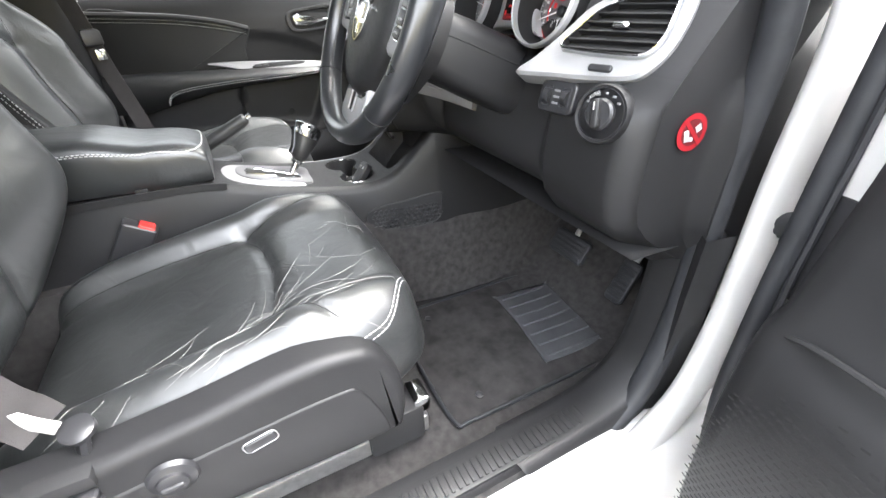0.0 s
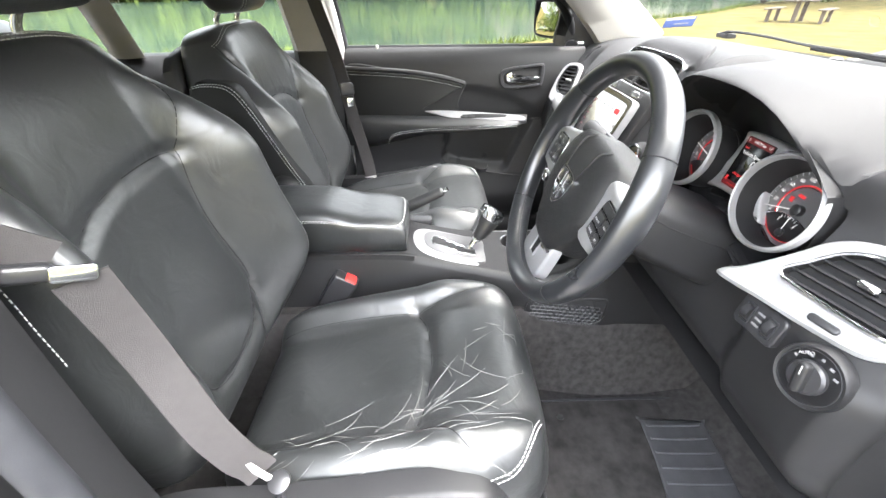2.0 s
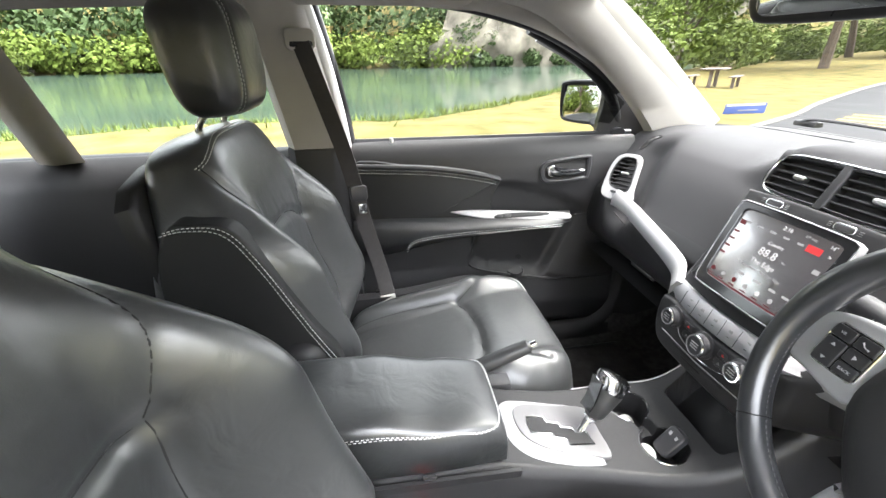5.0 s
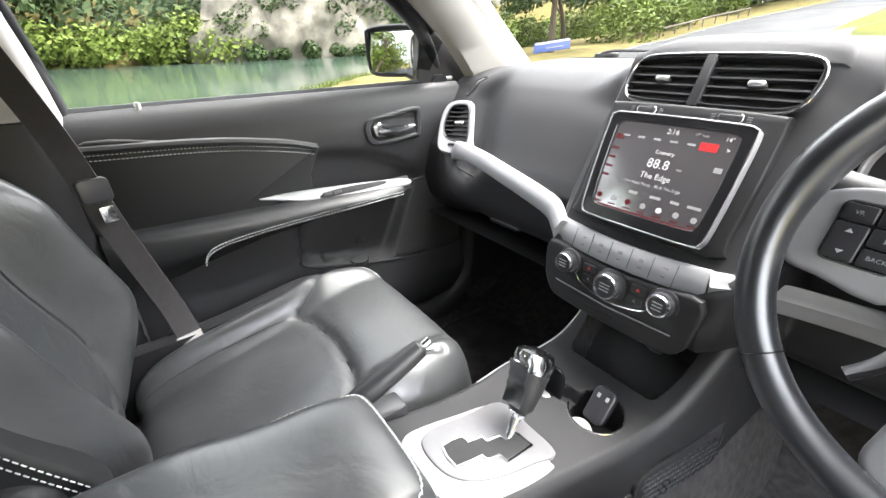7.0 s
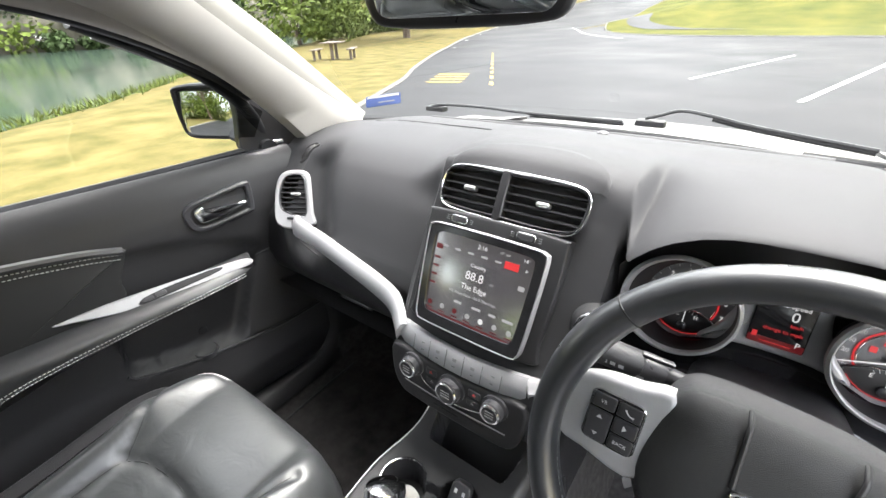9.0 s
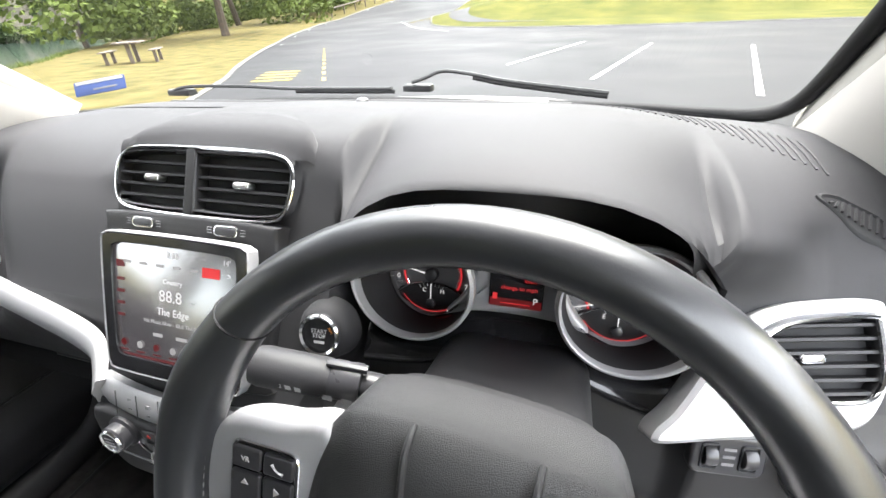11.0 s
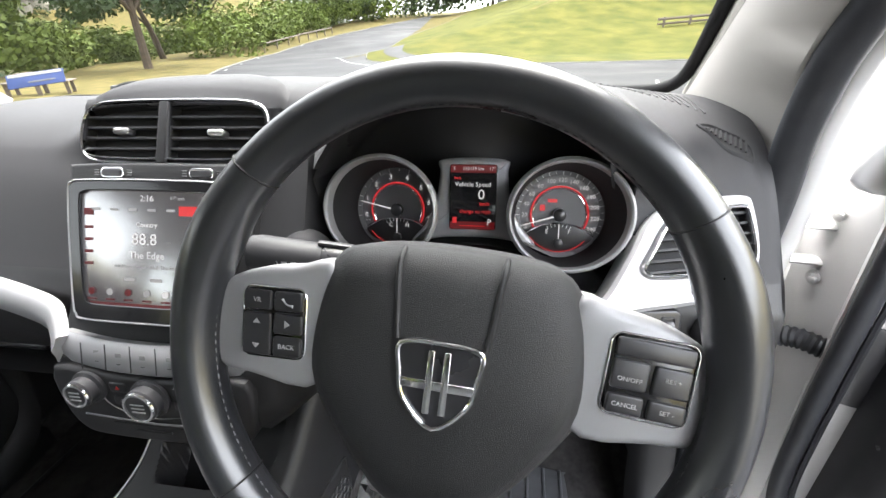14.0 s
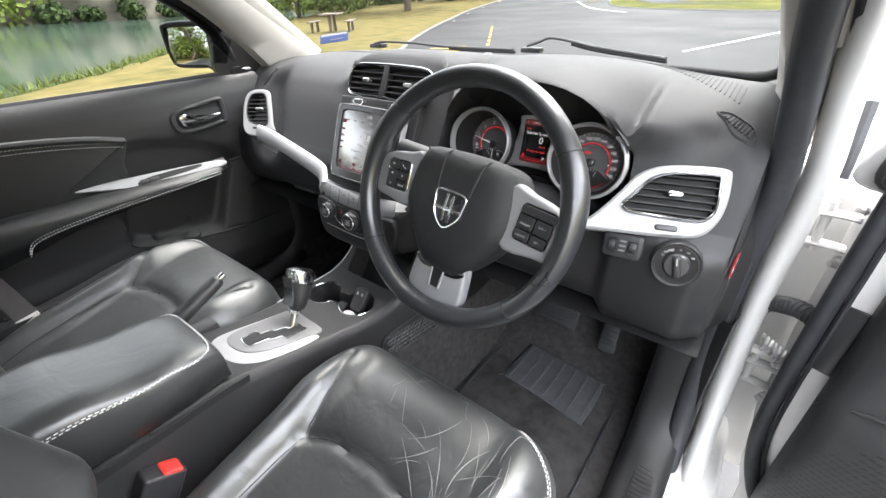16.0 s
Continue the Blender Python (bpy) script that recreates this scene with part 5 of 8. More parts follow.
cover = outline([(-0.082, 0.050), (-0.062, 0.063), (0.0, 0.067), (0.062, 0.063), (0.082, 0.050), (0.092, 0.02), (0.094, -0.025), (0.076, -0.06), (0.05, -0.093), (0.028, -0.112), (0.0, -0.115), (-0.028, -0.112), (-0.05, -0.093), (-0.076, -0.06), (-0.094, -0.025), (-0.092, 0.02)], 4)
hub = part("airbag_cover", domed(cover, WM @ Matrix.Translation((0, 0.002, -0.006)), 0.024, 0.05), mat("airbag_grain", (0.015, 0.0153, 0.016), 0.44, spec=0.4, var=0.15, bump=0.6, fine=900, cells=True), sw, "grained black airbag cover")
part("hub_back", slab([(x * 0.9, y * 0.9) for x, y in cover], 0.05, 0.006, WM @ Matrix.Translation((0, 0, -0.03))), PLASTIC, sw)
for s in (-1, 1):
    part("cover_groove", tube([WM @ Vector(p) for p in spline([(s * 0.034, 0.066, -0.004), (s * 0.033, 0.0605, 0.009), (s * 0.032, 0.050, 0.0135), (s * 0.030, 0.03, 0.0160), (s * 0.028, 0.012, 0.0178)], 6)], 0.0020, 8), PLASTIC, hub)
# emblem: a plain bright shield with a cross
EM = WM @ Matrix.Translation((0.0, -0.012, 0.0185))
shield = outline([(-0.026, 0.023), (0.0, 0.026), (0.026, 0.023), (0.026, 0.005), (0.021, -0.014), (0.0, -0.031), (-0.021, -0.014), (-0.026, 0.005)], 4)
em = part("emblem", slab(shield, 0.004, 0.001, EM), SMOOTH, hub, "bright shield-shaped emblem")
part("emblem_edge", plate_ring(shield, inset(shield, 0.003), 0.004, 0.0008, EM @ Matrix.Translation((0, 0, 0.002))), BRIGHT, em)
for u in (-0.005, 0.005):
    part("emblem_bar", slab([(u - 0.002, 0.02), (u + 0.002, 0.02), (u + 0.0025, -0.020), (u - 0.0025, -0.020)], 0.002, 0.0006, EM @ Matrix.Translation((0, 0, 0.002))), BRIGHT, em)
part("emblem_bar", slab([(-0.023, -0.005), (0.023, -0.005), (0.023, 0.001), (-0.023, 0.001)], 0.002, 0.0006, EM @ Matrix.Translation((0, 0, 0.0017))), BRIGHT, em)
letters("airbag_word", "SRS", 0.010, WM @ Matrix.Translation((0, -0.080, 0.0140)), SMOOTH, hub)
# spokes with switch pads
for s in (-1, 1):
    px, py, pw, ph = (-0.118, 0.004, 0.044, 0.047) if s < 0 else (0.1265, 0.006, 0.049, 0.050)
    o = outline([(s * 0.078, 0.046), (s * 0.11, 0.044), (s * 0.142, 0.037), (s * 0.163, 0.022), (s * 0.165, -0.008), (s * 0.158, -0.032), (s * 0.135, -0.036), (s * 0.082, -0.034)], 4)
    if s < 0:
        o = o[::-1]
    sp = part("spoke", slab(o, 0.022, 0.006, WM @ Matrix.Translation((0, 0, 0.002))), SILVER, sw, "satin silver spoke")
    PM = WM @ pose(px, py, 0.004, 0, 0, s * -3)
    pad = part("switch_pad", slab(rrect(pw, ph, 0.006), 0.006, 0.0015, PM), GLOSS, sp)
    part("pad_edge", plate_ring(rrect(pw + 0.003, ph + 0.003, 0.0075), rrect(pw + 0.0005, ph + 0.0005, 0.006), 0.003, 0.0004, PM @ Matrix.Translation((0, 0, -0.0005))), BRIGHT, pad)
    cells = [(-0.25, 0.33, 0.46, 0.28), (0.25, 0.33, 0.46, 0.28), (-0.25, -0.17, 0.46, 0.62), (0.25, 0.0, 0.46, 0.30), (0.25, -0.33, 0.46, 0.28)] if s < 0 else [(0.0, 0.36, 0.94, 0.22), (-0.25, 0.02, 0.44, 0.36), (0.25, 0.02, 0.44, 0.36), (-0.25, -0.35, 0.44, 0.24), (0.25, -0.35, 0.44, 0.24)]
    for u, v, w, h in cells:
        part("switch", slab(rrect(w * pw, h * ph, 0.002), 0.004, 0.0012, PM @ Matrix.Translation((u * pw, v * ph, 0.0022))), SMOOTH, pad)
    marks = [(-0.25, 0.33, "VR"), (0.25, -0.33, "BACK")] if s < 0 else [(-0.25, -0.03, "ON/OFF"), (-0.25, -0.35, "CANCEL"), (0.25, 0.05, "RES +"), (0.25, -0.35, "SET -")]
    for u, v, wd in marks:
        letters("switch_word", wd, 0.0046 if len(wd) < 5 else 0.0040, PM @ Matrix.Translation((u * pw, v * ph, 0.0025)), PRINT, pad)
    if s < 0:
        for v, f in ((0.02, 1), (-0.34, -1)):
            part("switch_mark", slab([(-0.0025, -0.0014 * f), (0.0025, -0.0014 * f), (0, 0.0018 * f)][::f], 0.0006, 0.0001, PM @ Matrix.Translation((-0.25 * pw, v * ph, 0.0028))), PRINT, pad)
        part("switch_mark", slab([(-0.0016, -0.0026), (0.0020, 0.0), (-0.0016, 0.0026)], 0.0006, 0.0001, PM @ Matrix.Translation((0.25 * pw, 0.0, 0.0028))), PRINT, pad)
        part("switch_mark", tube([PM @ Vector(p) for p in spline([(0.0075, 0.0175, 0.0026), (0.0105, 0.0140, 0.0026), (0.0150, 0.0128, 0.0026)], 4)], [0.0012, 0.0008, 0.0006, 0.0006, 0.0006, 0.0006, 0.0006, 0.0008, 0.0012], 5), PRINT, pad)
lo = outline([(-0.046, -0.096), (-0.03, -0.108), (0.03, -0.108), (0.046, -0.096), (0.051, -0.13), (0.050, -0.152), (0.03, -0.164), (0.0, -0.167), (-0.03, -0.164), (-0.050, -0.152), (-0.051, -0.13)], 4)
ls = part("lower_spoke", slab(lo, 0.02, 0.006, WM @ Matrix.Translation((0, 0, -0.004))), SILVER, sw, "satin silver lower spoke with a slot")
part("slot", slab([(-0.010, -0.105), (0.010, -0.105), (0.007, -0.140), (-0.007, -0.140)], 0.004, 0.0008, WM @ Matrix.Translation((0, 0, -0.0032))), DARK, ls)
for s in (-1, 1):
    part("slot_edge", tube([WM @ Vector((s * 0.012, -0.105, -0.003)), WM @ Vector((s * 0.009, -0.140, -0.003))], 0.002, 6), SILVER, ls)
# column shroud
col = thing("steering_column", (0.37, 0.5, 1.0), "black plastic steering column shroud", "steering column")
rows = []
for y, z, w, h in ((0.395, 1.068, 0.045, 0.038), (0.42, 1.058, 0.062, 0.045), (0.47, 1.035, 0.073, 0.050), (0.55, 1.0, 0.076, 0.054), (0.64, 0.96, 0.078, 0.056)):
    rows.append([Vector((0.37 + x * w / 0.1, y + 0.3 * v * h / 0.1, z + v * h / 0.1)) for x, v in rrect(0.2, 0.2, 0.05, 5)])
part("shroud", grid(rows, True, False, True), PLASTIC, col)
part("shroud_seam", tube([Vector((r[0].x + 0.0005, r[0].y, r[0].z - 0.01)) for r in rows], 0.0012, 5), DARK, col)
lever = part("tilt_lever", tube(spline([(0.30, 0.45, 0.985), (0.285, 0.43, 0.965), (0.27, 0.42, 0.95)], 4), 0.009, 8, flat=0.6), SMOOTH, col)
# stalk with rotary ends
A, B = Vector((0.330, 0.452, 1.098)), Vector((0.197, 0.427, 1.124))
ax = (B - A).normalized()
SK = fr(A, ax, (0, 0, 1))
L = (B - A).length
stalk = thing("wiper_stalk", A, "black wiper stalk with white symbols", "stalk")
part("arm", lathe([(0.008, 0.0), (0.0092, L * 0.3), (0.0098, L * 0.42)], SK, 20), SMOOTH, stalk)
part("collar", lathe([(0.0138, L * 0.42), (0.0143, L * 0.43), (0.0143, L * 0.57), (0.0138, L * 0.58)], SK, 24), SMOOTH, stalk)
part("end_knob", lathe([(0.0135, L * 0.58), (0.0145, L * 0.6), (0.0152, L * 0.95), (0.0135, L), (0.0005, L)], SK, 24), PLASTIC, stalk)
part("tab", box((0.0, 0.0155, L * 0.5), (0.006, 0.004, 0.03), 0.001, SK), SMOOTH, stalk)
KF = fr(A + ax * (L * 0.78) + Vector((0, -0.0151, 0.001)), (0, -1, 0.05))
letters("stalk_word", "MIST", 0.0058, KF @ Matrix.Translation((-0.016, 0.0, 0.0005)), PRINT, stalk)
for u in (-0.004, 0.004, 0.012):
    bar(u, 0.0, 0.005, 0.004, PRINT, "stalk_mark", KF @ Matrix.Translation((0, 0, 0.0005)), stalk)
KC = fr(A + ax * (L * 0.5) + Vector((0, -0.0156, 0.0)), (0, -1, 0.05))
for u in (-0.008, 0.008):
    bar(u, -0.002, 0.008, 0.005, PRINT, "stalk_mark", KC @ Matrix.Translation((0, 0, 0.0005)), stalk)
KA = fr(A + ax * (L * 0.3) + Vector((0, -0.0096, 0.001)), (0, -1, 0.05))
for u, v in ((-0.012, 0.005), (0.0, 0.005), (0.012, 0.002), (-0.012, -0.003), (-0.012, -0.008)):
    bar(u, v, 0.005, 0.0025, PRINT, "stalk_mark", KA @ Matrix.Translation((0, 0, 0.0005)), stalk)

# ---- seats ----
def front_seat(cx, out, label, hw, hh, hy, hz, bz_, inner, outer, fall):
    """A leather bucket seat; out is 1 where its door side is to the right."""
    s = thing("front_seat", (cx, 0.0, 0.41), label, "seat", "front seats")
    # cushion
    cm = pose(cx, 0.055, 0.612, 10, 0, 0)
    sc = [[(-0.15, -0.26), (-0.152, -0.1), (-0.15, 0.0), (-0.148, 0.06), (-0.16, 0.14), (-0.185, 0.22)], [(0.15, -0.26), (0.152, -0.1), (0.15, 0.0), (0.148, 0.06), (0.17, 0.12), (0.215, 0.165)],
          [(-0.148, 0.06), (-0.10, 0.082), (0.0, 0.092), (0.10, 0.078), (0.148, 0.055)]]
    if out < 0:
        sc = [[(-x, y) for x, y in q] for q in sc]
    roll = lambda u: smooth(0.50, 0.74, np.abs(u)) * (1 - 0.55 * smooth(0.78, 1.0, np.abs(u)))
    g, spot = pillow(lambda v: 0.252 + 0.006 * v, 0.285, lambda u, v: 0.094 + 0.052 * roll(u) * (1 - 0.45 * smooth(0.2, 0.9, v)) + 0.016 * smooth(0.2, 0.5, v) - 0.010 * np.exp(-((u / 0.5) ** 2 + ((v + 0.35) / 0.5) ** 2)),
                     cm, 88, 88, 4.2, 4.6, 0.34, sc, 0.009, 0.009, 0.13)
    cu = part("cushion", g, LEATHER, s, "creased black leather cushion", 60)
    for q in sc:
        pts = [spot(p.x, p.y, 0.0004) for p in spline([Vector((x, y, 0)) for x, y in q], 8)]
        part("seam", tube(pts, 0.0011, 5), DARK, cu)
    # stitched welt along the outer side and the front
    o = out
    for k in (0.992, 0.975):
        line = [(o * 0.252, -0.20), (o * 0.252, -0.05), (o * 0.252, 0.1), (o * 0.25, 0.19), (o * 0.235, 0.25), (o * 0.16, 0.281)]
        pts = [spot(p.x * k, p.y * k, 0.0008) for p in spline([Vector((x, y, 0)) for x, y in line], 16)]
        part("stitching", stitches(pts, 0.0045, 0.0028, 0.0008), THREAD, cu)
    # backrest
    tilt = radians(12.5)
    nv = Vector((0, math.cos(tilt), math.sin(tilt)))
    c0 = Vector((cx, -0.275, 0.995 + bz_)) - 0.10 * nv
    bm_ = Matrix(((1, 0, 0, c0.x), (0, -math.sin(tilt), math.cos(tilt), c0.y), (0, math.cos(tilt), math.sin(tilt), c0.z), (0, 0, 0, 1)))
    sb_ = [[(e * 0.195, 0.30), (e * 0.172, 0.21), (e * 0.140, 0.12), (e * 0.128, 0.0), (e * 0.128, -0.15), (e * 0.118, -0.31)] for e in (-1, 1)]
    sb_ += [[(-0.14, 0.118), (-0.08, 0.122), (0.0, 0.118), (0.07, 0.102), (0.118, 0.075), (0.134, 0.07)], [(-0.128, -0.17), (-0.085, -0.236), (0.0, -0.254), (0.085, -0.236), (0.128, -0.17)]]
    if out < 0:
        sb_[2] = [(-x, y) for x, y in sb_[2]]
    wide = lambda v: 0.25 - 0.045 * smooth(0.35, 1.0, v) - 0.012 * smooth(-0.5, -1.0, v)
    rise = lambda v: smooth(-1.15, -0.35, v) * (1 - smooth(fall[0], fall[1], v))
    g, bspot = pillow(wide, 0.325, lambda u, v: 0.090 + np.where(u * out < 0, inner, outer) * smooth(0.46, 0.82, np.abs(u)) * rise(v) * (1 - 0.16 * smooth(0.80, 1.0, np.abs(u))) + 0.014 * np.exp(-((v + 0.45) / 0.3) ** 2) - 0.006 * smooth(0.6, 1, v),
                      bm_, 88, 92, 4.6, 5.5, 0.7, sb_, 0.008, 0.009, 0.10)
    ba = part("backrest", g, LEATHER, s, "black leather backrest with side bolsters", 60)
    for q in sb_:
        part("seam", tube([bspot(p.x, p.y, 0.0004) for p in spline([Vector((x, y, 0)) for x, y in q], 8)], 0.0011, 5), DARK, ba)
    for k in (0.0, 0.007):
        line = [(-0.236, -0.29), (-0.246, -0.15), (-0.248, 0.0), (-0.243, 0.12), (-0.228, 0.22), (-0.20, 0.300), (-0.1, 0.317), (0.0, 0.319), (0.1, 0.317), (0.20, 0.300), (0.228, 0.22), (0.243, 0.12), (0.248, 0.0), (0.246, -0.15), (0.236, -0.29)]
        line = line[:-2] if out > 0 else line[2:10]
        pts = [bspot(p.x * (1 - 3 * k), p.y * (1 - 2.4 * k), 0.0008) for p in spline([Vector((x, y, 0)) for x, y in line], 14)]
        part("stitching", stitches(pts, 0.0045, 0.0028, 0.0008), THREAD, ba)
    part("back_shell", slab([(x * 1.0, y) for x, y in outline([(-0.2, 0.28), (0.2, 0.28), (0.235, 0.1), (0.235, -0.3), (-0.235, -0.3), (-0.235, 0.1)], 4)], 0.03, 0.01, bm_ @ Matrix.Translation((0, 0, -0.045))), PLASTIC, s)
    # head restraint on two posts
    hc = c0 + 0.47 * Vector((0, -math.sin(tilt) * 0.82, math.cos(tilt))) + nv * 0.075 + Vector((0, hy, hz))
    hm = Matrix(((1, 0, 0, hc.x), (0, -0.10, 0.995, hc.y), (0, 0.995, 0.10, hc.z), (0, 0, 0, 1)))
    hseam = [[(e * hw * 0.60, -hh * 1.1), (e * hw * 0.65, 0.0), (e * hw * 0.60, hh * 1.1)] for e in (-1, 1)]
    g, hspot = pillow(lambda v: hw - 0.008 * v * v, hh, lambda u, v: 0.072 - 0.008 * u * u + 0.006 * v, hm, 56, 48, 3.6, 3.6, 0.95, hseam, 0.004, 0.005, 0.14)
    hr = part("headrest", g, LEATHER, s, "padded black leather headrest", 60)
    for q in hseam:
        for d in (-0.004, 0.004):
            part("stitching", stitches([hspot(p.x + d, p.y * 0.96, 0.0008) for p in spline([Vector((x, y, 0)) for x, y in q], 14)], 0.0045, 0.0028, 0.0008), THREAD, hr)
    for d in (-0.068, 0.068):
        top = hm @ Vector((d, -0.085, -0.02))
        foot = bm_ @ Vector((d, 0.30, 0.03))
        mid = (top + foot) / 2 + Vector((0, -0.014, 0.0))
        part("headrest_post", tube(spline([top, mid, foot], 6), 0.0065, 10), BRIGHT, s, "bright steel post")
        part("post_guide", slab(rrect(0.045, 0.026, 0.011), 0.016, 0.005, fr(bm_ @ Vector((d, 0.322, 0.035)), (0, -0.2, 1), (0, 1, 0))), SMOOTH, s)
    # base: side shield, runners
    sh = outline([(-0.30, 0.09), (-0.22, 0.118), (-0.12, 0.122), (0.0, 0.135), (0.10, 0.152), (0.17, 0.155), (0.225, 0.135), (0.255, 0.07), (0.252, -0.01), (0.22, -0.028), (0.0, -0.02), (-0.22, -0.005), (-0.30, 0.02)], 4)
    fs = Matrix(((0, 0, o, cx + o * 0.272), (1, 0, 0, 0.0), (0, 1, 0, 0.585), (0, 0, 0, 1)))
    shield = part("side_shield", slab(sh, 0.05, 0.016, fs), PLASTIC, s, "grey-black plastic seat side shield")
    low = outline([(-0.30, 0.06), (-0.1, 0.075), (0.05, 0.09), (0.16, 0.098), (0.195, 0.085), (0.225, 0.0), (0.20, -0.018), (0.0, -0.012), (-0.22, 0.0), (-0.30, 0.025)], 4)
    part("shield_step", slab(low, 0.01, 0.004, fs @ Matrix.Translation((0, 0, 0.003))), PLASTIC, shield)
    bz = fs @ Matrix.Translation((-0.028, 0.072, 0.002))
    k = part("lumbar_knob", lathe([(0.027, 0.0), (0.024, 0.005), (0.018, 0.007), (0.0165, 0.008), (0.016, 0.012), (0.013, 0.014), (0.0005, 0.014)], bz, 30), SMOOTH, shield, "round black seat knob")
    part("knob_grip", slab(rrect(0.024, 0.007, 0.003), 0.005, 0.002, bz @ Matrix.Translation((0, 0, 0.017))), SMOOTH, shield)
    swm = fs @ pose(0.065, 0.072, 0.006, 0, 0, 12)
    part("seat_switch", slab(rrect(0.038, 0.016, 0.005), 0.008, 0.003, swm), SMOOTH, shield)
    part("switch_edge", plate_ring(rrect(0.042, 0.020, 0.007), rrect(0.039, 0.017, 0.006), 0.003, 0.0005, swm @ Matrix.Translation((0, 0, -0.002))), STEEL, shield)
    part("recliner_lever", slab(outline([(-0.34, 0.055), (-0.25, 0.052), (-0.16, 0.062), (-0.095, 0.08), (-0.09, 0.09), (-0.1, 0.102), (-0.2, 0.094), (-0.34, 0.085)], 4), 0.03, 0.008, fs @ Matrix.Translation((0, 0, 0.016))), SMOOTH, shield, "black recliner lever")
    part("shield_pocket", box((-0.115, 0.115, -0.004), (0.06, 0.02, 0.02), 0.004, fs), DARK, shield)
    for d in (-0.20, 0.20):
        part("runner", box((cx + d, 0.02, 0.47), (0.045, 0.58, 0.035), 0.006), STEEL, s, "steel seat runner")
        part("runner_cover", box((cx + d, 0.25, 0.49), (0.06, 0.10, 0.075), 0.008), DARK, s)
        part("runner_end", box((cx + d, 0.298, 0.523), (0.05, 0.03, 0.03), 0.005), BRIGHT, s)
    part("pan", box((cx, 0.0, 0.555), (0.42, 0.46, 0.11), 0.02), DARK, s)
    return s, spot, bspot


d_seat, d_spot, d_back = front_seat(0.372, 1, "black leather driver's seat with pale stitching, creased cushion", 0.158, 0.116, 0.030, -0.012, 0.0, 0.142, 0.100, (0.22, 0.92))
p_seat, p_spot, p_back = front_seat(-0.372, -1, "black leather passenger seat with pale stitching", 0.126, 0.100, 0.0, -0.030, -0.030, 0.105, 0.100, (0.12, 0.78))
SP = Matrix(((0, 0, 1, -0.113), (1, 0, 0, 0), (0, 1, 0, 0), (0, 0, 0, 1)))
side_edge = [(-0.425, 1.150), (-0.388, 1.156), (-0.336, 1.146), (-0.297, 1.090), (-0.233, 0.952), (-0.199, 0.885)]
side_o = outline(side_edge + [(-0.195, 0.84), (-0.23, 0.79), (-0.33, 0.77), (-0.42, 0.79), (-0.46, 0.95), (-0.455, 1.08)], 5)
sp_ = part("side_panel", slab(side_o, 0.05, 0.006, SP), INSERT, p_seat, "matt black backrest side panel")
for k in (0.006, 0.014):
    part("stitching", stitches([SP @ Vector((p.x - 0.75 * k, p.y - 0.65 * k, 0.0006)) for p in spline([Vector((a, b, 0)) for a, b in side_edge], 14)], 0.0045, 0.0028, 0.0008), THREAD, sp_)
part("recliner_cap", lathe([(0.046, -0.03), (0.044, 0.004), (0.034, 0.016), (0.018, 0.021), (0.0005, 0.022)], fr((-0.112, -0.262, 0.875), (1, 0, 0.1)), 28), PLASTIC, p_seat, "round black recliner cap")
# pale crease lines of the driver's cushion
random.seed(5)
CREASE = mat("pale_crease", (0.15, 0.15, 0.145), 0.6, bump=0)
for i in range(64):
    x0, y0 = 0.10 + 0.13 * random.random(), random.uniform(-0.20, 0.22)
    if i % 4 == 0:
        x0, y0 = random.uniform(-0.1, 0.12), random.uniform(0.05, 0.24)
    a = random.uniform(1.25, 1.95) if i % 4 else random.uniform(0.0, 3.1)
    l = random.uniform(0.03, 0.11)
    bend = random.uniform(-0.5, 0.5)
    pts = [d_spot(min(0.243, x0 + l * t * math.cos(a + bend * t)), min(0.262, y0 + l * t * math.sin(a + bend * t)), 0.0001) for t in [k / 8 for k in range(9)]]
    part("crease", tube(pts, [0.0002 + 0.0005 * math.sin(math.pi * k / 8) for k in range(9)], 4), CREASE, d_seat)

# rear bench
rs = thing("rear_bench", (0, -0.95, 0.42), "black leather rear bench seat", "seat")
for x in (-0.38, 0.12, 0.5):
    w = 0.24 if x != 0.12 else 0.2
    g, _ = pillow(lambda v: w + 0 * v, 0.26, lambda u, v: 0.14 + 0.02 * u * u, pose(x, -0.85, 0.60, 5, 0, 0), 20, 20)
    part("cushion", g, LEATHER, rs)
    g, _ = pillow(lambda v: w + 0 * v, 0.32, lambda u, v: 0.10 + 0.02 * u * u, Matrix(((1, 0, 0, x), (0, -0.3, 0.954, -1.18), (0, 0.954, 0.3, 0.95), (0, 0, 0, 1))), 20, 20)
    part("backrest", g, LEATHER, rs)
    g, _ = pillow(lambda v: 0.13 + 0 * v, 0.08, lambda u, v: 0.05 + 0 * u, Matrix(((1, 0, 0, x), (0, -0.2, 0.98, -1.26), (0, 0.98, 0.2, 1.33), (0, 0, 0, 1))), 16, 16, 3.5, 3.5, 0.9)
    part("headrest", g, LEATHER, rs)


# seat belts
def ribbon(path, width, side, thick=0.0016):
    rows = []
    for i, p in enumerate(path):
        a, b = path[max(0, i - 1)], path[min(len(path) - 1, i + 1)]
        t = (b - a).normalized()
        s = Vector(side)
        s = (s - s.dot(t) * t).normalized()
        n_ = s.cross(t)
        rows.append([p + s * width / 2 + n_ * thick, p - s * width / 2 + n_ * thick, p - s * width / 2 - n_ * thick, p + s * width / 2 - n_ * thick])
    return grid(rows, True, False, True)


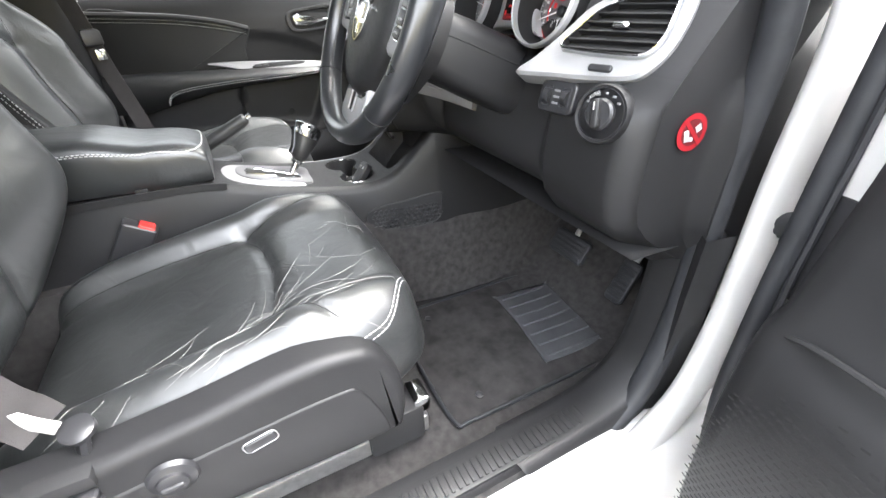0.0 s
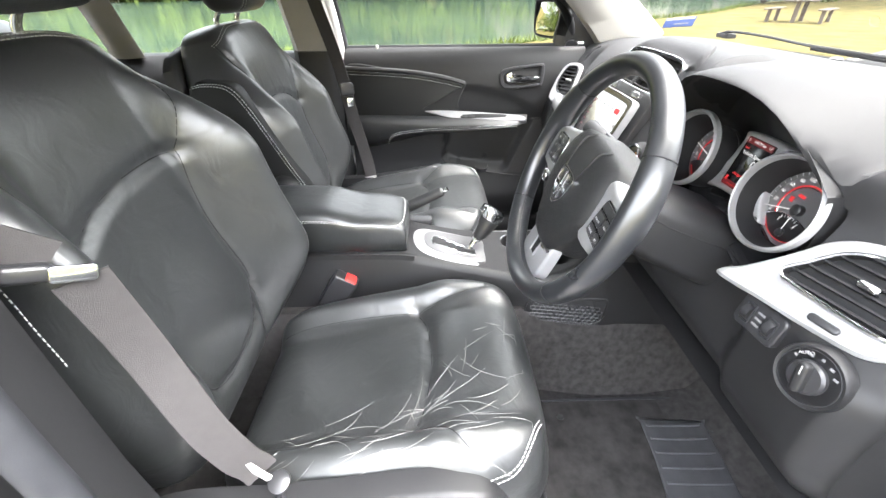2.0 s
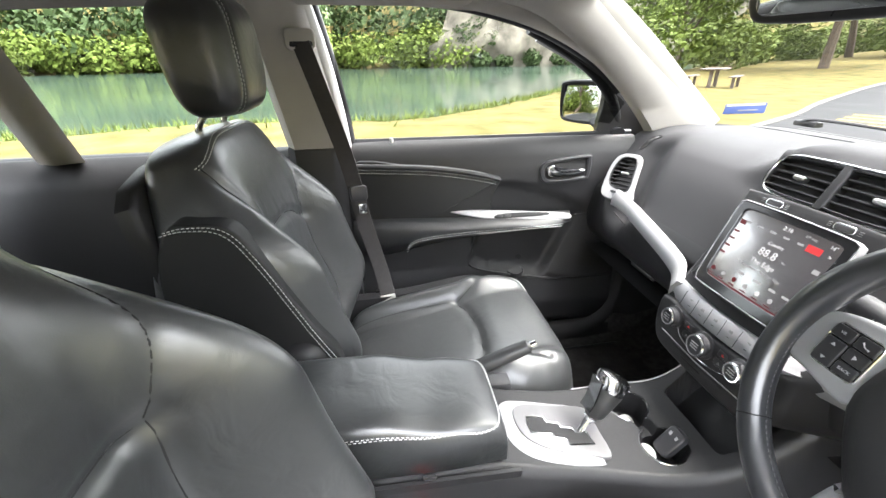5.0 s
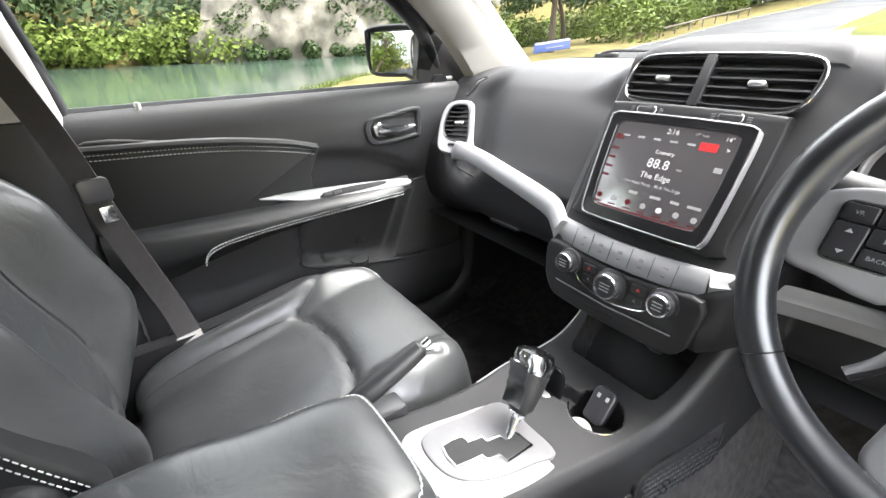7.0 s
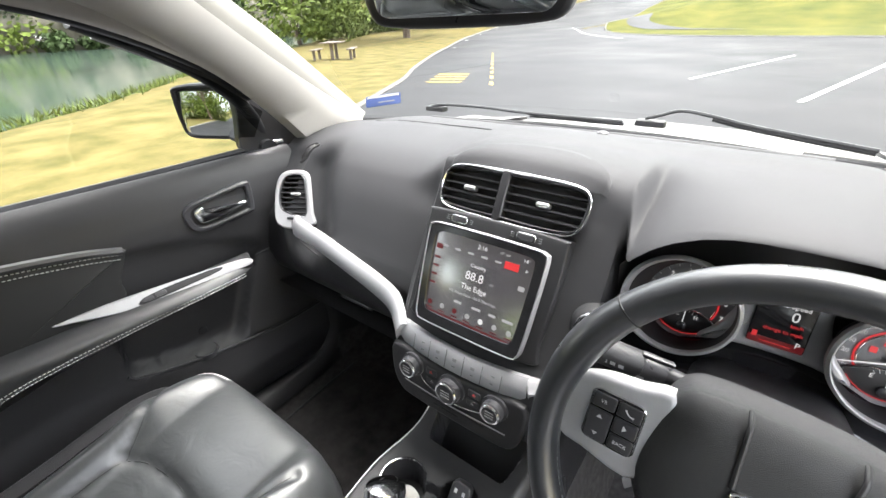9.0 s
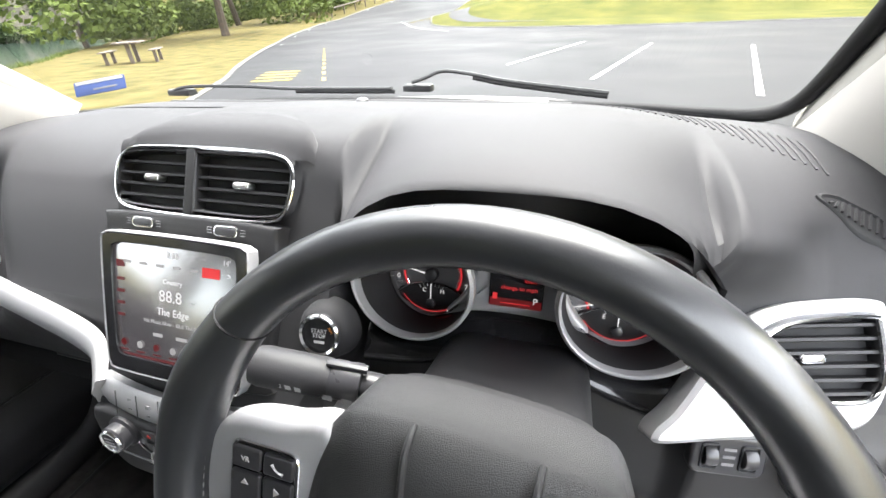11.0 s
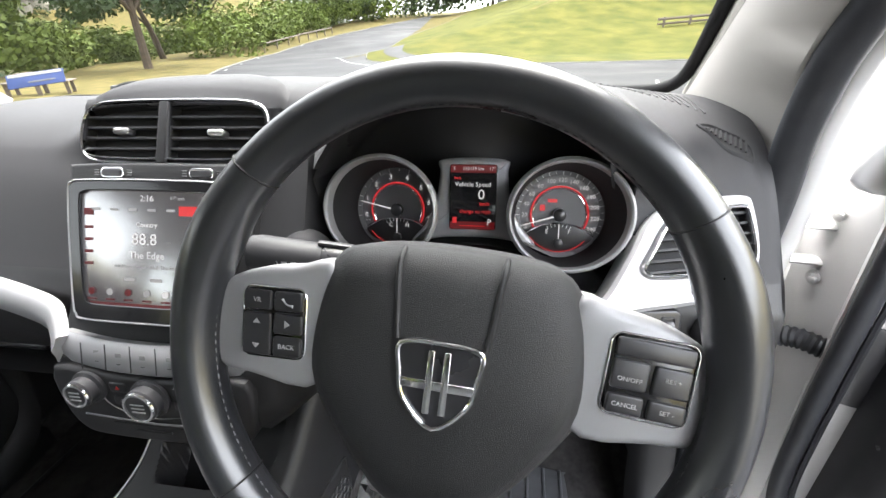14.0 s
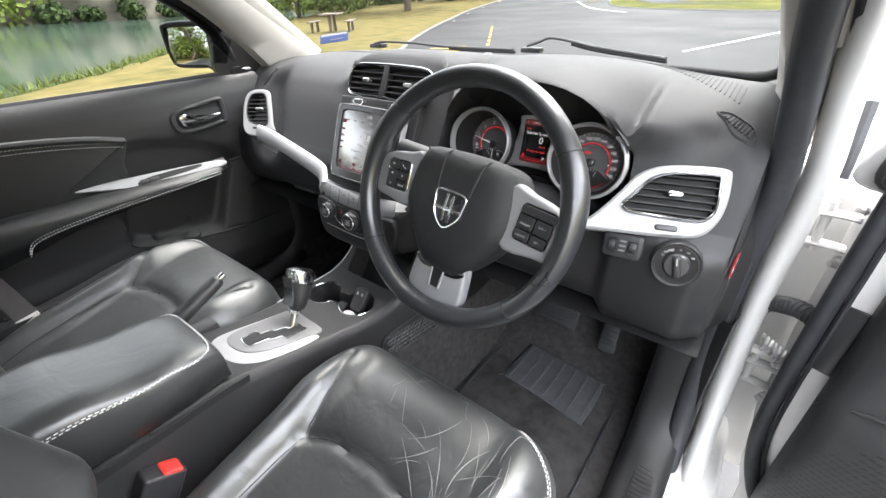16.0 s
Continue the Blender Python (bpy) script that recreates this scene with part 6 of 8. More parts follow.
for o in (1, -1):
    b = thing("seat_belt", (o * 0.69, -0.25, 1.42), "dark grey seat belt hanging from the centre pillar", "seat belt", "front seat belts")
    part("shoulder_guide", slab(rrect(0.075, 0.05, 0.015), 0.02, 0.006, fr((o * 0.655, -0.27 - 0.115 * (o > 0), 1.43), (-o, 0.15, 0.1))), BEIGE, b, "beige shoulder guide")
    part("guide_slot", slab(rrect(0.055, 0.012, 0.004), 0.004, 0.001, fr((o * 0.652, -0.268 - 0.115 * (o > 0), 1.418), (-o, 0.15, 0.1))), DARK, b)
    if o < 0:
        pts = spline([(-0.650, -0.268, 1.42), (-0.655, -0.23, 1.28), (-0.66, -0.19, 1.12), (-0.652, -0.16, 0.95), (-0.625, -0.12, 0.78), (-0.60, -0.105, 0.70)], 8)
        part("webbing", ribbon(pts, 0.045, (0.15, 1, 0)), WEB, b)
        part("tongue", slab(rrect(0.05, 0.045, 0.01), 0.012, 0.004, fr((-0.645, -0.165, 1.03), (1, 0.3, 0.1))), SMOOTH, b)
        part("tongue_tab", slab(rrect(0.024, 0.03, 0.004), 0.003, 0.001, fr((-0.642, -0.158, 0.985), (1, 0.3, 0.1))), BRIGHT, b)
        part("belt_label", ribbon([Vector((-0.600, -0.108, 0.712)), Vector((-0.585, -0.10, 0.665))], 0.047, (0.15, 1, 0), 0.003), TAGW, b, "white sewn belt label")
    else:
        pts = spline([(0.690, -0.385, 1.42), (0.675, -0.345, 1.32), (0.650, -0.27, 1.20), (0.612, -0.215, 1.13)], 8)
        part("webbing", ribbon(pts, 0.047, (-0.8, 1, 0)), WEB, b)
        pts = spline([(0.608, -0.198, 1.11), (0.60, -0.185, 1.0), (0.61, -0.155, 0.88), (0.606, -0.135, 0.80), (0.598, -0.125, 0.765), (0.597, -0.118, 0.745)], 8)
        part("webbing", ribbon(pts, 0.047, (-0.8, 1, 0)), WEB, b)
        tm = fr((0.606, -0.192, 1.118), (0.7, 0.68, 0.2), (0.1, 0.2, 1)) @ pose(0, 0, 0.004, 0, 0, -14)
        part("tongue", slab(rrect(0.040, 0.018, 0.008), 0.012, 0.005, tm @ Matrix.Translation((-0.040, 0, 0))), SMOOTH, b)
        part("tongue_tab", slab(rrect(0.036, 0.016, 0.004), 0.003, 0.001, tm @ Matrix.Translation((-0.008, -0.002, 0.001))), BRIGHT, b, "steel belt tongue")
        part("belt_label", ribbon([Vector((0.600, -0.135, 0.775)), Vector((0.603, -0.120, 0.758)), Vector((0.606, -0.105, 0.745))], 0.016, (0.35, 1, 0.2), 0.003), TAGW, b, "frayed white belt label")
        part("anchor", lathe([(0.016, -0.004), (0.016, 0.003), (0.011, 0.005), (0.0005, 0.005)], fr((0.606, -0.093, 0.735), (0.4, 0, 1), (0, 1, 0)), 20), SMOOTH, b)
        part("anchor_arm", tube([(0.606, -0.093, 0.73), (0.610, -0.10, 0.69), (0.616, -0.12, 0.66)], 0.014, 8, flat=0.5), SMOOTH, b)
    k = thing("belt_buckle", (o * 0.115, -0.075, 0.74), "black belt buckle with a red release button", "buckle", "belt buckles")
    km = fr((o * 0.118, -0.075, 0.745), (0, 0.55, 0.84), (0, 1, -0.5))
    part("body", slab(rrect(0.034, 0.060, 0.006), 0.10, 0.004, km), SMOOTH, k)
    part("release", slab(rrect(0.030, 0.028, 0.004), 0.01, 0.003, km @ Matrix.Translation((0, 0.010, 0.004))), REDP, k, "red release button")
    part("strap", tube([km @ Vector((0, 0, -0.09)), Vector((o * 0.125, -0.13, 0.52))], 0.014, 8, flat=0.5), SMOOTH, k)

# ---- centre console ----
con = thing("centre_console", (0, 0.1, 0.42), "grey-black plastic centre console with silver gear plate", "console")
def along(table, y):
    """Reads the value at y from a table of (y, value), eased between its rows."""
    v = np.array(table)
    return float(np.mean(np.interp([y - 0.022, y - 0.011, y, y + 0.011, y + 0.022], v[:, 0], v[:, 1])))


DECK_Z = [(-0.55, 0.70), (-0.40, 0.785), (-0.1, 0.797), (0.05, 0.793), (0.12, 0.772), (0.20, 0.753), (0.28, 0.738), (0.34, 0.731), (0.40, 0.732), (0.44, 0.744), (0.48, 0.775), (0.53, 0.83), (0.56, 0.86)]
DECK_L = [(-0.55, -0.10), (0.05, -0.098), (0.20, -0.102), (0.28, -0.110), (0.34, -0.120), (0.39, -0.119), (0.44, -0.101), (0.48, -0.088), (0.56, -0.084)]
DECK_R = [(-0.55, 0.10), (0.05, 0.095), (0.20, 0.098), (0.28, 0.107), (0.34, 0.118), (0.40, 0.128), (0.48, 0.143), (0.56, 0.155)]
CUPS = ((-0.048, 0.366), (0.052, 0.380))


def well(x, y):
    """How deep the deck is sunk at a place: two cup wells joined by a notch, and the open bin."""
    d = min(math.hypot(x - cx, y - cy) - 0.0405 for cx, cy in CUPS)
    t = max(0.0, min(1.0, (x + 0.048) / 0.10))
    d2 = math.hypot(x - (-0.048 + 0.10 * t), y - (0.366 + 0.014 * t)) - 0.018
    xa, xb = along([(0.44, -0.052), (0.50, -0.062)], y), along([(0.44, 0.098), (0.50, 0.118)], y)
    q = (max(xa + 0.012 - x, x - xb + 0.012), 0.458 - y)
    d3 = math.hypot(max(q[0], 0), max(q[1], 0)) + min(max(q), 0) - 0.012
    drop = 0.0
    for dd, deep in ((d, 0.055), (d2, 0.022), (d3, 0.085)):
        drop = max(drop, deep * smooth(0.0, 0.006, -dd))
    return drop


rows = []
ys = [-0.55, -0.47, -0.40, -0.25, -0.1, 0.0, 0.05, 0.085, 0.12, 0.16, 0.20, 0.24, 0.28] + [0.30 + 0.0026 * k for k in range(98)] + [0.60, 0.70, 0.85]
for y in ys:
    xl, xr, z = along(DECK_L, y), along(DECK_R, y), along(DECK_Z, y)
    row = [(xl - 0.022, y, 0.595), (xl - 0.008, y, z - 0.06), (xl - 0.001, y, z - 0.018), (xl + 0.003, y, z - 0.007), (xl + 0.010, y, z - 0.001)]
    for k in range(91):
        x = xl + 0.014 + (xr - xl - 0.028) * k / 90
        row.append((x, y, z + 0.001 - (well(x, y) if y > 0.29 else 0.0)))
    row += [(xr - 0.010, y, z - 0.001), (xr - 0.003, y, z - 0.007), (xr + 0.001, y, z - 0.018), (xr + 0.008, y, z - 0.06), (xr + 0.020, y, 0.605)]
    rows.append(row)
part("body", grid(rows), PLASTIC, con, "", 50)
# silver tube that paints the highlight on the deck's left chamfer
for s, tab in ((-1, DECK_L),):
    line = [Vector((along(tab, y) - s * 0.008, y, along(DECK_Z, y) - 0.0006)) for y in [0.27 + 0.01 * k for k in range(27)]]
    part("edge_highlight", tube(line, 0.0014, 6), SILVER, con, "thin silver line drawn as the chamfer's highlight")
for s, tab, nm in ((-1, DECK_L, "left"), (1, DECK_R, "right")):
    setting("tunnel_carpet_" + nm, grid([[(along(tab, y) + s * (0.016 + 0.004 * noise.noise((y * 9, 0, s))), y, 0.622), (along(tab, y) + s * 0.026, y, 0.60), (along(tab, y) + s * 0.045, y, 0.52), (along(tab, y) + s * 0.075, y, 0.415)] for y in [-0.3 + 0.05 * k for k in range(25)]]), CARPET, "black carpet over the tunnel side", "carpet")
part("bin_back", grid([[(-0.10, 0.552, 0.63), (0.14, 0.552, 0.63)], [(-0.10, 0.552, 0.90), (0.14, 0.552, 0.90)]]), DARK, con)
# silver gear plate
GP = fr((-0.005, 0.165, 0.7665), (0, 0.21, 0.978), (0, 1, 0))
part("gear_plate", slab(outline([(-0.042, 0.090), (-0.050, 0.03), (-0.054, -0.03), (-0.050, -0.062), (-0.03, -0.082), (0.0, -0.088), (0.035, -0.082), (0.065, -0.062), (0.082, -0.02), (0.089, 0.04), (0.088, 0.085), (0.078, 0.09), (0.04, 0.098), (0.0, 0.098)], 4), 0.015, 0.006, GP), SILVER, con, "satin silver gear plate")
part("gate_panel", slab(outline([(-0.036, 0.10), (-0.039, 0.03), (-0.040, -0.025), (-0.030, -0.05), (-0.005, -0.058), (0.03, -0.052), (0.052, -0.03), (0.066, 0.01), (0.072, 0.06), (0.074, 0.10), (0.02, 0.104)], 4), 0.006, 0.002, GP @ Matrix.Translation((0, 0.004, 0.003))), GATE, con, "dark satin gate panel")
slot = [(0.028, -0.033), (0.010, -0.034), (-0.006, -0.030), (-0.009, -0.012), (-0.008, 0.004), (0.004, 0.006), (0.006, 0.028), (0.015, 0.030), (0.017, 0.052), (0.026, 0.054), (0.026, 0.080), (0.050, 0.082), (0.053, 0.032), (0.041, 0.030), (0.039, 0.010), (0.030, 0.008)][::-1]
part("gate_edge", tube([GP @ Vector((x, y, 0.0042)) for x, y in slot], 0.0017, 6, True), BRIGHT, con, "bright gate edge")
part("gate_slot", slab(slot, 0.002, 0.0003, GP @ Matrix.Translation((0, 0, 0.0042))), DARK, con)
for i, (u, v) in enumerate(((0.008, 0.074), (-0.002, 0.052), (-0.014, 0.032), (-0.022, 0.010))):
    bar(u, v, 0.004, 0.0055, PRINT_DIM, "gear_mark", GP @ Matrix.Translation((0, 0, 0.0042)), con)
# gear lever
gl = thing("gear_lever", (0.012, 0.225, 0.757), "chrome and black gear lever standing in its gate", "gear lever")
la, lb = Vector((0.016, 0.232, 0.755)), Vector((0.000, 0.292, 0.845))
part("shaft", tube([la, la + (lb - la) * 0.5], 0.008, 12), BRIGHT, gl, "chrome shaft")
ld = (lb - la).normalized()
LG = fr(la, ld, (0, -1, 0.4))
rows = []
for w, a, b, off in ((0.035, 0.009, 0.009, 0), (0.042, 0.013, 0.013, 0.0), (0.065, 0.015, 0.016, 0.0), (0.09, 0.0165, 0.020, 0.002), (0.105, 0.0175, 0.023, 0.004), (0.114, 0.016, 0.022, 0.005), (0.119, 0.010, 0.015, 0.005), (0.120, 0.002, 0.003, 0.005)):
    rows.append([LG @ Vector((1.55 * a * math.cos(t), off + 1.45 * b * math.sin(t), w * 1.06)) for t in [2 * math.pi * j / 24 for j in range(24)]])
part("grip", grid(rows[:4], True, False, True), LEATHER_SIDE, gl)
part("cap", grid(rows[3:], True, False, True), BRIGHT, gl, "chrome cap")
part("front_strip", band([LG @ Vector((0, 0.0195 + 0.0 * w, w)) for w in (0.045, 0.062)] + [LG @ Vector((0, 0.026, 0.085)), LG @ Vector((0, 0.033, 0.105))], 0.015, 0.004, LG.to_3x3() @ Vector((1, 0, 0))), BRIGHT, gl)
part("collar", lathe([(0.012, 0.028), (0.0135, 0.034), (0.010, 0.040), (0.006, 0.044)], LG, 20), BRIGHT, gl)
# cup holders with the key fob
for x, y in CUPS:
    z = along(DECK_Z, y) + 0.0005
    a0, a1 = (25, 335) if x < 0 else (205, 515)
    part("cup_rim", tube([(x + 0.0415 * math.cos(radians(a)), y + 0.0415 * math.sin(radians(a)), z) for a in range(a0, a1 + 1, 10)], 0.0016, 6), BRIGHT, con, "thin bright cup rim")
kf = thing("key_fob", (0.04, 0.36, 0.735), "black car key fob with white buttons in the cup holder", "key")
KM = fr((0.052, 0.386, 0.742), (0.1, -0.75, 0.62), (0, 0.5, 0.8))
part("case", slab(rrect(0.034, 0.058, 0.010), 0.016, 0.004, KM), SMOOTH, kf)
for u in (-0.007, 0.007):
    bar(u, 0.014, 0.005, 0.007, PRINT, "key_mark", KM @ Matrix.Translation((0, 0, 0.0006)), kf)
part("tag", slab(circle(0.02, 24, 0.016), 0.006, 0.002, fr((0.046, 0.352, 0.712), (0, -0.4, 0.9), (0, 1, 0))), TAGW, kf, "pale key tag")
cw = thing("white_token", (-0.045, 0.352, 0.732), "crumpled white paper in the cup holder", "paper")
part("sheet", slab(outline([(-0.02, 0.012), (0.0, 0.02), (0.022, 0.008), (0.016, -0.014), (-0.012, -0.018)], 4), 0.004, 0.0015, fr((-0.038, 0.362, 0.690), (0.15, -0.3, 0.94), (0, 1, 0)), bulge=0.003), TAGW, cw)
# storage pocket with net on the driver's side
for x0, s in ((0.152, 1),):
    NM = fr((0.1545, 0.465, 0.655), (0.97, -0.17, 0.14))
    net = thing("net_pocket", (0.16, 0.46, 0.65), "black honeycomb net pocket on the console side", "pocket")
    po = outline([(-0.10, -0.012), (-0.085, 0.018), (0.0, 0.03), (0.085, 0.04), (0.095, 0.02), (0.085, -0.024), (0.05, -0.038), (-0.02, -0.038), (-0.08, -0.03)], 4)
    part("backing", slab(po, 0.02, 0.0015, NM @ Matrix.Translation((0, 0, 0.003))), DARK, net)
    part("rim", tube([NM @ Vector((x, y, 0.003)) for x, y in po], 0.002, 6, True), PLASTIC, net)
    cell = 0.0125
    for r in range(5):
        for c in range(14):
            u = -0.088 + c * cell + (r % 2) * cell / 2
            v = -0.03 + r * cell * 0.8
            if v > 0.012 + 0.12 * (u + 0.09) * 0.3 or abs(u) > 0.086 or (abs(u) > 0.07 and v < -0.025):
                continue
            part("mesh_cell", tube([NM @ Vector((u + 0.0062 * math.cos(radians(a)), v + 0.0052 * math.sin(radians(a)), 0.0045)) for a in range(30, 390, 60)], 0.0011, 4, True), SMOOTH, net)
# armrest bin lid
ar = thing("armrest", (0, -0.1, 0.80), "padded black leather armrest lid with pale stitching", "armrest")
g, aspot = pillow(lambda v: 0.094 - 0.008 * smooth(0.5, 1.0, v), 0.20, lambda u, v: 0.102 - 0.020 * smooth(-0.05, 0.5, v) - 0.004 * smooth(0.6, 1.0, v), pose(-0.004, -0.128, 0.803, -2, 0, 0), 60, 64, 6.5, 7.0, 0.02, [], 0, 1)
part("lid", g, LEATHER, ar, "", 60)
for k in (0.0, 0.008):
    line = [(-0.0915, -0.19), (-0.0915, 0.0), (-0.089, 0.10), (-0.084, 0.165), (-0.065, 0.188), (0.0, 0.193), (0.065, 0.188), (0.084, 0.165), (0.089, 0.10), (0.0915, 0.0), (0.0915, -0.19)]
    pts = [aspot(p.x * (1 - 1.2 * k), p.y * (1 - 0.5 * k), 0.0008) for p in spline([Vector((x, y, 0)) for x, y in line], 16)]
    part("stitching", stitches(pts, 0.0045, 0.0028, 0.0009), THREAD, ar)
part("trim_rail", band(spline([(0.098, -0.32, 0.792), (0.100, -0.1, 0.795), (0.099, 0.03, 0.792), (0.094, 0.09, 0.783)], 6), 0.007, 0.008, (0, 0, 1)), PLASTIC, con)
part("lid_latch", box((0.101, -0.055, 0.803), (0.006, 0.022, 0.010), 0.003), DARK, ar)
# hand brake, left of the lever
hb = thing("hand_brake", (-0.10, 0.03, 0.79), "black hand brake lever with a chrome button", "hand brake")
pa, pb = Vector((-0.113, 0.03, 0.80)), Vector((-0.096, 0.168, 0.872))
pd = (pb - pa).normalized()
part("grip", tube([pa + (pb - pa) * t for t in (0, 0.1, 0.3, 0.6, 0.85, 0.97, 1.0)], [0.012, 0.015, 0.0165, 0.0155, 0.0145, 0.013, 0.008], 16), LEATHER_SIDE, hb)
part("button", tube([pb, pb + pd * 0.012], 0.0065, 12), BRIGHT, hb, "chrome button")
part("gaiter", tube([pa - pd * 0.06 + Vector((0, 0, -0.012)), pa - pd * 0.03, pa + pd * 0.005], [0.030, 0.026, 0.017], 14), LEATHER_SIDE, hb)
part("base", box((-0.113, 0.06, 0.772), (0.038, 0.15, 0.02), 0.006), SMOOTH, hb)
# front power socket
ps = thing("power_socket", (0.05, 0.47, 0.79), "round black socket under the centre stack", "socket")
part("cap", lathe([(0.014, 0.0), (0.014, 0.006), (0.011, 0.008), (0.0005, 0.008)], fr((0.075, 0.472, 0.832), (0, -0.9, -0.4)), 20), SMOOTH, ps)

# ---- footwells ----
dm_ = thing("floor_mat", (0.42, 0.57, 0.415), "black pile driver's floor mat with a rubber heel pad", "floor mat", "floor mats")


def mat_sheet(parent, pts, lift):
    o = outline(pts, 6)
    hgt = lambda x, y: lift + 0.22 * max(0.0, y - 0.76) * 0.8
    top = [Vector((x, y, hgt(x, y))) for x, y in o]
    c = Vector((sum(p.x for p in top) / len(top), sum(p.y for p in top) / len(top), lift))
    rows = []
    for i in range(9):
        s = 1 - i / 8.5
        rows.append([Vector((c.x + (p.x - c.x) * s, c.y + (p.y - c.y) * s, hgt(c.x + (p.x - c.x) * s, c.y + (p.y - c.y) * s))) for p in top])
    rows = [[p - Vector((0, 0, 0.008)) for p in top]] + rows
    part("carpet_sheet", grid(rows, True, False, True), MATTING, parent)
    part("binding", tube([p + Vector((0, 0, 0.001)) for p in top], 0.004, 8, True), RUBBER, parent, "black bound edge")
    return hgt


hg = mat_sheet(dm_, [(0.255, 0.375), (0.40, 0.365), (0.58, 0.365), (0.597, 0.40), (0.60, 0.55), (0.602, 0.70), (0.60, 0.80), (0.52, 0.86), (0.40, 0.85), (0.34, 0.78), (0.29, 0.765), (0.252, 0.75), (0.246, 0.55), (0.246, 0.40)], 0.419)
hp = outline([(0.312, 0.645), (0.318, 0.64), (0.42, 0.632), (0.545, 0.612), (0.552, 0.62), (0.558, 0.69), (0.556, 0.76), (0.55, 0.768), (0.44, 0.78), (0.335, 0.788), (0.328, 0.78)], 4)
lay = lambda geo: ([Vector((v.x, v.y, v.z + hg(v.x, v.y) - 0.419)) for v in geo[0]], geo[1])
HEEL = mat("heel_rubber", (0.060, 0.061, 0.066), 0.42, var=0.25, scale=30, bump=0.2, spec=0.6)
hpad = part("heel_pad", lay(slab(hp, 0.004, 0.002, Matrix.Translation((0, 0, 0.428)), bulge=0.0001)), HEEL, dm_, "ribbed grey-black rubber heel pad")
for i in range(7):
    x = 0.33 + 0.035 * i
    part("rib", lay(tube(spline([(x, 0.648 - 0.004 * i, 0.4285), (x + 0.004, 0.70, 0.4285), (x + 0.006, 0.775 - 0.001 * i, 0.4285)], 5), 0.0036, 6)), HEEL, hpad)
for x, y in ((0.30, 0.445), (0.557, 0.437)):
    part("fastener", lathe([(0.008, 0.0), (0.008, 0.003), (0.004, 0.005), (0.0005, 0.005)], Matrix.Translation((x, y, 0.425)), 14), SMOOTH, dm_)
pm_ = thing("floor_mat", (-0.42, 0.57, 0.415), "black pile passenger floor mat", "floor mat", "floor mats")
mat_sheet(pm_, [(-0.255, 0.375), (-0.58, 0.365), (-0.597, 0.40), (-0.60, 0.80), (-0.52, 0.86), (-0.28, 0.83), (-0.246, 0.75), (-0.246, 0.40)][::-1], 0.419)


def pedal(name, label, c, w, h, n, ribs, arm):
    p = thing(name, c, label, "pedal", "pedals")
    m = fr(c, n)
    f = part("pad", slab(rrect(w, h, 0.01), 0.012, 0.004, m), RUBBER, p)
    for i in range(ribs):
        part("rib", box((0, -h / 2 + h * (i + 0.7) / (ribs + 0.4), 0.001), (w * 0.85, h / ribs * 0.5, 0.003), 0.001, m), RUBBER, f)
    part("arm", tube([m @ Vector((0, 0.0, -0.01)), Vector(arm)], 0.008, 8, flat=0.6), STEEL, p)
    return p


pedal("brake_pedal", "wide rubber brake pedal", (0.395, 0.785, 0.590), 0.11, 0.060, (0, -0.86, 0.5), 5, (0.39, 0.92, 0.80))
pedal("accelerator_pedal", "narrow rubber accelerator pedal", (0.53, 0.828, 0.553), 0.046, 0.105, (0, -0.86, 0.5), 8, (0.53, 0.95, 0.76))

# ---- passenger door, closed ----
pd_ = thing("passenger_door", (-0.78, 0.25, 0.45), "closed front passenger door, black panel with stitched armrest", "door")
dx = lambda y: -0.703 - 0.075 * (0.43 - y)
PROFILE = [(0.46, -0.06), (0.47, -0.01), (0.50, 0.018), (0.58, 0.020), (0.64, 0.006), (0.72, -0.010), (0.80, -0.012), (0.86, -0.012), (0.92, -0.010), (0.96, -0.004), (1.02, 0.0), (1.06, -0.002), (1.105, -0.012), (1.138, -0.030), (1.150, -0.050), (1.1505, -0.065)]


def lerp_table(table, v):
    for (a, p), (b, q) in zip(table[:-1], table[1:]):
        if a <= v <= b:
            return p + (q - p) * (v - a) / (b - a)
    return table[0][1] if v < table[0][0] else table[-1][1]


def sunk(y, z):
    """Depth of the panel's sculpted hollows: one under the sweeping crease, one for the map pocket."""
    crease = lerp_table([(-0.3, 1.02), (0.22, 1.02), (0.33, 1.015), (0.413, 0.995), (0.48, 0.968), (0.535, 0.935), (0.56, 0.90), (0.57, 0.80)], y)
    d = 0.014 * smooth(0.0, 0.016, crease - z) * smooth(0.86, 0.90, z)
    poly = [(0.205, 0.90), (0.178, 0.735), (0.20, 0.715), (0.29, 0.692), (0.425, 0.672), (0.452, 0.69), (0.54, 0.885), (0.52, 0.895), (0.205, 0.895)]
    inside = 1.0
    for (ya, za), (yb, zb) in zip(poly[:-1], poly[1:]):
        l = math.hypot(yb - ya, zb - za)
        inside = min(inside, ((yb - ya) * (z - za) - (zb - za) * (y - ya)) / l)
    return d + 0.034 * smooth(0.0, 0.014, inside)


rows = []
zs = [0.46, 0.465, 0.47, 0.48, 0.49, 0.50] + [0.52 + 0.0125 * k for k in range(51)] 
zs = [z for z in zs if z < 1.15] + [1.148, 1.150]
for y in [-0.19 + 0.0125 * k for k in range(73)]:
    rows.append([(dx(y) + lerp_table(PROFILE, z) - sunk(y, z), y, z) for z in zs] + [(dx(y) - 0.068, y, 1.148)])
part("panel", grid(rows), PLASTIC, pd_, "grained black door panel", 60)
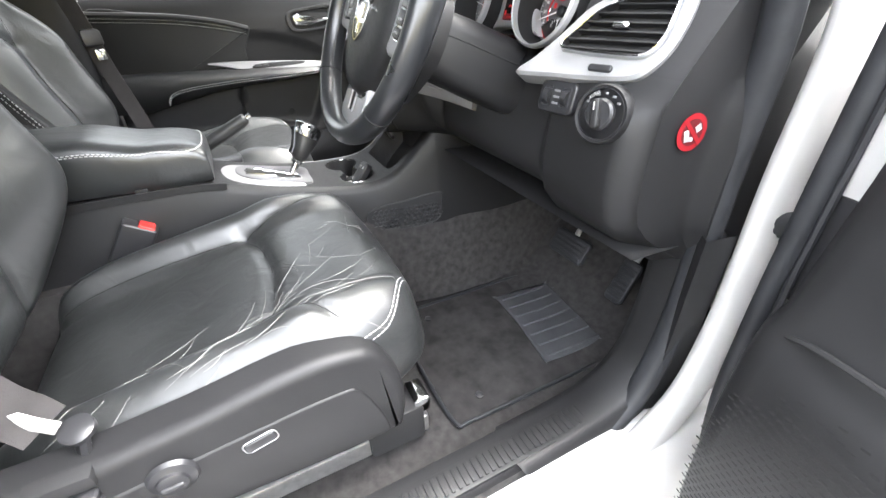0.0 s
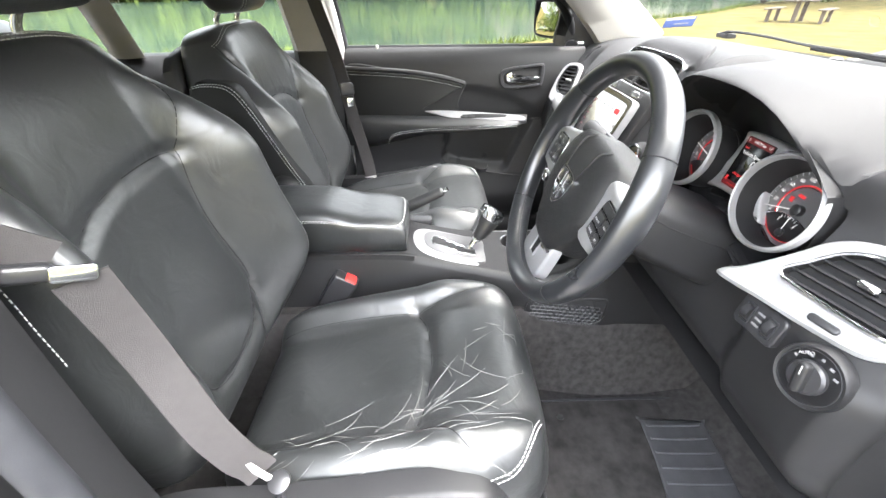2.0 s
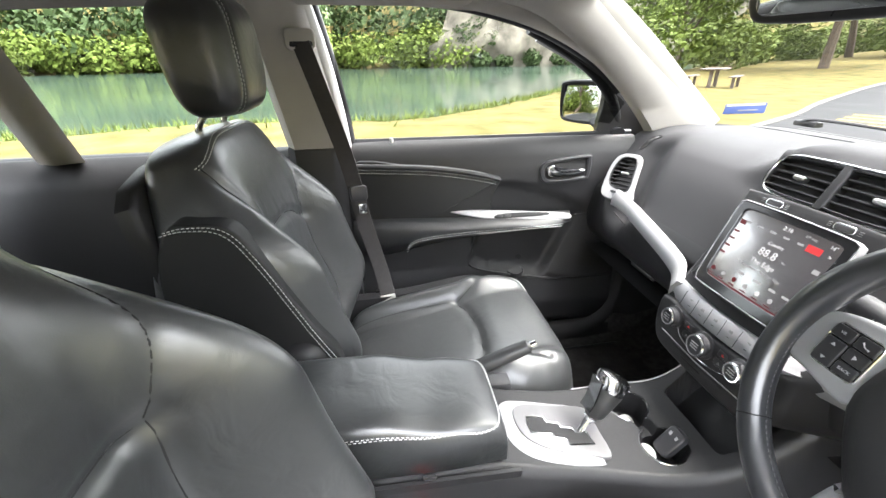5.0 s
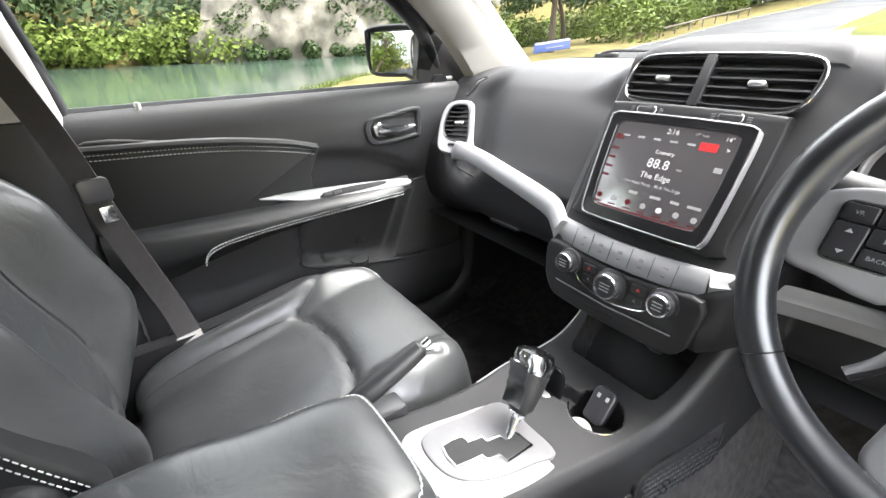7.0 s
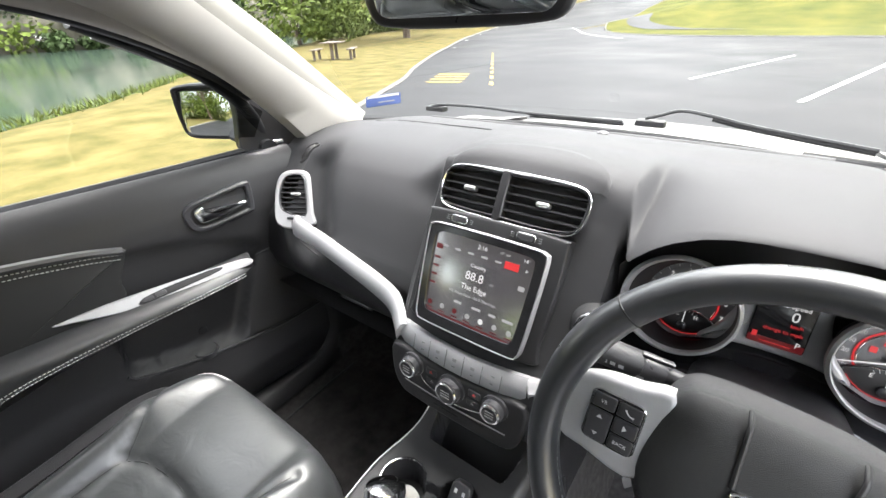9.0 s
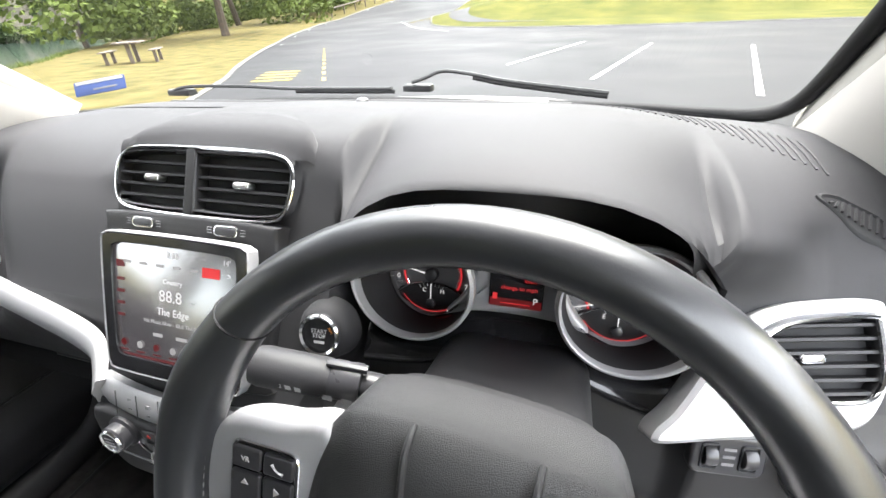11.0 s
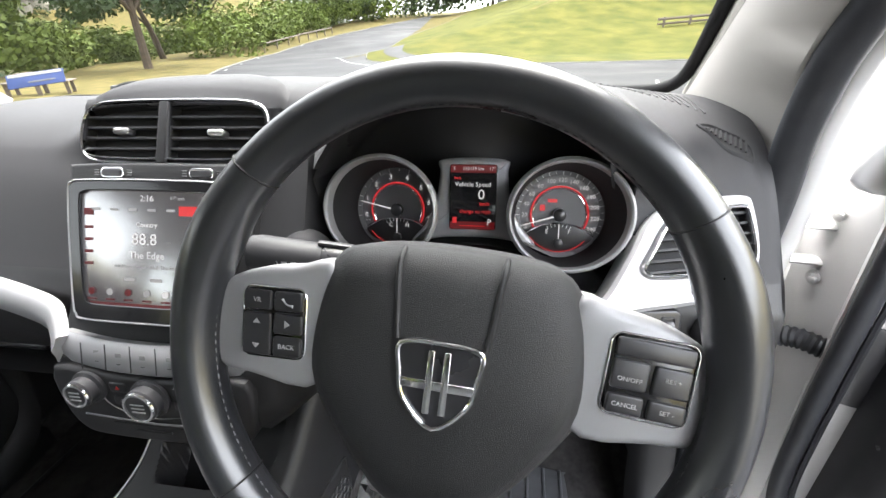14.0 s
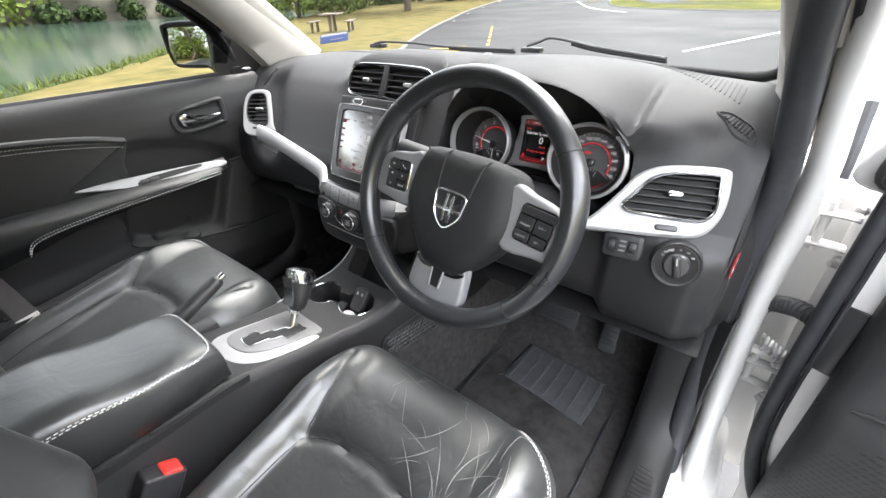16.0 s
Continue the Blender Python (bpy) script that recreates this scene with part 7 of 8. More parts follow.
# padded insert with stitched top edge
ins = [(-0.19, 1.090), (0.0, 1.080), (0.10, 1.070), (0.20, 1.052), (0.268, 1.034), (0.270, 1.02), (0.245, 0.97), (0.225, 0.92), (0.05, 0.905), (-0.19, 0.90)]
DP = Matrix(((0.0748, 0.0, 0.997, dx(0.0) + 0.002), (0.997, 0.0, -0.0748, 0.0), (0, 1, 0, 0), (0, 0, 0, 1)))
insert = part("insert", slab(outline(ins, 5), 0.012, 0.004, DP @ Matrix.Translation((0, 0, 0.006))), INSERT, pd_, "black padded insert")
for dz in (0.0, -0.010):
    part("stitching", stitches([DP @ Vector((p.x, p.y + dz, 0.0072)) for p in spline([Vector((-0.18, 1.076, 0)), Vector((0.0, 1.067, 0)), Vector((0.1, 1.057, 0)), Vector((0.2, 1.040, 0)), Vector((0.258, 1.026, 0))], 20)], 0.0045, 0.0028, 0.0009), THREAD, insert)
part("insert_roll", tube([DP @ Vector((p.x, p.y, 0.004)) for p in spline([Vector((-0.19, 1.087, 0)), Vector((0.0, 1.077, 0)), Vector((0.1, 1.067, 0)), Vector((0.2, 1.050, 0)), Vector((0.268, 1.031, 0))], 8)], 0.009, 8), LEATHER_SIDE, insert)
# armrest
arows = []
for y, zt, zb, pr in ((-0.20, 0.905, 0.79, 0.04), (-0.1, 0.905, 0.79, 0.058), (0.0, 0.903, 0.815, 0.066), (0.1, 0.901, 0.838, 0.070), (0.2, 0.900, 0.850, 0.070), (0.3, 0.899, 0.858, 0.069), (0.4, 0.899, 0.866, 0.064), (0.47, 0.900, 0.875, 0.054), (0.505, 0.901, 0.885, 0.035), (0.515, 0.90, 0.892, 0.005)):
    b = dx(y) - 0.012
    arows.append([(b, y, zt + 0.012), (b + pr * 0.55, y, zt + 0.008), (b + pr * 0.9, y, zt - 0.002), (b + pr, y, zt - 0.014), (b + pr * 0.9, y, (zt + zb) / 2 - 0.006), (b + pr * 0.5, y, zb), (b, y, zb - 0.004)])
am = part("armrest", grid(arows, False, False, True), LEATHER_SIDE, pd_, "padded black armrest", 60)
for dz in (0.0, -0.007):
    line = [(-0.035, 0.822), (-0.015, 0.850), (0.04, 0.864), (0.15, 0.874), (0.3, 0.882), (0.47, 0.888)]
    part("stitching", stitches([Vector((dx(p.x) - 0.012 + 0.0665 - 0.02 * max(0, -p.x) - 0.06 * max(0, p.x - 0.36), p.x, p.y + dz)) for p in spline([Vector((a, b, 0)) for a, b in line], 20)], 0.0045, 0.0028, 0.0009), THREAD, am)
AS = fr((-0.694, 0.30, 0.9135), (0.86, -0.09, 0.5))
part("silver_strip", slab(outline([(-0.212, 0.018), (-0.12, 0.019), (0.0, 0.016), (0.12, 0.011), (0.185, 0.006), (0.205, -0.004), (0.19, -0.014), (0.12, -0.014), (0.0, -0.015), (-0.08, -0.010), (-0.15, 0.004)], 5), 0.016, 0.003, AS @ pose(0, 0, 0.004, 0, 0, -1)), SILVER, am, "satin silver armrest strip")
part("pull_slot", slab(outline([(-0.05, -0.006), (-0.03, 0.004), (0.04, 0.008), (0.122, 0.006), (0.124, -0.003), (0.04, -0.008), (-0.03, -0.010)], 4), 0.004, 0.001, AS @ Matrix.Translation((0, 0, 0.0055))), DARK, am)
for u in (-0.03, -0.004):
    part("window_switch", slab(rrect(0.022, 0.009, 0.003), 0.004, 0.0015, AS @ Matrix.Translation((u, -0.001, 0.008))), SMOOTH, am)
# handle
HM = fr((-0.704, 0.482, 1.053), (1, -0.08, 0.05)) @ pose(0, 0, 0, 0, 0, 4) @ Matrix.Diagonal((1.38, 1.25, 1.2, 1))
hd = part("handle_bezel", plate_ring(outline([(-0.062, 0.0), (-0.05, 0.024), (0.0, 0.030), (0.052, 0.032), (0.060, 0.02), (0.054, -0.022), (0.04, -0.03), (-0.045, -0.03)], 5), outline([(-0.050, 0.0), (-0.04, 0.017), (0.0, 0.022), (0.044, 0.023), (0.048, 0.015), (0.044, -0.015), (0.034, -0.021), (-0.036, -0.021)], 5), 0.014, 0.003, HM @ Matrix.Translation((0, 0, 0.008))), SMOOTH, pd_, "gloss black handle bezel")
part("handle_cup", slab(outline([(-0.050, 0.0), (-0.04, 0.017), (0.0, 0.022), (0.044, 0.023), (0.048, 0.015), (0.044, -0.015), (0.034, -0.021), (-0.036, -0.021)], 5), 0.003, 0.001, HM @ Matrix.Translation((0, 0, 0.001))), DARK, hd)
part("handle_lever", slab(outline([(-0.044, 0.010), (-0.03, 0.016), (-0.022, 0.004), (0.0, -0.003), (0.038, -0.001), (0.040, -0.010), (0.0, -0.016), (-0.036, -0.014), (-0.044, -0.004)], 5), 0.008, 0.004, HM @ Matrix.Translation((0, 0, 0.012))), BRIGHT, hd, "chrome release lever")
# map pocket and lower speaker
part("pocket_edge", tube([Vector((dx(p.x) + lerp_table(PROFILE, p.y) + 0.001, p.x, p.y)) for p in spline([Vector((0.178, 0.73, 0)), Vector((0.20, 0.712, 0)), Vector((0.29, 0.690, 0)), Vector((0.43, 0.668, 0)), Vector((0.56, 0.660, 0)), Vector((0.68, 0.665, 0))], 8)], 0.004, 8), PLASTIC, pd_)
part("bottle_ring", lathe([(0.030, -0.01), (0.030, 0.006), (0.027, 0.007), (0.026, -0.01)], fr((dx(0.33) - 0.022, 0.345, 0.686), (0.1, 0, 1), (0, 1, 0)), 28), SMOOTH, pd_)
part("pocket_plug", lathe([(0.011, 0.0), (0.010, 0.002), (0.0005, 0.002)], fr((dx(0.36) - 0.040, 0.36, 0.735), (1, 0, 0)), 18), DARK, pd_)
cheek = [[(dx(y) + lerp_table(PROFILE, z) + 0.002 + 0.014 * math.sin(math.pi * k / 4), y, z) for k, y in [(k, 0.452 + 0.43 * (z - 0.68) + 0.055 * k) for k in range(5)]] for z in (0.68, 0.74, 0.80, 0.85, 0.893)]
ck = part("front_cheek", grid(cheek), PLASTIC, pd_, "perforated front cheek of the door")
hv, hf = [], []
for r in range(26):
    for q in range(5):
        z = 0.69 + 0.0075 * r
        y = 0.452 + 0.43 * (z - 0.68) + 0.012 + 0.007 * q
        x = dx(y) + lerp_table(PROFILE, z) + 0.002 + 0.014 * math.sin(math.pi * (0.012 + 0.007 * q) / 0.22) + 0.0008
        k = len(hv)
        hv += [(x, y - 0.0018, z), (x, y, z - 0.0022), (x, y + 0.0018, z), (x, y, z + 0.0022)]
        hf.append([k, k + 1, k + 2, k + 3])
tagged(part("cheek_holes", (hv, hf), DARK, ck), kind="stuff")
part("panel_break", tube([(dx(y) + lerp_table(PROFILE, z) + 0.0015, y, z) for y, z in ((0.53, 0.897), (0.60, 0.902), (0.70, 0.915))], 0.0022, 6), DARK, pd_)
part("lock_knob", lathe([(0.006, -0.01), (0.006, 0.010), (0.004, 0.013), (0.0005, 0.013)], fr((-0.786, -0.06, 1.146), (0, 0, 1), (0, 1, 0)), 14), STEEL, pd_)
part("window_seal", tube(spline([(-0.805, -0.2, 1.150), (-0.79, 0.1, 1.150), (-0.775, 0.4, 1.150), (-0.765, 0.62, 1.152)], 5), 0.008, 6), RUBBER, pd_)
win = [[(-0.815 + 0.03 * (y > 0.3) * (y - 0.3) + 0.115 * t, y, 1.13 + t * (top - 1.13)) for t in (0, 0.33, 0.66, 1)] for y, top in ((-0.20, 1.54), (0.0, 1.535), (0.2, 1.495), (0.4, 1.415), (0.55, 1.325), (0.64, 1.25))]
gw = part("window_glass", grid(win), DIM_PANE, pd_, "side window glass, tinted to dim the outdoors")
gw.visible_shadow = False
# corner sail with a small bright badge
sail = part("mirror_sail", slab(outline([(-0.078, -0.04), (0.05, -0.045), (0.080, -0.01), (0.062, 0.045), (0.02, 0.105), (-0.03, 0.150), (-0.062, 0.158), (-0.072, 0.06)], 4), 0.03, 0.006, fr((-0.752, 0.685, 1.185), (1, -0.12, 0.12))), SMOOTH, pd_, "black corner cover")
part("badge", slab(rrect(0.034, 0.011, 0.005), 0.004, 0.002, fr((-0.742, 0.692, 1.158), (1, -0.12, 0.12))), BRIGHT, sail)
part("outer_skin", grid([[(-0.805, y, 1.125), (-0.86, y, 1.04), (-0.89, y, 0.8), (-0.87, y, 0.45), (-0.84, y, 0.30)] for y in (-0.22, 0.2, 0.5, 0.80)]), WHITE, pd_)


def door_mirror(s):
    c = Vector((s * 0.938, 0.634, 1.230))
    m = thing("door_mirror", c, "black-rimmed door mirror with a white shell", "door mirror", "door mirrors")
    f = fr(c, (s * -0.47, -0.883, 0.0)) @ Matrix.Diagonal((0.9, 0.95, 1, 1))
    o = outline([(-0.108, 0.04), (-0.095, 0.07), (0.0, 0.078), (0.09, 0.072), (0.112, 0.045), (0.11, -0.045), (0.09, -0.072), (0.0, -0.076), (-0.085, -0.07), (-0.105, -0.035)], 4)
    part("shell", slab(o, 0.02, 0.01, f @ Matrix.Translation((0, 0, 0.005))), SMOOTH, m)
    part("rim", plate_ring(o, inset(o, 0.011), 0.02, 0.004, f @ Matrix.Translation((0, 0, 0.018))), SMOOTH, m, "black rim")
    part("cap", slab([(x * 0.97, y * 0.97) for x, y in o][::-1], 0.01, 0.01, f @ Matrix.Translation((0, 0, -0.015)) @ pose(0, 0, 0, 0, 180, 0), bulge=0.06), WHITE, m, "white shell")
    part("glass", slab([(x * 0.86, y * 0.86) for x, y in o], 0.002, 0.0005, f @ Matrix.Translation((0, 0, 0.012)) @ pose(0, 0, 0, -7.0, 0, 0)), MIRROR, m, "mirror glass")
    part("arm", tube(spline([c + Vector((-s * 0.06, 0.02, -0.06)), c + Vector((-s * 0.13, 0.03, -0.075)), c + Vector((-s * 0.20, 0.03, -0.08))], 5), 0.024, 10, flat=0.8), SMOOTH, m)
    return m


door_mirror(-1)

# ---- rear-view mirror, visors ----
rv = thing("rear_view_mirror", (0.0, 0.52, 1.47), "black rear-view mirror on the windscreen", "mirror")
RM = fr((-0.012, 0.505, 1.460), (0.22, -0.97, -0.12))
ro = outline([(-0.125, 0.03), (-0.10, 0.040), (0.0, 0.041), (0.10, 0.040), (0.125, 0.028), (0.118, -0.03), (0.08, -0.042), (0.0, -0.044), (-0.08, -0.042), (-0.118, -0.03)], 4)
part("housing", slab(ro, 0.03, 0.008, RM), SMOOTH, rv)
part("glass", slab(rrect(0.215, 0.062, 0.018), 0.003, 0.0008, RM @ Matrix.Translation((0, 0, 0.001))), MIRROR, rv, "mirror glass")
part("stem", tube(spline([RM @ Vector((0, 0.0, -0.03)), (0.0, 0.56, 1.49), (0.0, 0.60, 1.50)], 5), 0.014, 10), SMOOTH, rv)
part("mount", slab(rrect(0.06, 0.09, 0.02), 0.05, 0.012, fr((0.0, 0.575, 1.50), (0, -0.5, -0.86), (0, 1, 0))), SMOOTH, rv)
for s in (-1, 1):
    v = thing("sun_visor", (s * 0.36, 0.36, 1.53), "folded pale beige sun visor against the headliner", "sun visor", "sun visors")
    part("board", slab(rrect(0.36, 0.15, 0.03), 0.022, 0.009, fr((s * 0.36, 0.33, 1.522), (0, -0.25, -0.97), (0, 1, 0))), BEIGE, v)
    part("pivot", tube([(s * 0.55, 0.39, 1.535), (s * 0.55, 0.40, 1.51), (s * 0.40, 0.41, 1.512)], 0.006, 8), BEIGE, v)
oh = thing("overhead_lamp", (0, 0.28, 1.56), "beige overhead lamp console", "lamp")
part("housing", slab(rrect(0.18, 0.16, 0.04), 0.03, 0.012, fr((0, 0.28, 1.555), (0, -0.15, -0.98), (0, 1, 0))), BEIGE, oh)
for u in (-0.04, 0.04):
    part("lens", slab(rrect(0.05, 0.04, 0.012), 0.004, 0.001, fr((u, 0.27, 1.553), (0, -0.15, -0.98), (0, 1, 0))), TAGW, oh)
for s in (-1, 1):
    gh_ = thing("grab_handle", (s * 0.63, 0.05, 1.53), "beige roof grab handle", "handle", "grab handles")
    part("bar", tube(spline([(s * 0.635, -0.06, 1.53), (s * 0.615, -0.04, 1.51), (s * 0.612, 0.05, 1.505), (s * 0.615, 0.13, 1.505), (s * 0.635, 0.15, 1.515)], 5), 0.010, 8), BEIGE, gh_)
# windscreen label
bl = thing("windscreen_label", (-0.61, 0.98, 1.225), "blue and white licence label inside the windscreen", "label")
BM = fr((-0.612, 0.975, 1.231), (0.35, -0.72, 0.60), (-0.3, 0.3, 0.9))
part("card", slab(rrect(0.105, 0.034, 0.003), 0.001, 0.0003, BM), BLUE, bl)
part("band", slab(rrect(0.098, 0.007, 0.001), 0.0006, 0.0002, BM @ Matrix.Translation((0, 0.012, 0.0006))), PRINT, bl)
part("band", slab(rrect(0.05, 0.004, 0.001), 0.0006, 0.0002, BM @ Matrix.Translation((0.01, -0.006, 0.0006))), PRINT_DIM, bl)

# ---- driver's door, standing open ----
dd = thing("driver_door", (0.86, 0.76, 0.45), "open driver's door, white edge with black inner panel", "door")


def dw(a, b, z):
    """A place on the open door: a along it from its front edge, b inwards from its painted edge."""
    return Vector((0.878 + 0.93 * a - 0.37 * b, 0.646 - 0.37 * a - 0.93 * b, z))


D_IN = [(0.44, 0.03), (0.47, 0.055), (0.50, 0.080), (0.60, 0.090), (0.70, 0.094), (0.78, 0.092), (0.82, 0.084), (0.845, 0.066), (0.90, 0.055), (1.0, 0.036), (1.08, 0.022), (1.11, 0.008), (1.12, -0.02)]
rows = []
for a, k in ((0.020, 0.02), (0.022, 0.25), (0.026, 0.55), (0.034, 0.82), (0.048, 0.97), (0.07, 1.0), (0.2, 1.0), (0.4, 1.0), (0.6, 1.0), (0.8, 0.98), (0.95, 0.9), (0.97, 0.3), (0.975, 0.0)):
    rows.append([dw(a, b * k, z) for z, b in D_IN])
dp = part("panel", grid(rows), PLASTIC, dd, "grained black inner panel", 50)
shell = []
for z, back in ((0.40, 0.03), (0.46, 0.0), (0.55, 0.0), (0.8, 0.0), (1.05, 0.0), (1.115, 0.0)):
    k = 0.03 * smooth(0.62, 0.42, z)
    shell.append([dw(a + k, b, z) for a, b in ((0.021, 0.002), (-0.008, 0.004), (-0.012, -0.002), (-0.034, -0.010), (-0.030, -0.030), (-0.052, -0.070), (-0.062, -0.095), (-0.075, -0.125), (-0.070, -0.150), (-0.03, -0.165), (0.3, -0.175), (0.7, -0.165), (0.98, -0.13), (0.99, -0.01), (0.97, 0.0))])
part("shell", grid(shell, True, False, True), WHITE, dd, "white painted door shell", 40)
part("edge_seal", tube(spline([dw(-0.022, 0.010, 1.115), dw(-0.024, 0.010, 0.95), dw(-0.024, 0.010, 0.75), dw(-0.018, 0.010, 0.62), dw(0.006, 0.012, 0.52), dw(0.05, 0.016, 0.455), dw(0.15, 0.02, 0.435), dw(0.9, 0.02, 0.435)], 6), 0.013, 10), RUBBER, dd, "black rubber edge seal")
part("edge_lip", tube(spline([dw(-0.006, 0.012, 1.10), dw(-0.006, 0.012, 0.95), dw(-0.006, 0.012, 0.75), dw(0.0, 0.012, 0.62), dw(0.022, 0.014, 0.53)], 6), 0.004, 6), RUBBER, dd)
part("edge_tape", box((0, 0, 0), (0.034, 0.012, 0.128), 0.003, Matrix(((0.93, -0.37, 0, dw(0.004, 0.0, 0).x), (-0.37, -0.93, 0, dw(0.004, 0.0, 0).y), (0, 0, 1, 0.875), (0, 0, 0, 1)))), SMOOTH, dd, "black patch on the white door edge")
arows = []
for a, pr in ((0.30, 0.0), (0.34, 0.035), (0.45, 0.055), (0.6, 0.06), (0.8, 0.06), (0.9, 0.05)):
    arows.append([dw(a, 0.05, 0.93), dw(a, 0.05 + pr * 0.6, 0.925), dw(a, 0.05 + pr, 0.905), dw(a, 0.05 + pr * 0.9, 0.87), dw(a, 0.05 + pr * 0.4, 0.845), dw(a, 0.05, 0.84)])
part("armrest", grid(arows, False, False, True), LEATHER_SIDE, dd, "padded black armrest", 60)
part("panel_crease", tube(spline([dw(0.03, 0.060, 0.80), dw(0.06, 0.074, 0.825), dw(0.12, 0.078, 0.845), dw(0.30, 0.072, 0.86), dw(0.6, 0.07, 0.865)], 6), 0.003, 6), DARK, dd)
# perforated speaker grille
hv, hf = [], []
rnd = random.Random(3)
D_TOP = [(0.02, 0.62), (0.04, 0.69), (0.065, 0.75), (0.10, 0.795), (0.15, 0.815), (0.30, 0.80), (0.42, 0.72), (0.5, 0.6)]
for i in range(50):
    for j in range(32):
        a, z = 0.045 + 0.0094 * i + 0.0047 * (j % 2), 0.50 + 0.0102 * j
        if z > lerp_table(D_TOP, a) - 0.03 * rnd.random() ** 2:
            continue
        b = lerp_table(D_IN, z) * (1.0 if a > 0.06 else 0.985) + 0.0012
        k = len(hv)
        hv += [dw(a + da, b, z + dz) for da, dz in ((-0.0036, -0.0022), (0.0036, -0.0004), (0.0036, 0.0020), (-0.0036, 0.0002))]
        hf.append([k, k + 1, k + 2, k + 3])
tagged(part("grille_slots", (hv, hf), DARK, dp), kind="stuff")
# hinges: two arms to the body post, a plate with two bolts
for z, gap, tilt in ((1.005, 0.055, 0.012), (0.672, 0.050, 0.022)):
    h = part("hinge", box((0.868, 0.752, z), (0.022, 0.030, 0.085), 0.006), WHITE, dd, "white painted door hinge")
    for dz in (-0.5, 0.5):
        part("leaf", tube(spline([(0.788, 0.772, z + dz * gap - tilt), (0.815, 0.765, z + dz * gap - tilt * 0.4), (0.845, 0.752, z + dz * gap), (0.870, 0.745, z + dz * gap)], 5), 0.013, 8, flat=0.45), WHITE, h)
        part("bolt", lathe([(0.012, 0), (0.012, 0.004), (0.008, 0.006), (0.008, 0.012), (0.005, 0.013), (0.005, 0.020), (0.0005, 0.021)], fr((0.858, 0.742, z + dz * 0.098), (-0.75, -0.66, 0)), 12), WHITE, h)
    part("pin", tube([(0.818, 0.762, z - gap * 0.8), (0.818, 0.762, z + gap * 0.8)], 0.007, 10), WHITE, h)
bt = thing("wiring_boot", (0.83, 0.74, 0.855), "ribbed black rubber wiring boot between body and door", "wiring boot")
pth = spline([Vector((0.792, 0.752, 0.838)), Vector((0.815, 0.728, 0.858)), Vector((0.838, 0.704, 0.872)), Vector((0.862, 0.680, 0.872))], 9)
part("sleeve", tube(pth, [0.0135 + 0.0030 * (i % 2) for i in range(len(pth))], 14), RUBBER, bt)
part("collar", tube([pth[0], pth[1], pth[2]], [0.022, 0.021, 0.015], 14), RUBBER, bt)
cs = thing("door_check", (0.845, 0.745, 0.735), "white coil spring door check", "door check")
part("spring", tube([Vector((0.815 + 0.045 * t / 6, 0.757 - 0.018 * t / 6 + 0.011 * math.sin(2 * math.pi * t), 0.748 - 0.012 * t / 6 + 0.013 * math.cos(2 * math.pi * t))) for t in [k / 12 for k in range(73)]], 0.0034, 6), WHITE, cs)
part("bracket", box((0.862, 0.742, 0.732), (0.012, 0.030, 0.060), 0.005), WHITE, cs)
part("strap", box((0.828, 0.760, 0.722), (0.070, 0.018, 0.010), 0.003), WHITE, cs)
# black corner cover with the mirror's fixings
sail = part("mirror_sail", slab(outline([(-0.055, -0.04), (0.03, -0.045), (0.13, -0.045), (0.16, -0.02), (0.15, 0.06), (0.11, 0.12), (0.06, 0.13), (0.02, 0.10), (-0.04, 0.045), (-0.065, 0.0)], 4), 0.03, 0.008, fr(dw(0.015, 0.018, 1.155), (-0.37, -0.93, 0.05))), SMOOTH, dd, "black corner cover")
for a, z, r in ((-0.030, 1.132, 0.011), (0.006, 1.142, 0.013), (0.02, 1.18, 0.009)):
    part("fixing", lathe([(r, 0.0), (r, 0.006), (r * 0.7, 0.010), (0.0005, 0.011)], fr(dw(a, 0.017, z), (-0.37, -0.93, 0.05)), 16), RUBBER, sail)
part("frame_corner", slab(outline([(-0.075, -0.02), (-0.02, -0.03), (0.0, 0.03), (-0.02, 0.09), (-0.035, 0.10), (-0.05, 0.06)], 4), 0.03, 0.008, fr(dw(-0.005, -0.012, 1.135), (-0.37, -0.93, 0.05))), WHITE, dd)
part("frame_front", tube(spline([dw(-0.04, -0.02, 1.13), dw(0.06, -0.03, 1.25), dw(0.22, -0.05, 1.36), dw(0.45, -0.08, 1.47), dw(0.85, -0.11, 1.53)], 6), 0.022, 8), WHITE, dd, "white window frame", 70)
part("frame_seal", tube(spline([dw(-0.02, 0.0, 1.13), dw(0.08, -0.012, 1.245), dw(0.24, -0.032, 1.35), dw(0.47, -0.062, 1.455), dw(0.87, -0.092, 1.515)], 6), 0.014, 8), RUBBER, dd)
part("wing_gusset", tube(spline([(0.812, 0.765, 1.085), (0.812, 0.785, 1.13), (0.810, 0.815, 1.19)], 5), 0.010, 8), RUBBER, dd, "black rubber gusset at the wing's edge")

# ---- outside ----
def bank(y):
    """Where the grass breaks down to the river."""
    return -10.2 - (0.95 * y if y < 30 else 28.5 + 0.4 * (y - 30)) * (y > 0) + 0.5 * math.sin(y * 0.5)


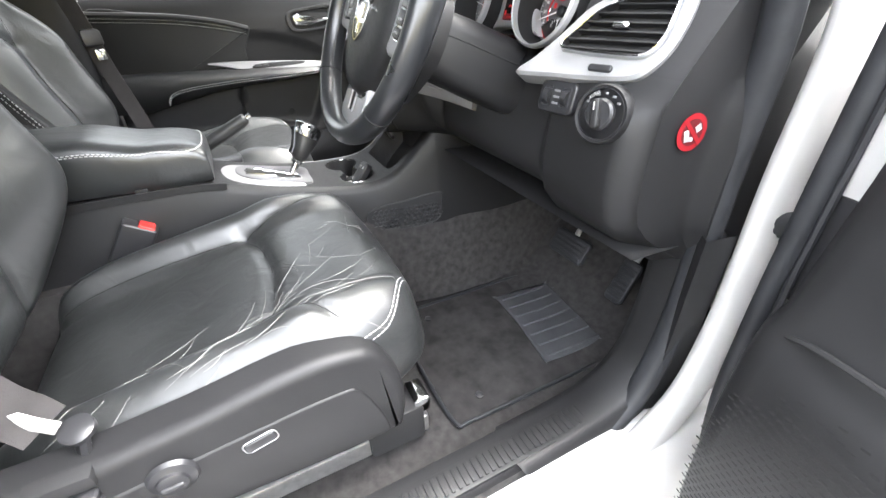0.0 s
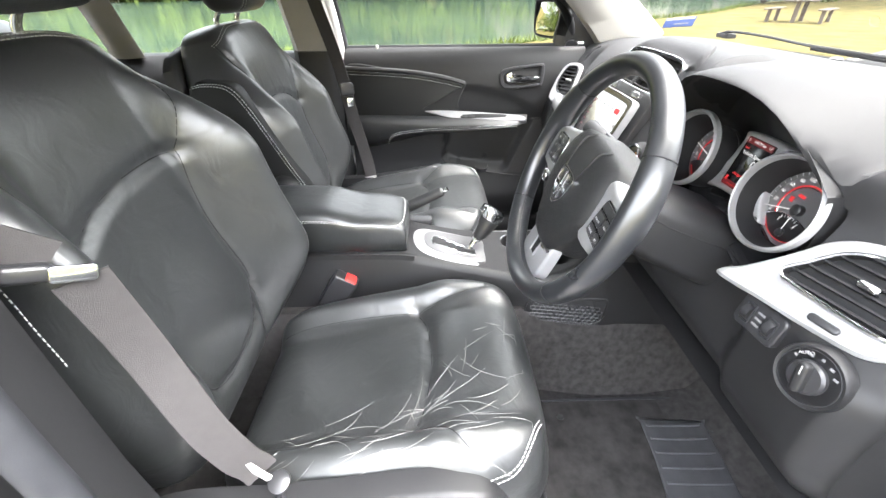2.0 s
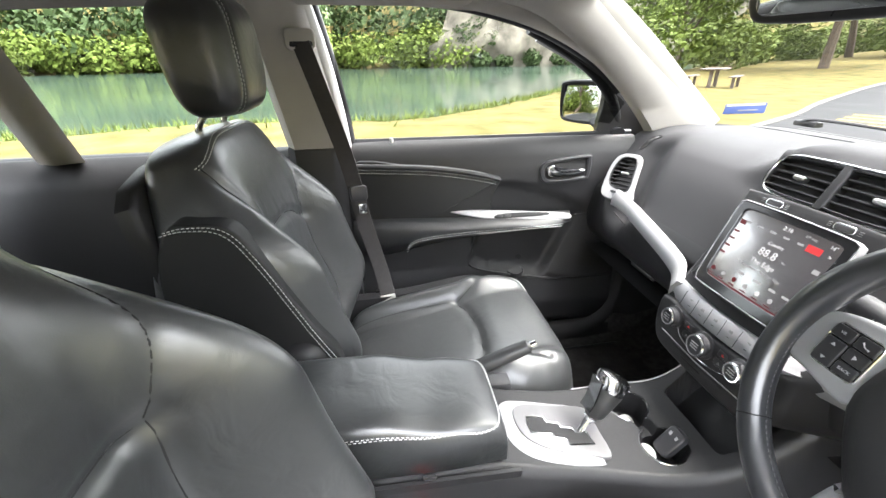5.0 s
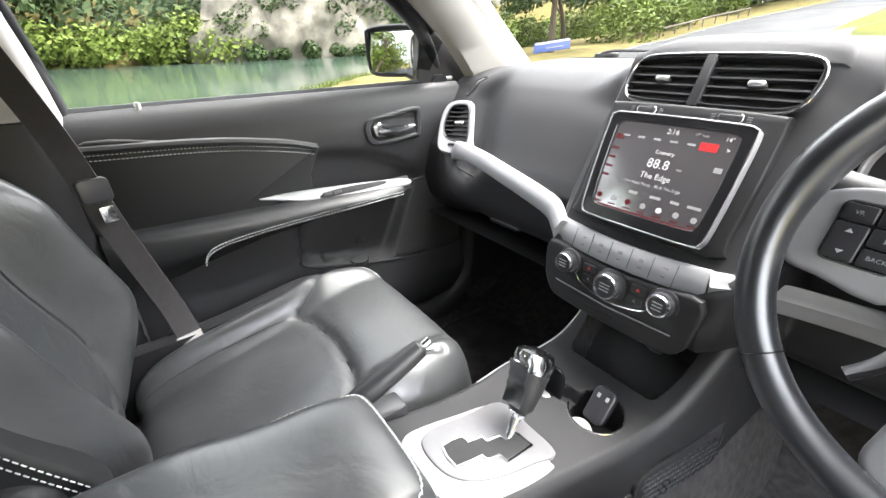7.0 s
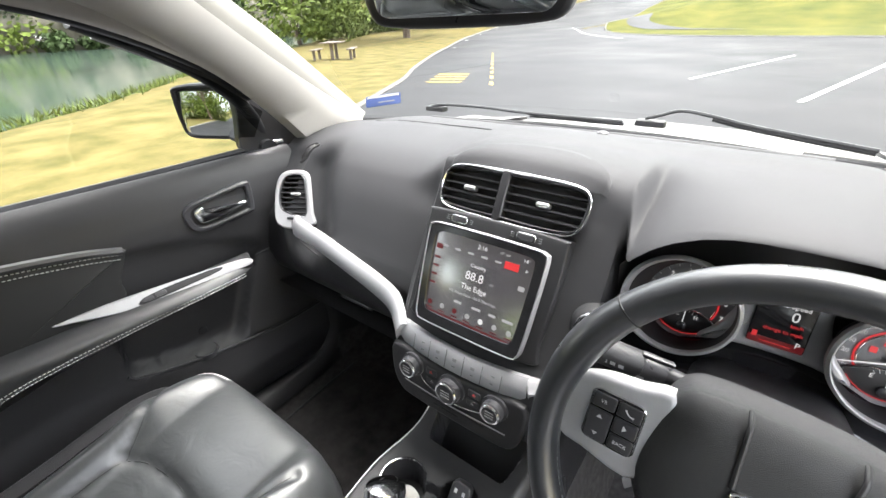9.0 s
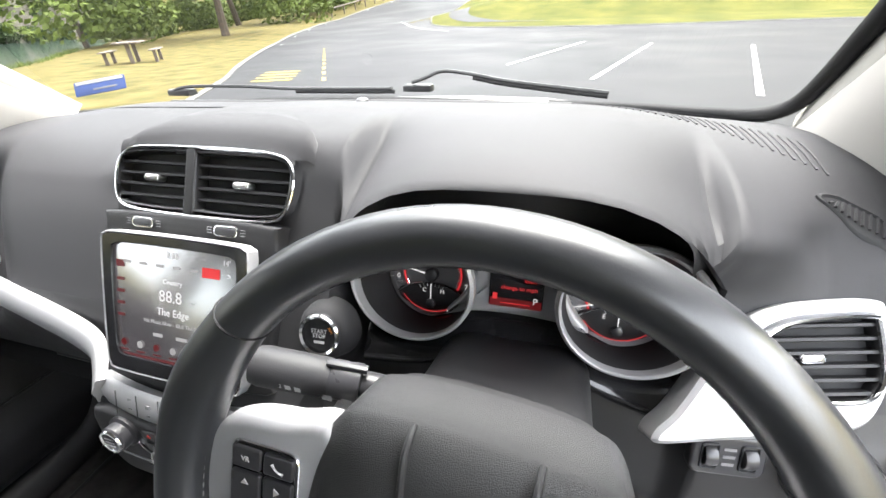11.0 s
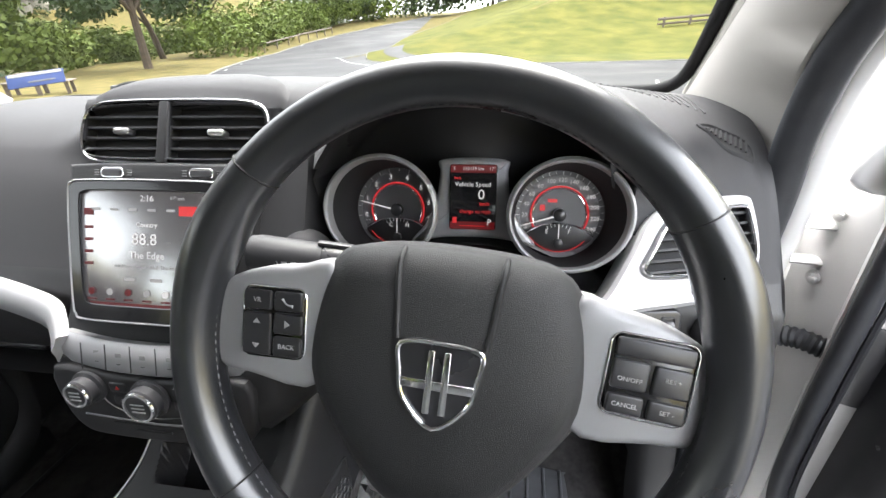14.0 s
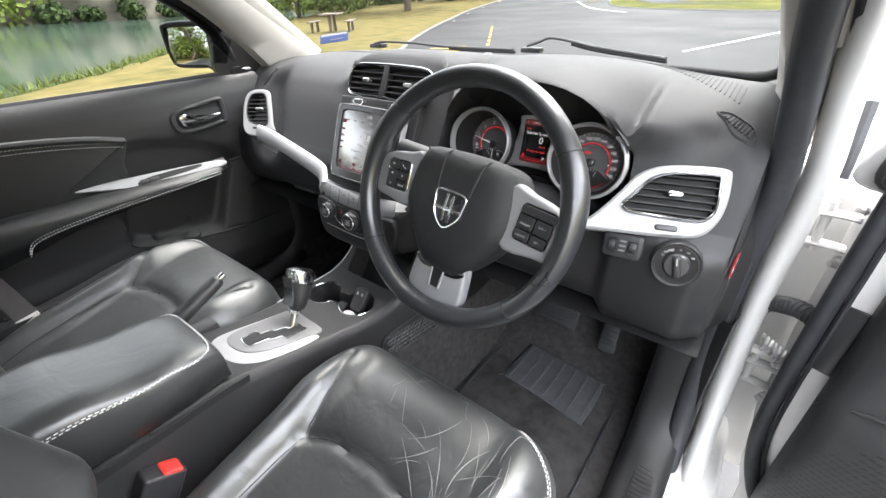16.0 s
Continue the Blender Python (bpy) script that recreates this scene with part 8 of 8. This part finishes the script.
def ground_z(x, y):
    z = 0.0
    d = bank(y) - x
    if d > 0:
        z -= min(3.5, 0.28 * d + 0.03 * d * d)
    r = math.hypot(x, y)
    climb = lerp_table([(22, 0.0), (32, 0.3), (46, 0.8), (61, 2.4), (76, 3.8), (97, 6.5), (140, 10.0), (460, 24.0)], y)
    z += climb * max(0.0, min(1.0, (x + 60) / 25))
    d = min(y - 33, x + 13.5)
    if d > 0:
        z += min(22.0, 0.13 * d + 0.0045 * d * d)
    # rise on the right, added to hold back low sky light from there
    if x > 42:
        z += min(26.0, 0.5 * (x - 42))
    if x < -150:
        z += min(45.0, 0.8 * (-150 - x))
    if y < -60:
        z += 0.05 * (-60 - y)
    return z


def axis_steps(a, b, fine, coarse, mid0, mid1):
    out, v = [], a
    while v < b:
        out.append(v)
        v += fine if mid0 <= v < mid1 else coarse
    return out + [b]


gx = axis_steps(-420, 420, 1.5, 15, -45, 45)
gy = axis_steps(-300, 460, 1.5, 15, -20, 90)
setting("ground", grid([[(x, y, ground_z(x, y) + (0.03 * noise.noise((x * 0.7, y * 0.7, 0)))) for x in gx] for y in gy]), GRASS, "dry yellow-green mown grass ground", "ground")
setting("river", grid([[(x, y, -1.55) for x in axis_steps(-165, -9, 3, 8, -60, -9)] for y in axis_steps(-300, 200, 4, 20, -40, 60)]), WATER, "wide green river with calm reflections", "river")


le = spline([Vector((*q, 0)) for q in [(-3.6, -30), (-3.7, -8), (-4.6, 2), (-7.4, 8.2), (-10.3, 12.6), (-15.5, 21.4), (-20.4, 32), (-24.6, 45.7), (-25.2, 61), (-24, 78), (-16, 100)]], 6)
ri = spline([Vector((*q, 0)) for q in [(40, -30), (40, -8), (36, 16), (24, 23.5), (11.5, 26), (4, 26.2), (-1.5, 27.2), (-6.5, 29), (-9.6, 32), (-11.2, 37), (-12.2, 48), (-12.4, 63), (-7, 96)]], 6)
rows = []
for a, b in zip(le, ri):
    rows.append([(a.x + (b.x - a.x) * k / 14, a.y + (b.y - a.y) * k / 14, ground_z(a.x + (b.x - a.x) * k / 14, a.y + (b.y - a.y) * k / 14) + 0.05) for k in range(15)])
setting("road", grid(rows), ASPHALT, "damp grey asphalt car park and road", "road")
kpts = [Vector((p.x, p.y, ground_z(p.x, p.y) + 0.09)) for p in le]
setting("kerb_river", band(kpts, 0.065, 0.12, (1, 0.3, 0)), KERB, "low concrete kerb along the grass", "kerb")
kpts = [Vector((p.x, p.y, ground_z(p.x, p.y) + 0.09)) for p in ri]
hill = []
for p in ri[12:]:
    hill.append([(p.x + 60 * (k / 30) ** 1.5 + 0.05, p.y + 40 * (k / 30) ** 1.5 * (1 - smooth(32, 46, p.y)), 0) for k in range(31)])
setting("hill_grass", grid([[(x, y, ground_z(x, y) + 0.085) for x, y, _ in r] for r in hill]), GRASS_HI, "bright yellow-green mown grass on the hill", "grass")
lane = spline([Vector((*q, 0)) for q in [(-11.6, 46), (-10.2, 41.5), (-9.2, 38), (-8.8, 35.6), (-7.6, 34), (-5.4, 32.8), (-2, 31.6)]], 6)
rows = []
for i, p in enumerate(lane):
    t = (lane[min(i + 1, len(lane) - 1)] - lane[max(i - 1, 0)]).normalized()
    w = 0.75 * (1 - 0.8 * smooth(0.6, 1.0, i / len(lane)))
    rows.append([(p.x + k * w * t.y, p.y - k * w * t.x, ground_z(p.x + k * w * t.y, p.y - k * w * t.x) + 0.115) for k in (-1, -0.33, 0.33, 1)])
setting("side_lane", grid(rows), ASPHALT, "narrow asphalt lane round the foot of the hill", "lane")
setting("kerb_hill", band(kpts, 0.065, 0.12, (1, 0.3, 0)), KERB, "low concrete kerb round the hill", "kerb")


def paint(name, a, b, w, material, label):
    a, b = Vector((*a, 0)), Vector((*b, 0))
    t = (b - a).normalized()
    s = Vector((-t.y, t.x, 0)) * w / 2
    n_ = max(2, int((b - a).length / 1.5))
    rows = []
    for i in range(n_ + 1):
        p = a + (b - a) * i / n_
        rows.append([Vector((q.x, q.y, ground_z(q.x, q.y) + 0.056)) for q in (p + s, p - s)])
    return setting(name, grid(rows), material, label, "road marking")


for i, (a, b) in enumerate((((0.7, 9.2), (2.7, 17.0)), ((-1.3, 11.6), (0.55, 18.4)), ((3.0, 7.6), (5.2, 15.5)), ((5.4, 6.2), (7.8, 14.0)), ((7.9, 5.0), (10.4, 12.6)))):
    paint("bay_line_%d" % (i + 1), a, b, 0.10, PAINT_W, "white painted parking bay line")
for i in range(9):
    x, y = -5.1 - 0.62 * i, 9.1 + 1.05 * i
    paint("yellow_dash_%d" % (i + 1), (x, y), (x - 0.3, y + 0.5), 0.09, PAINT_Y, "yellow painted dash")
for i in range(4):
    paint("yellow_word_%d" % (i + 1), (-7.0 - 0.25 * i, 9.0 + 0.5 * i), (-6.1 - 0.25 * i, 9.3 + 0.5 * i), 0.17, PAINT_Y, "worn yellow road lettering")
for i in range(8):
    t = le[30 + 3 * i]
    paint("white_dash_%d" % (i + 1), (t.x + 0.5, t.y), (t.x + 0.2, t.y + 0.7), 0.12, PAINT_W, "white dash beside the kerb")

nose = [(-14.2, 37.2), (-12.6, 33.8), (-10.6, 30.6), (-9.0, 28.6), (-7.2, 26.9)]
for i, (a, b) in enumerate(zip(nose[:-1], nose[1:])):
    paint("nose_line_%d" % (i + 1), a, b, 0.12, PAINT_W, "white curved line at the junction")

# picnic tables
def picnic(c, turn):
    t = thing("picnic_table", (*c, ground_z(*c)), "weathered timber picnic table with two benches", "picnic table", "picnic tables")
    m = Matrix.Translation((*c, ground_z(*c))) @ pose(0, 0, 0, 0, 0, turn)
    for k in (-0.3, 0.0, 0.3):
        part("plank", box((k, 0, 0.74), (0.27, 1.9, 0.045), 0.008, m), TIMBER, t)
    for s in (-1, 1):
        part("bench", box((s * 0.85, 0, 0.45), (0.28, 1.9, 0.045), 0.008, m), TIMBER, t)
        for e in (-0.6, 0.6):
            part("bench_leg", box((s * 0.85, e, 0.2), (0.12, 0.10, 0.46), 0.008, m), TIMBER, t)
            if s > 0:
                part("leg", box((0.0, e, 0.34), (0.14, 0.12, 0.76), 0.008, m), TIMBER, t)
    return t


picnic((-17.0, 14.4), 40)
rail = thing("timber_barrier", (16, 44, ground_z(16, 44)), "low weathered timber barrier on the hill side", "barrier")
for i in range(7):
    x, y = 13 + 2.2 * i, 41.5 + 0.5 * i
    part("post", box((x, y, ground_z(x, y) + 0.35), (0.16, 0.16, 0.9), 0.01), TIMBER, rail)
part("beam", tube([Vector((12.5 + 2.3 * i, 41.4 + 0.52 * i, ground_z(12.5 + 2.3 * i, 41.4 + 0.52 * i) + 0.65)) for i in range(7)], 0.11, 6), TIMBER, rail)
part("beam", tube([Vector((12.5 + 2.3 * i, 41.4 + 0.52 * i, ground_z(12.5 + 2.3 * i, 41.4 + 0.52 * i) + 0.3)) for i in range(7)], 0.09, 6), TIMBER, rail)


fence = thing("timber_handrail", (-27.5, 52, ground_z(-27.5, 52)), "low weathered timber handrail beside the road", "handrail")
for i in range(8):
    part("post", box((-26.8 - 0.1 * i, 48 + 3.2 * i, ground_z(-27, 48 + 3.2 * i) + 0.4), (0.14, 0.14, 1.0), 0.01), TIMBER, fence)
part("beam", tube([Vector((-26.8 - 0.1 * i, 48 + 3.2 * i, ground_z(-27, 48 + 3.2 * i) + 0.9)) for i in range(8)], 0.09, 6), TIMBER, fence)

# foliage
rng = np.random.default_rng(7)


def leaf_cloud(blobs, n, size):
    """Many small leaves scattered through the shells of a few blobs (x, y, z, radius)."""
    vs, fs = [], []
    w = np.array([b[3] ** 2 for b in blobs])
    pick = rng.choice(len(blobs), n, p=w / w.sum())
    d = rng.normal(size=(n, 3))
    d /= np.linalg.norm(d, axis=1)[:, None]
    r = 0.72 + 0.36 * rng.random(n)
    for i in range(n):
        b = blobs[pick[i]]
        c = Vector((b[0] + d[i, 0] * b[3] * r[i], b[1] + d[i, 1] * b[3] * r[i], b[2] + d[i, 2] * b[3] * 0.85 * r[i]))
        q = Vector(d[i]) * 0.6 + Vector(rng.normal(size=3)) * 0.6 + Vector((0, 0, 0.5))
        q.normalize()
        u = q.orthogonal().normalized()
        v = q.cross(u)
        s = size * (0.6 + 0.8 * rng.random())
        k = len(vs)
        vs += [c - u * s, c - v * s * 0.55, c + u * s, c + v * s * 0.55]
        fs.append([k, k + 1, k + 2, k + 3])
    return vs, fs


def tree(x, y, h, spread, n, size, material, label):
    z0 = ground_z(x, y)
    t = thing("tree", (x, y, z0), label, "tree")
    lean = rng.normal(size=2) * 0.06 * h
    tr = spline([(x, y, z0 - 0.2), (x + lean[0] * 0.3, y + lean[1] * 0.3, z0 + h * 0.25), (x + lean[0], y + lean[1], z0 + h * 0.6), (x + lean[0], y + lean[1], z0 + h * 0.9)], 4)
    part("trunk", tube(tr, [h * 0.03 * (1 - 0.8 * i / len(tr)) for i in range(len(tr))], 8), BARK, t)
    blobs = []
    for k in range(9):
        a = 2 * math.pi * k / 9 + rng.random()
        e = spread * (0.45 + 0.45 * rng.random())
        top = Vector((x + e * math.cos(a), y + e * math.sin(a), z0 + h * (0.45 + 0.45 * rng.random())))
        st = tr[int(len(tr) * (0.35 + 0.3 * rng.random()))]
        part("limb", tube(spline([st, (st + top) / 2 + Vector((0, 0, 0.05 * h)), top], 3), [h * 0.012, h * 0.011, h * 0.010, h * 0.008, h * 0.006, h * 0.005, h * 0.003], 5), BARK, t)
        blobs.append((top.x, top.y, top.z, spread * (0.28 + 0.2 * rng.random())))
    blobs.append((x + lean[0], y + lean[1], z0 + h * 0.85, spread * 0.45))
    part("crown", leaf_cloud(blobs, n, size), material, t)
    return t


tree(-26.5, 30.5, 11, 6.0, 9000, 0.17, LEAVES_DK, "broad dark green tree beside the road")
tree(-37, 27, 8, 5.0, 5500, 0.17, LEAVES, "light green tree on the river bank")
tree(-38, 46, 12, 7.0, 7000, 0.22, LEAVES_DK, "tall dark green tree near the bend")
tree(-4, 112, 14, 8, 4500, 0.35, LEAVES_DK, "tall dark green tree on the hill")
tree(-36, 84, 15, 8, 4500, 0.35, LEAVES, "tall green tree behind the bend")
tree(6, 92, 15, 9, 4500, 0.35, LEAVES_DK, "broad dark tree on the hilltop")
for tx, ty, th in ((-4.4, -13.5, 8.5), (-9.4, -25, 9), (-8.2, -34, 9), (-9.2, -46, 10)):
    tree(tx, ty, th, 0.55 * th, 3500, 0.2, LEAVES, "leafy green tree on the bank behind the car")
tree(-48, 70, 16, 9, 4500, 0.38, LEAVES_DK, "tall dark tree above the river")


def bushes(name, spots, n, size, material, label):
    blobs = []
    for x, y, r in spots:
        z = max(ground_z(x, y), -1.55)
        for k in range(4):
            blobs.append((x + rng.normal() * r * 0.5, y + rng.normal() * r * 0.5, z + r * (0.35 + 0.5 * rng.random()), r * (0.45 + 0.35 * rng.random())))
    return tagged(part(name, leaf_cloud(blobs, n, size), material), label, "bushes", "", "stuff")


bushes("far_bank_bushes", [(-147 + rng.normal() * 2, -170 + 7 * i, 6 + 3 * rng.random()) for i in range(30)], 26000, 0.75, LEAVES, "dense light green bushes on the far river bank")
bushes("cliff_side_woods", [(-146 + rng.normal() * 3, 8 + 2.2 * i, 5 + 6 * rng.random() * (i < 9)) for i in range(14)], 9000, 0.6, LEAVES, "green woods beside the cliff")
bushes("far_bank_woods", [(-162 + rng.normal() * 4, -190 + 9 * i, 11 + 5 * rng.random()) for i in range(36)], 26000, 1.0, LEAVES_DK, "dark woods behind the far bank")
bushes("hedge_behind", [(-8.5 + 0.75 * i, -16.5 - 0.6 * (i % 3), 2.6 + rng.random()) for i in range(9)], 9000, 0.16, LEAVES, "thick light green hedge beside the car park")
bushes("bend_bushes", [(-62 + 2.5 * i + rng.normal(), 66 + 2.6 * i + rng.normal() * 2, 4 + 2 * rng.random()) for i in range(16)], 14000, 0.34, LEAVES, "thick green shrubs behind the road bend")
bushes("road_bank_bushes", [(-31 - 0.3 * i + rng.normal(), 44 + 3.6 * i, 2.2 + 2.4 * rng.random()) for i in range(14)], 16000, 0.22, LEAVES, "thick green shrubs on the bank above the road")
bushes("hill_bushes", [(-22 + 6 * i, 104 + 4 * math.sin(i), 6 + 3 * rng.random()) for i in range(18)], 16000, 0.5, LEAVES_DK, "dark shrubs along the hilltop")
bushes("bank_bushes", [(-33 - 1.6 * i, 24 + 3.4 * i, 2.0 + rng.random()) for i in range(9)], 9000, 0.22, LEAVES, "light green bushes along the near bank")
# cliff across the river
crow = []
for i in range(96):
    y = 16 + 2.3 * i
    tall = 0.15 + 0.85 * smooth(16, 42, y + 9 * noise.noise((y * 0.11, 3.0, 1.0)))
    crow.append([])
    for k in range(26):
        z = -2 + 1.7 * k * tall * (1 + 0.12 * noise.noise((y * 0.09, 1.0, 7.0)))
        ledge = 1.6 * (math.floor(z / 5.0 + 0.8 * noise.noise((y * 0.04, 0.0, 9.0)))) * 0.5
        crow[-1].append((-138 - 0.35 * (y - 60) * (y > 60) + 5 * noise.noise((y * 0.05, z * 0.08, 2)) + 3.4 * noise.noise((y * 0.16, z * 0.10, 5)) + 1.3 * noise.noise((y * 0.5, z * 0.4, 8)) - 0.1 * z - ledge, y, z))
tagged(setting("cliff", grid(crow), CLIFF, "tall pale weathered rock cliff across the river", "cliff", 180))
bushes("cliff_bushes", [(-134 - 0.35 * (y - 60) * (y > 60) - 0.25 * z, y, 0.1 + 2.0 + 2.0 * rng.random()) for y, z in [(30 + 9 * k, 0) for k in range(20)]], 12000, 0.55, LEAVES_DK, "dark shrubs at the cliff foot")
blobs = []
for k in range(110):
    y, z = 24 + 200 * rng.random(), 6 + 34 * rng.random()
    blobs.append((-136 - 0.35 * (y - 60) * (y > 60) - 0.25 * z, y, z, 1.5 + 2.2 * rng.random()))
tagged(part("cliff_plants", leaf_cloud(blobs, 16000, 0.5), LEAVES_DK), "dark shrubs clinging to the cliff", "bushes", "", "stuff")
blobs = [(-142 - 0.35 * (y - 60) * (y > 60) - 12, y, 42, 7) for y in range(34, 240, 8)]
tagged(part("cliff_top_woods", leaf_cloud(blobs, 12000, 0.8), LEAVES_DK), "dark woods along the cliff top", "bushes", "", "stuff")
# longer grass at the water's edge
gv, gf = [], []
for i in range(9000):
    y = -16 + 40 * rng.random()
    x = bank(y) - 0.3 + rng.normal() * 0.6 - 1.6 * rng.random()
    z = ground_z(x, y)
    h = 0.10 + 0.16 * rng.random()
    a = 6.28 * rng.random()
    dxx, dyy = 0.02 * math.cos(a), 0.02 * math.sin(a)
    k = len(gv)
    gv += [(x - dxx, y - dyy, z), (x + dxx, y + dyy, z), (x + rng.normal() * 0.08, y + rng.normal() * 0.08, z + h)]
    gf.append([k, k + 1, k + 2])
tagged(part("bank_grass", (gv, gf), BLADES), "long green grass along the water's edge", "grass", "", "stuff")
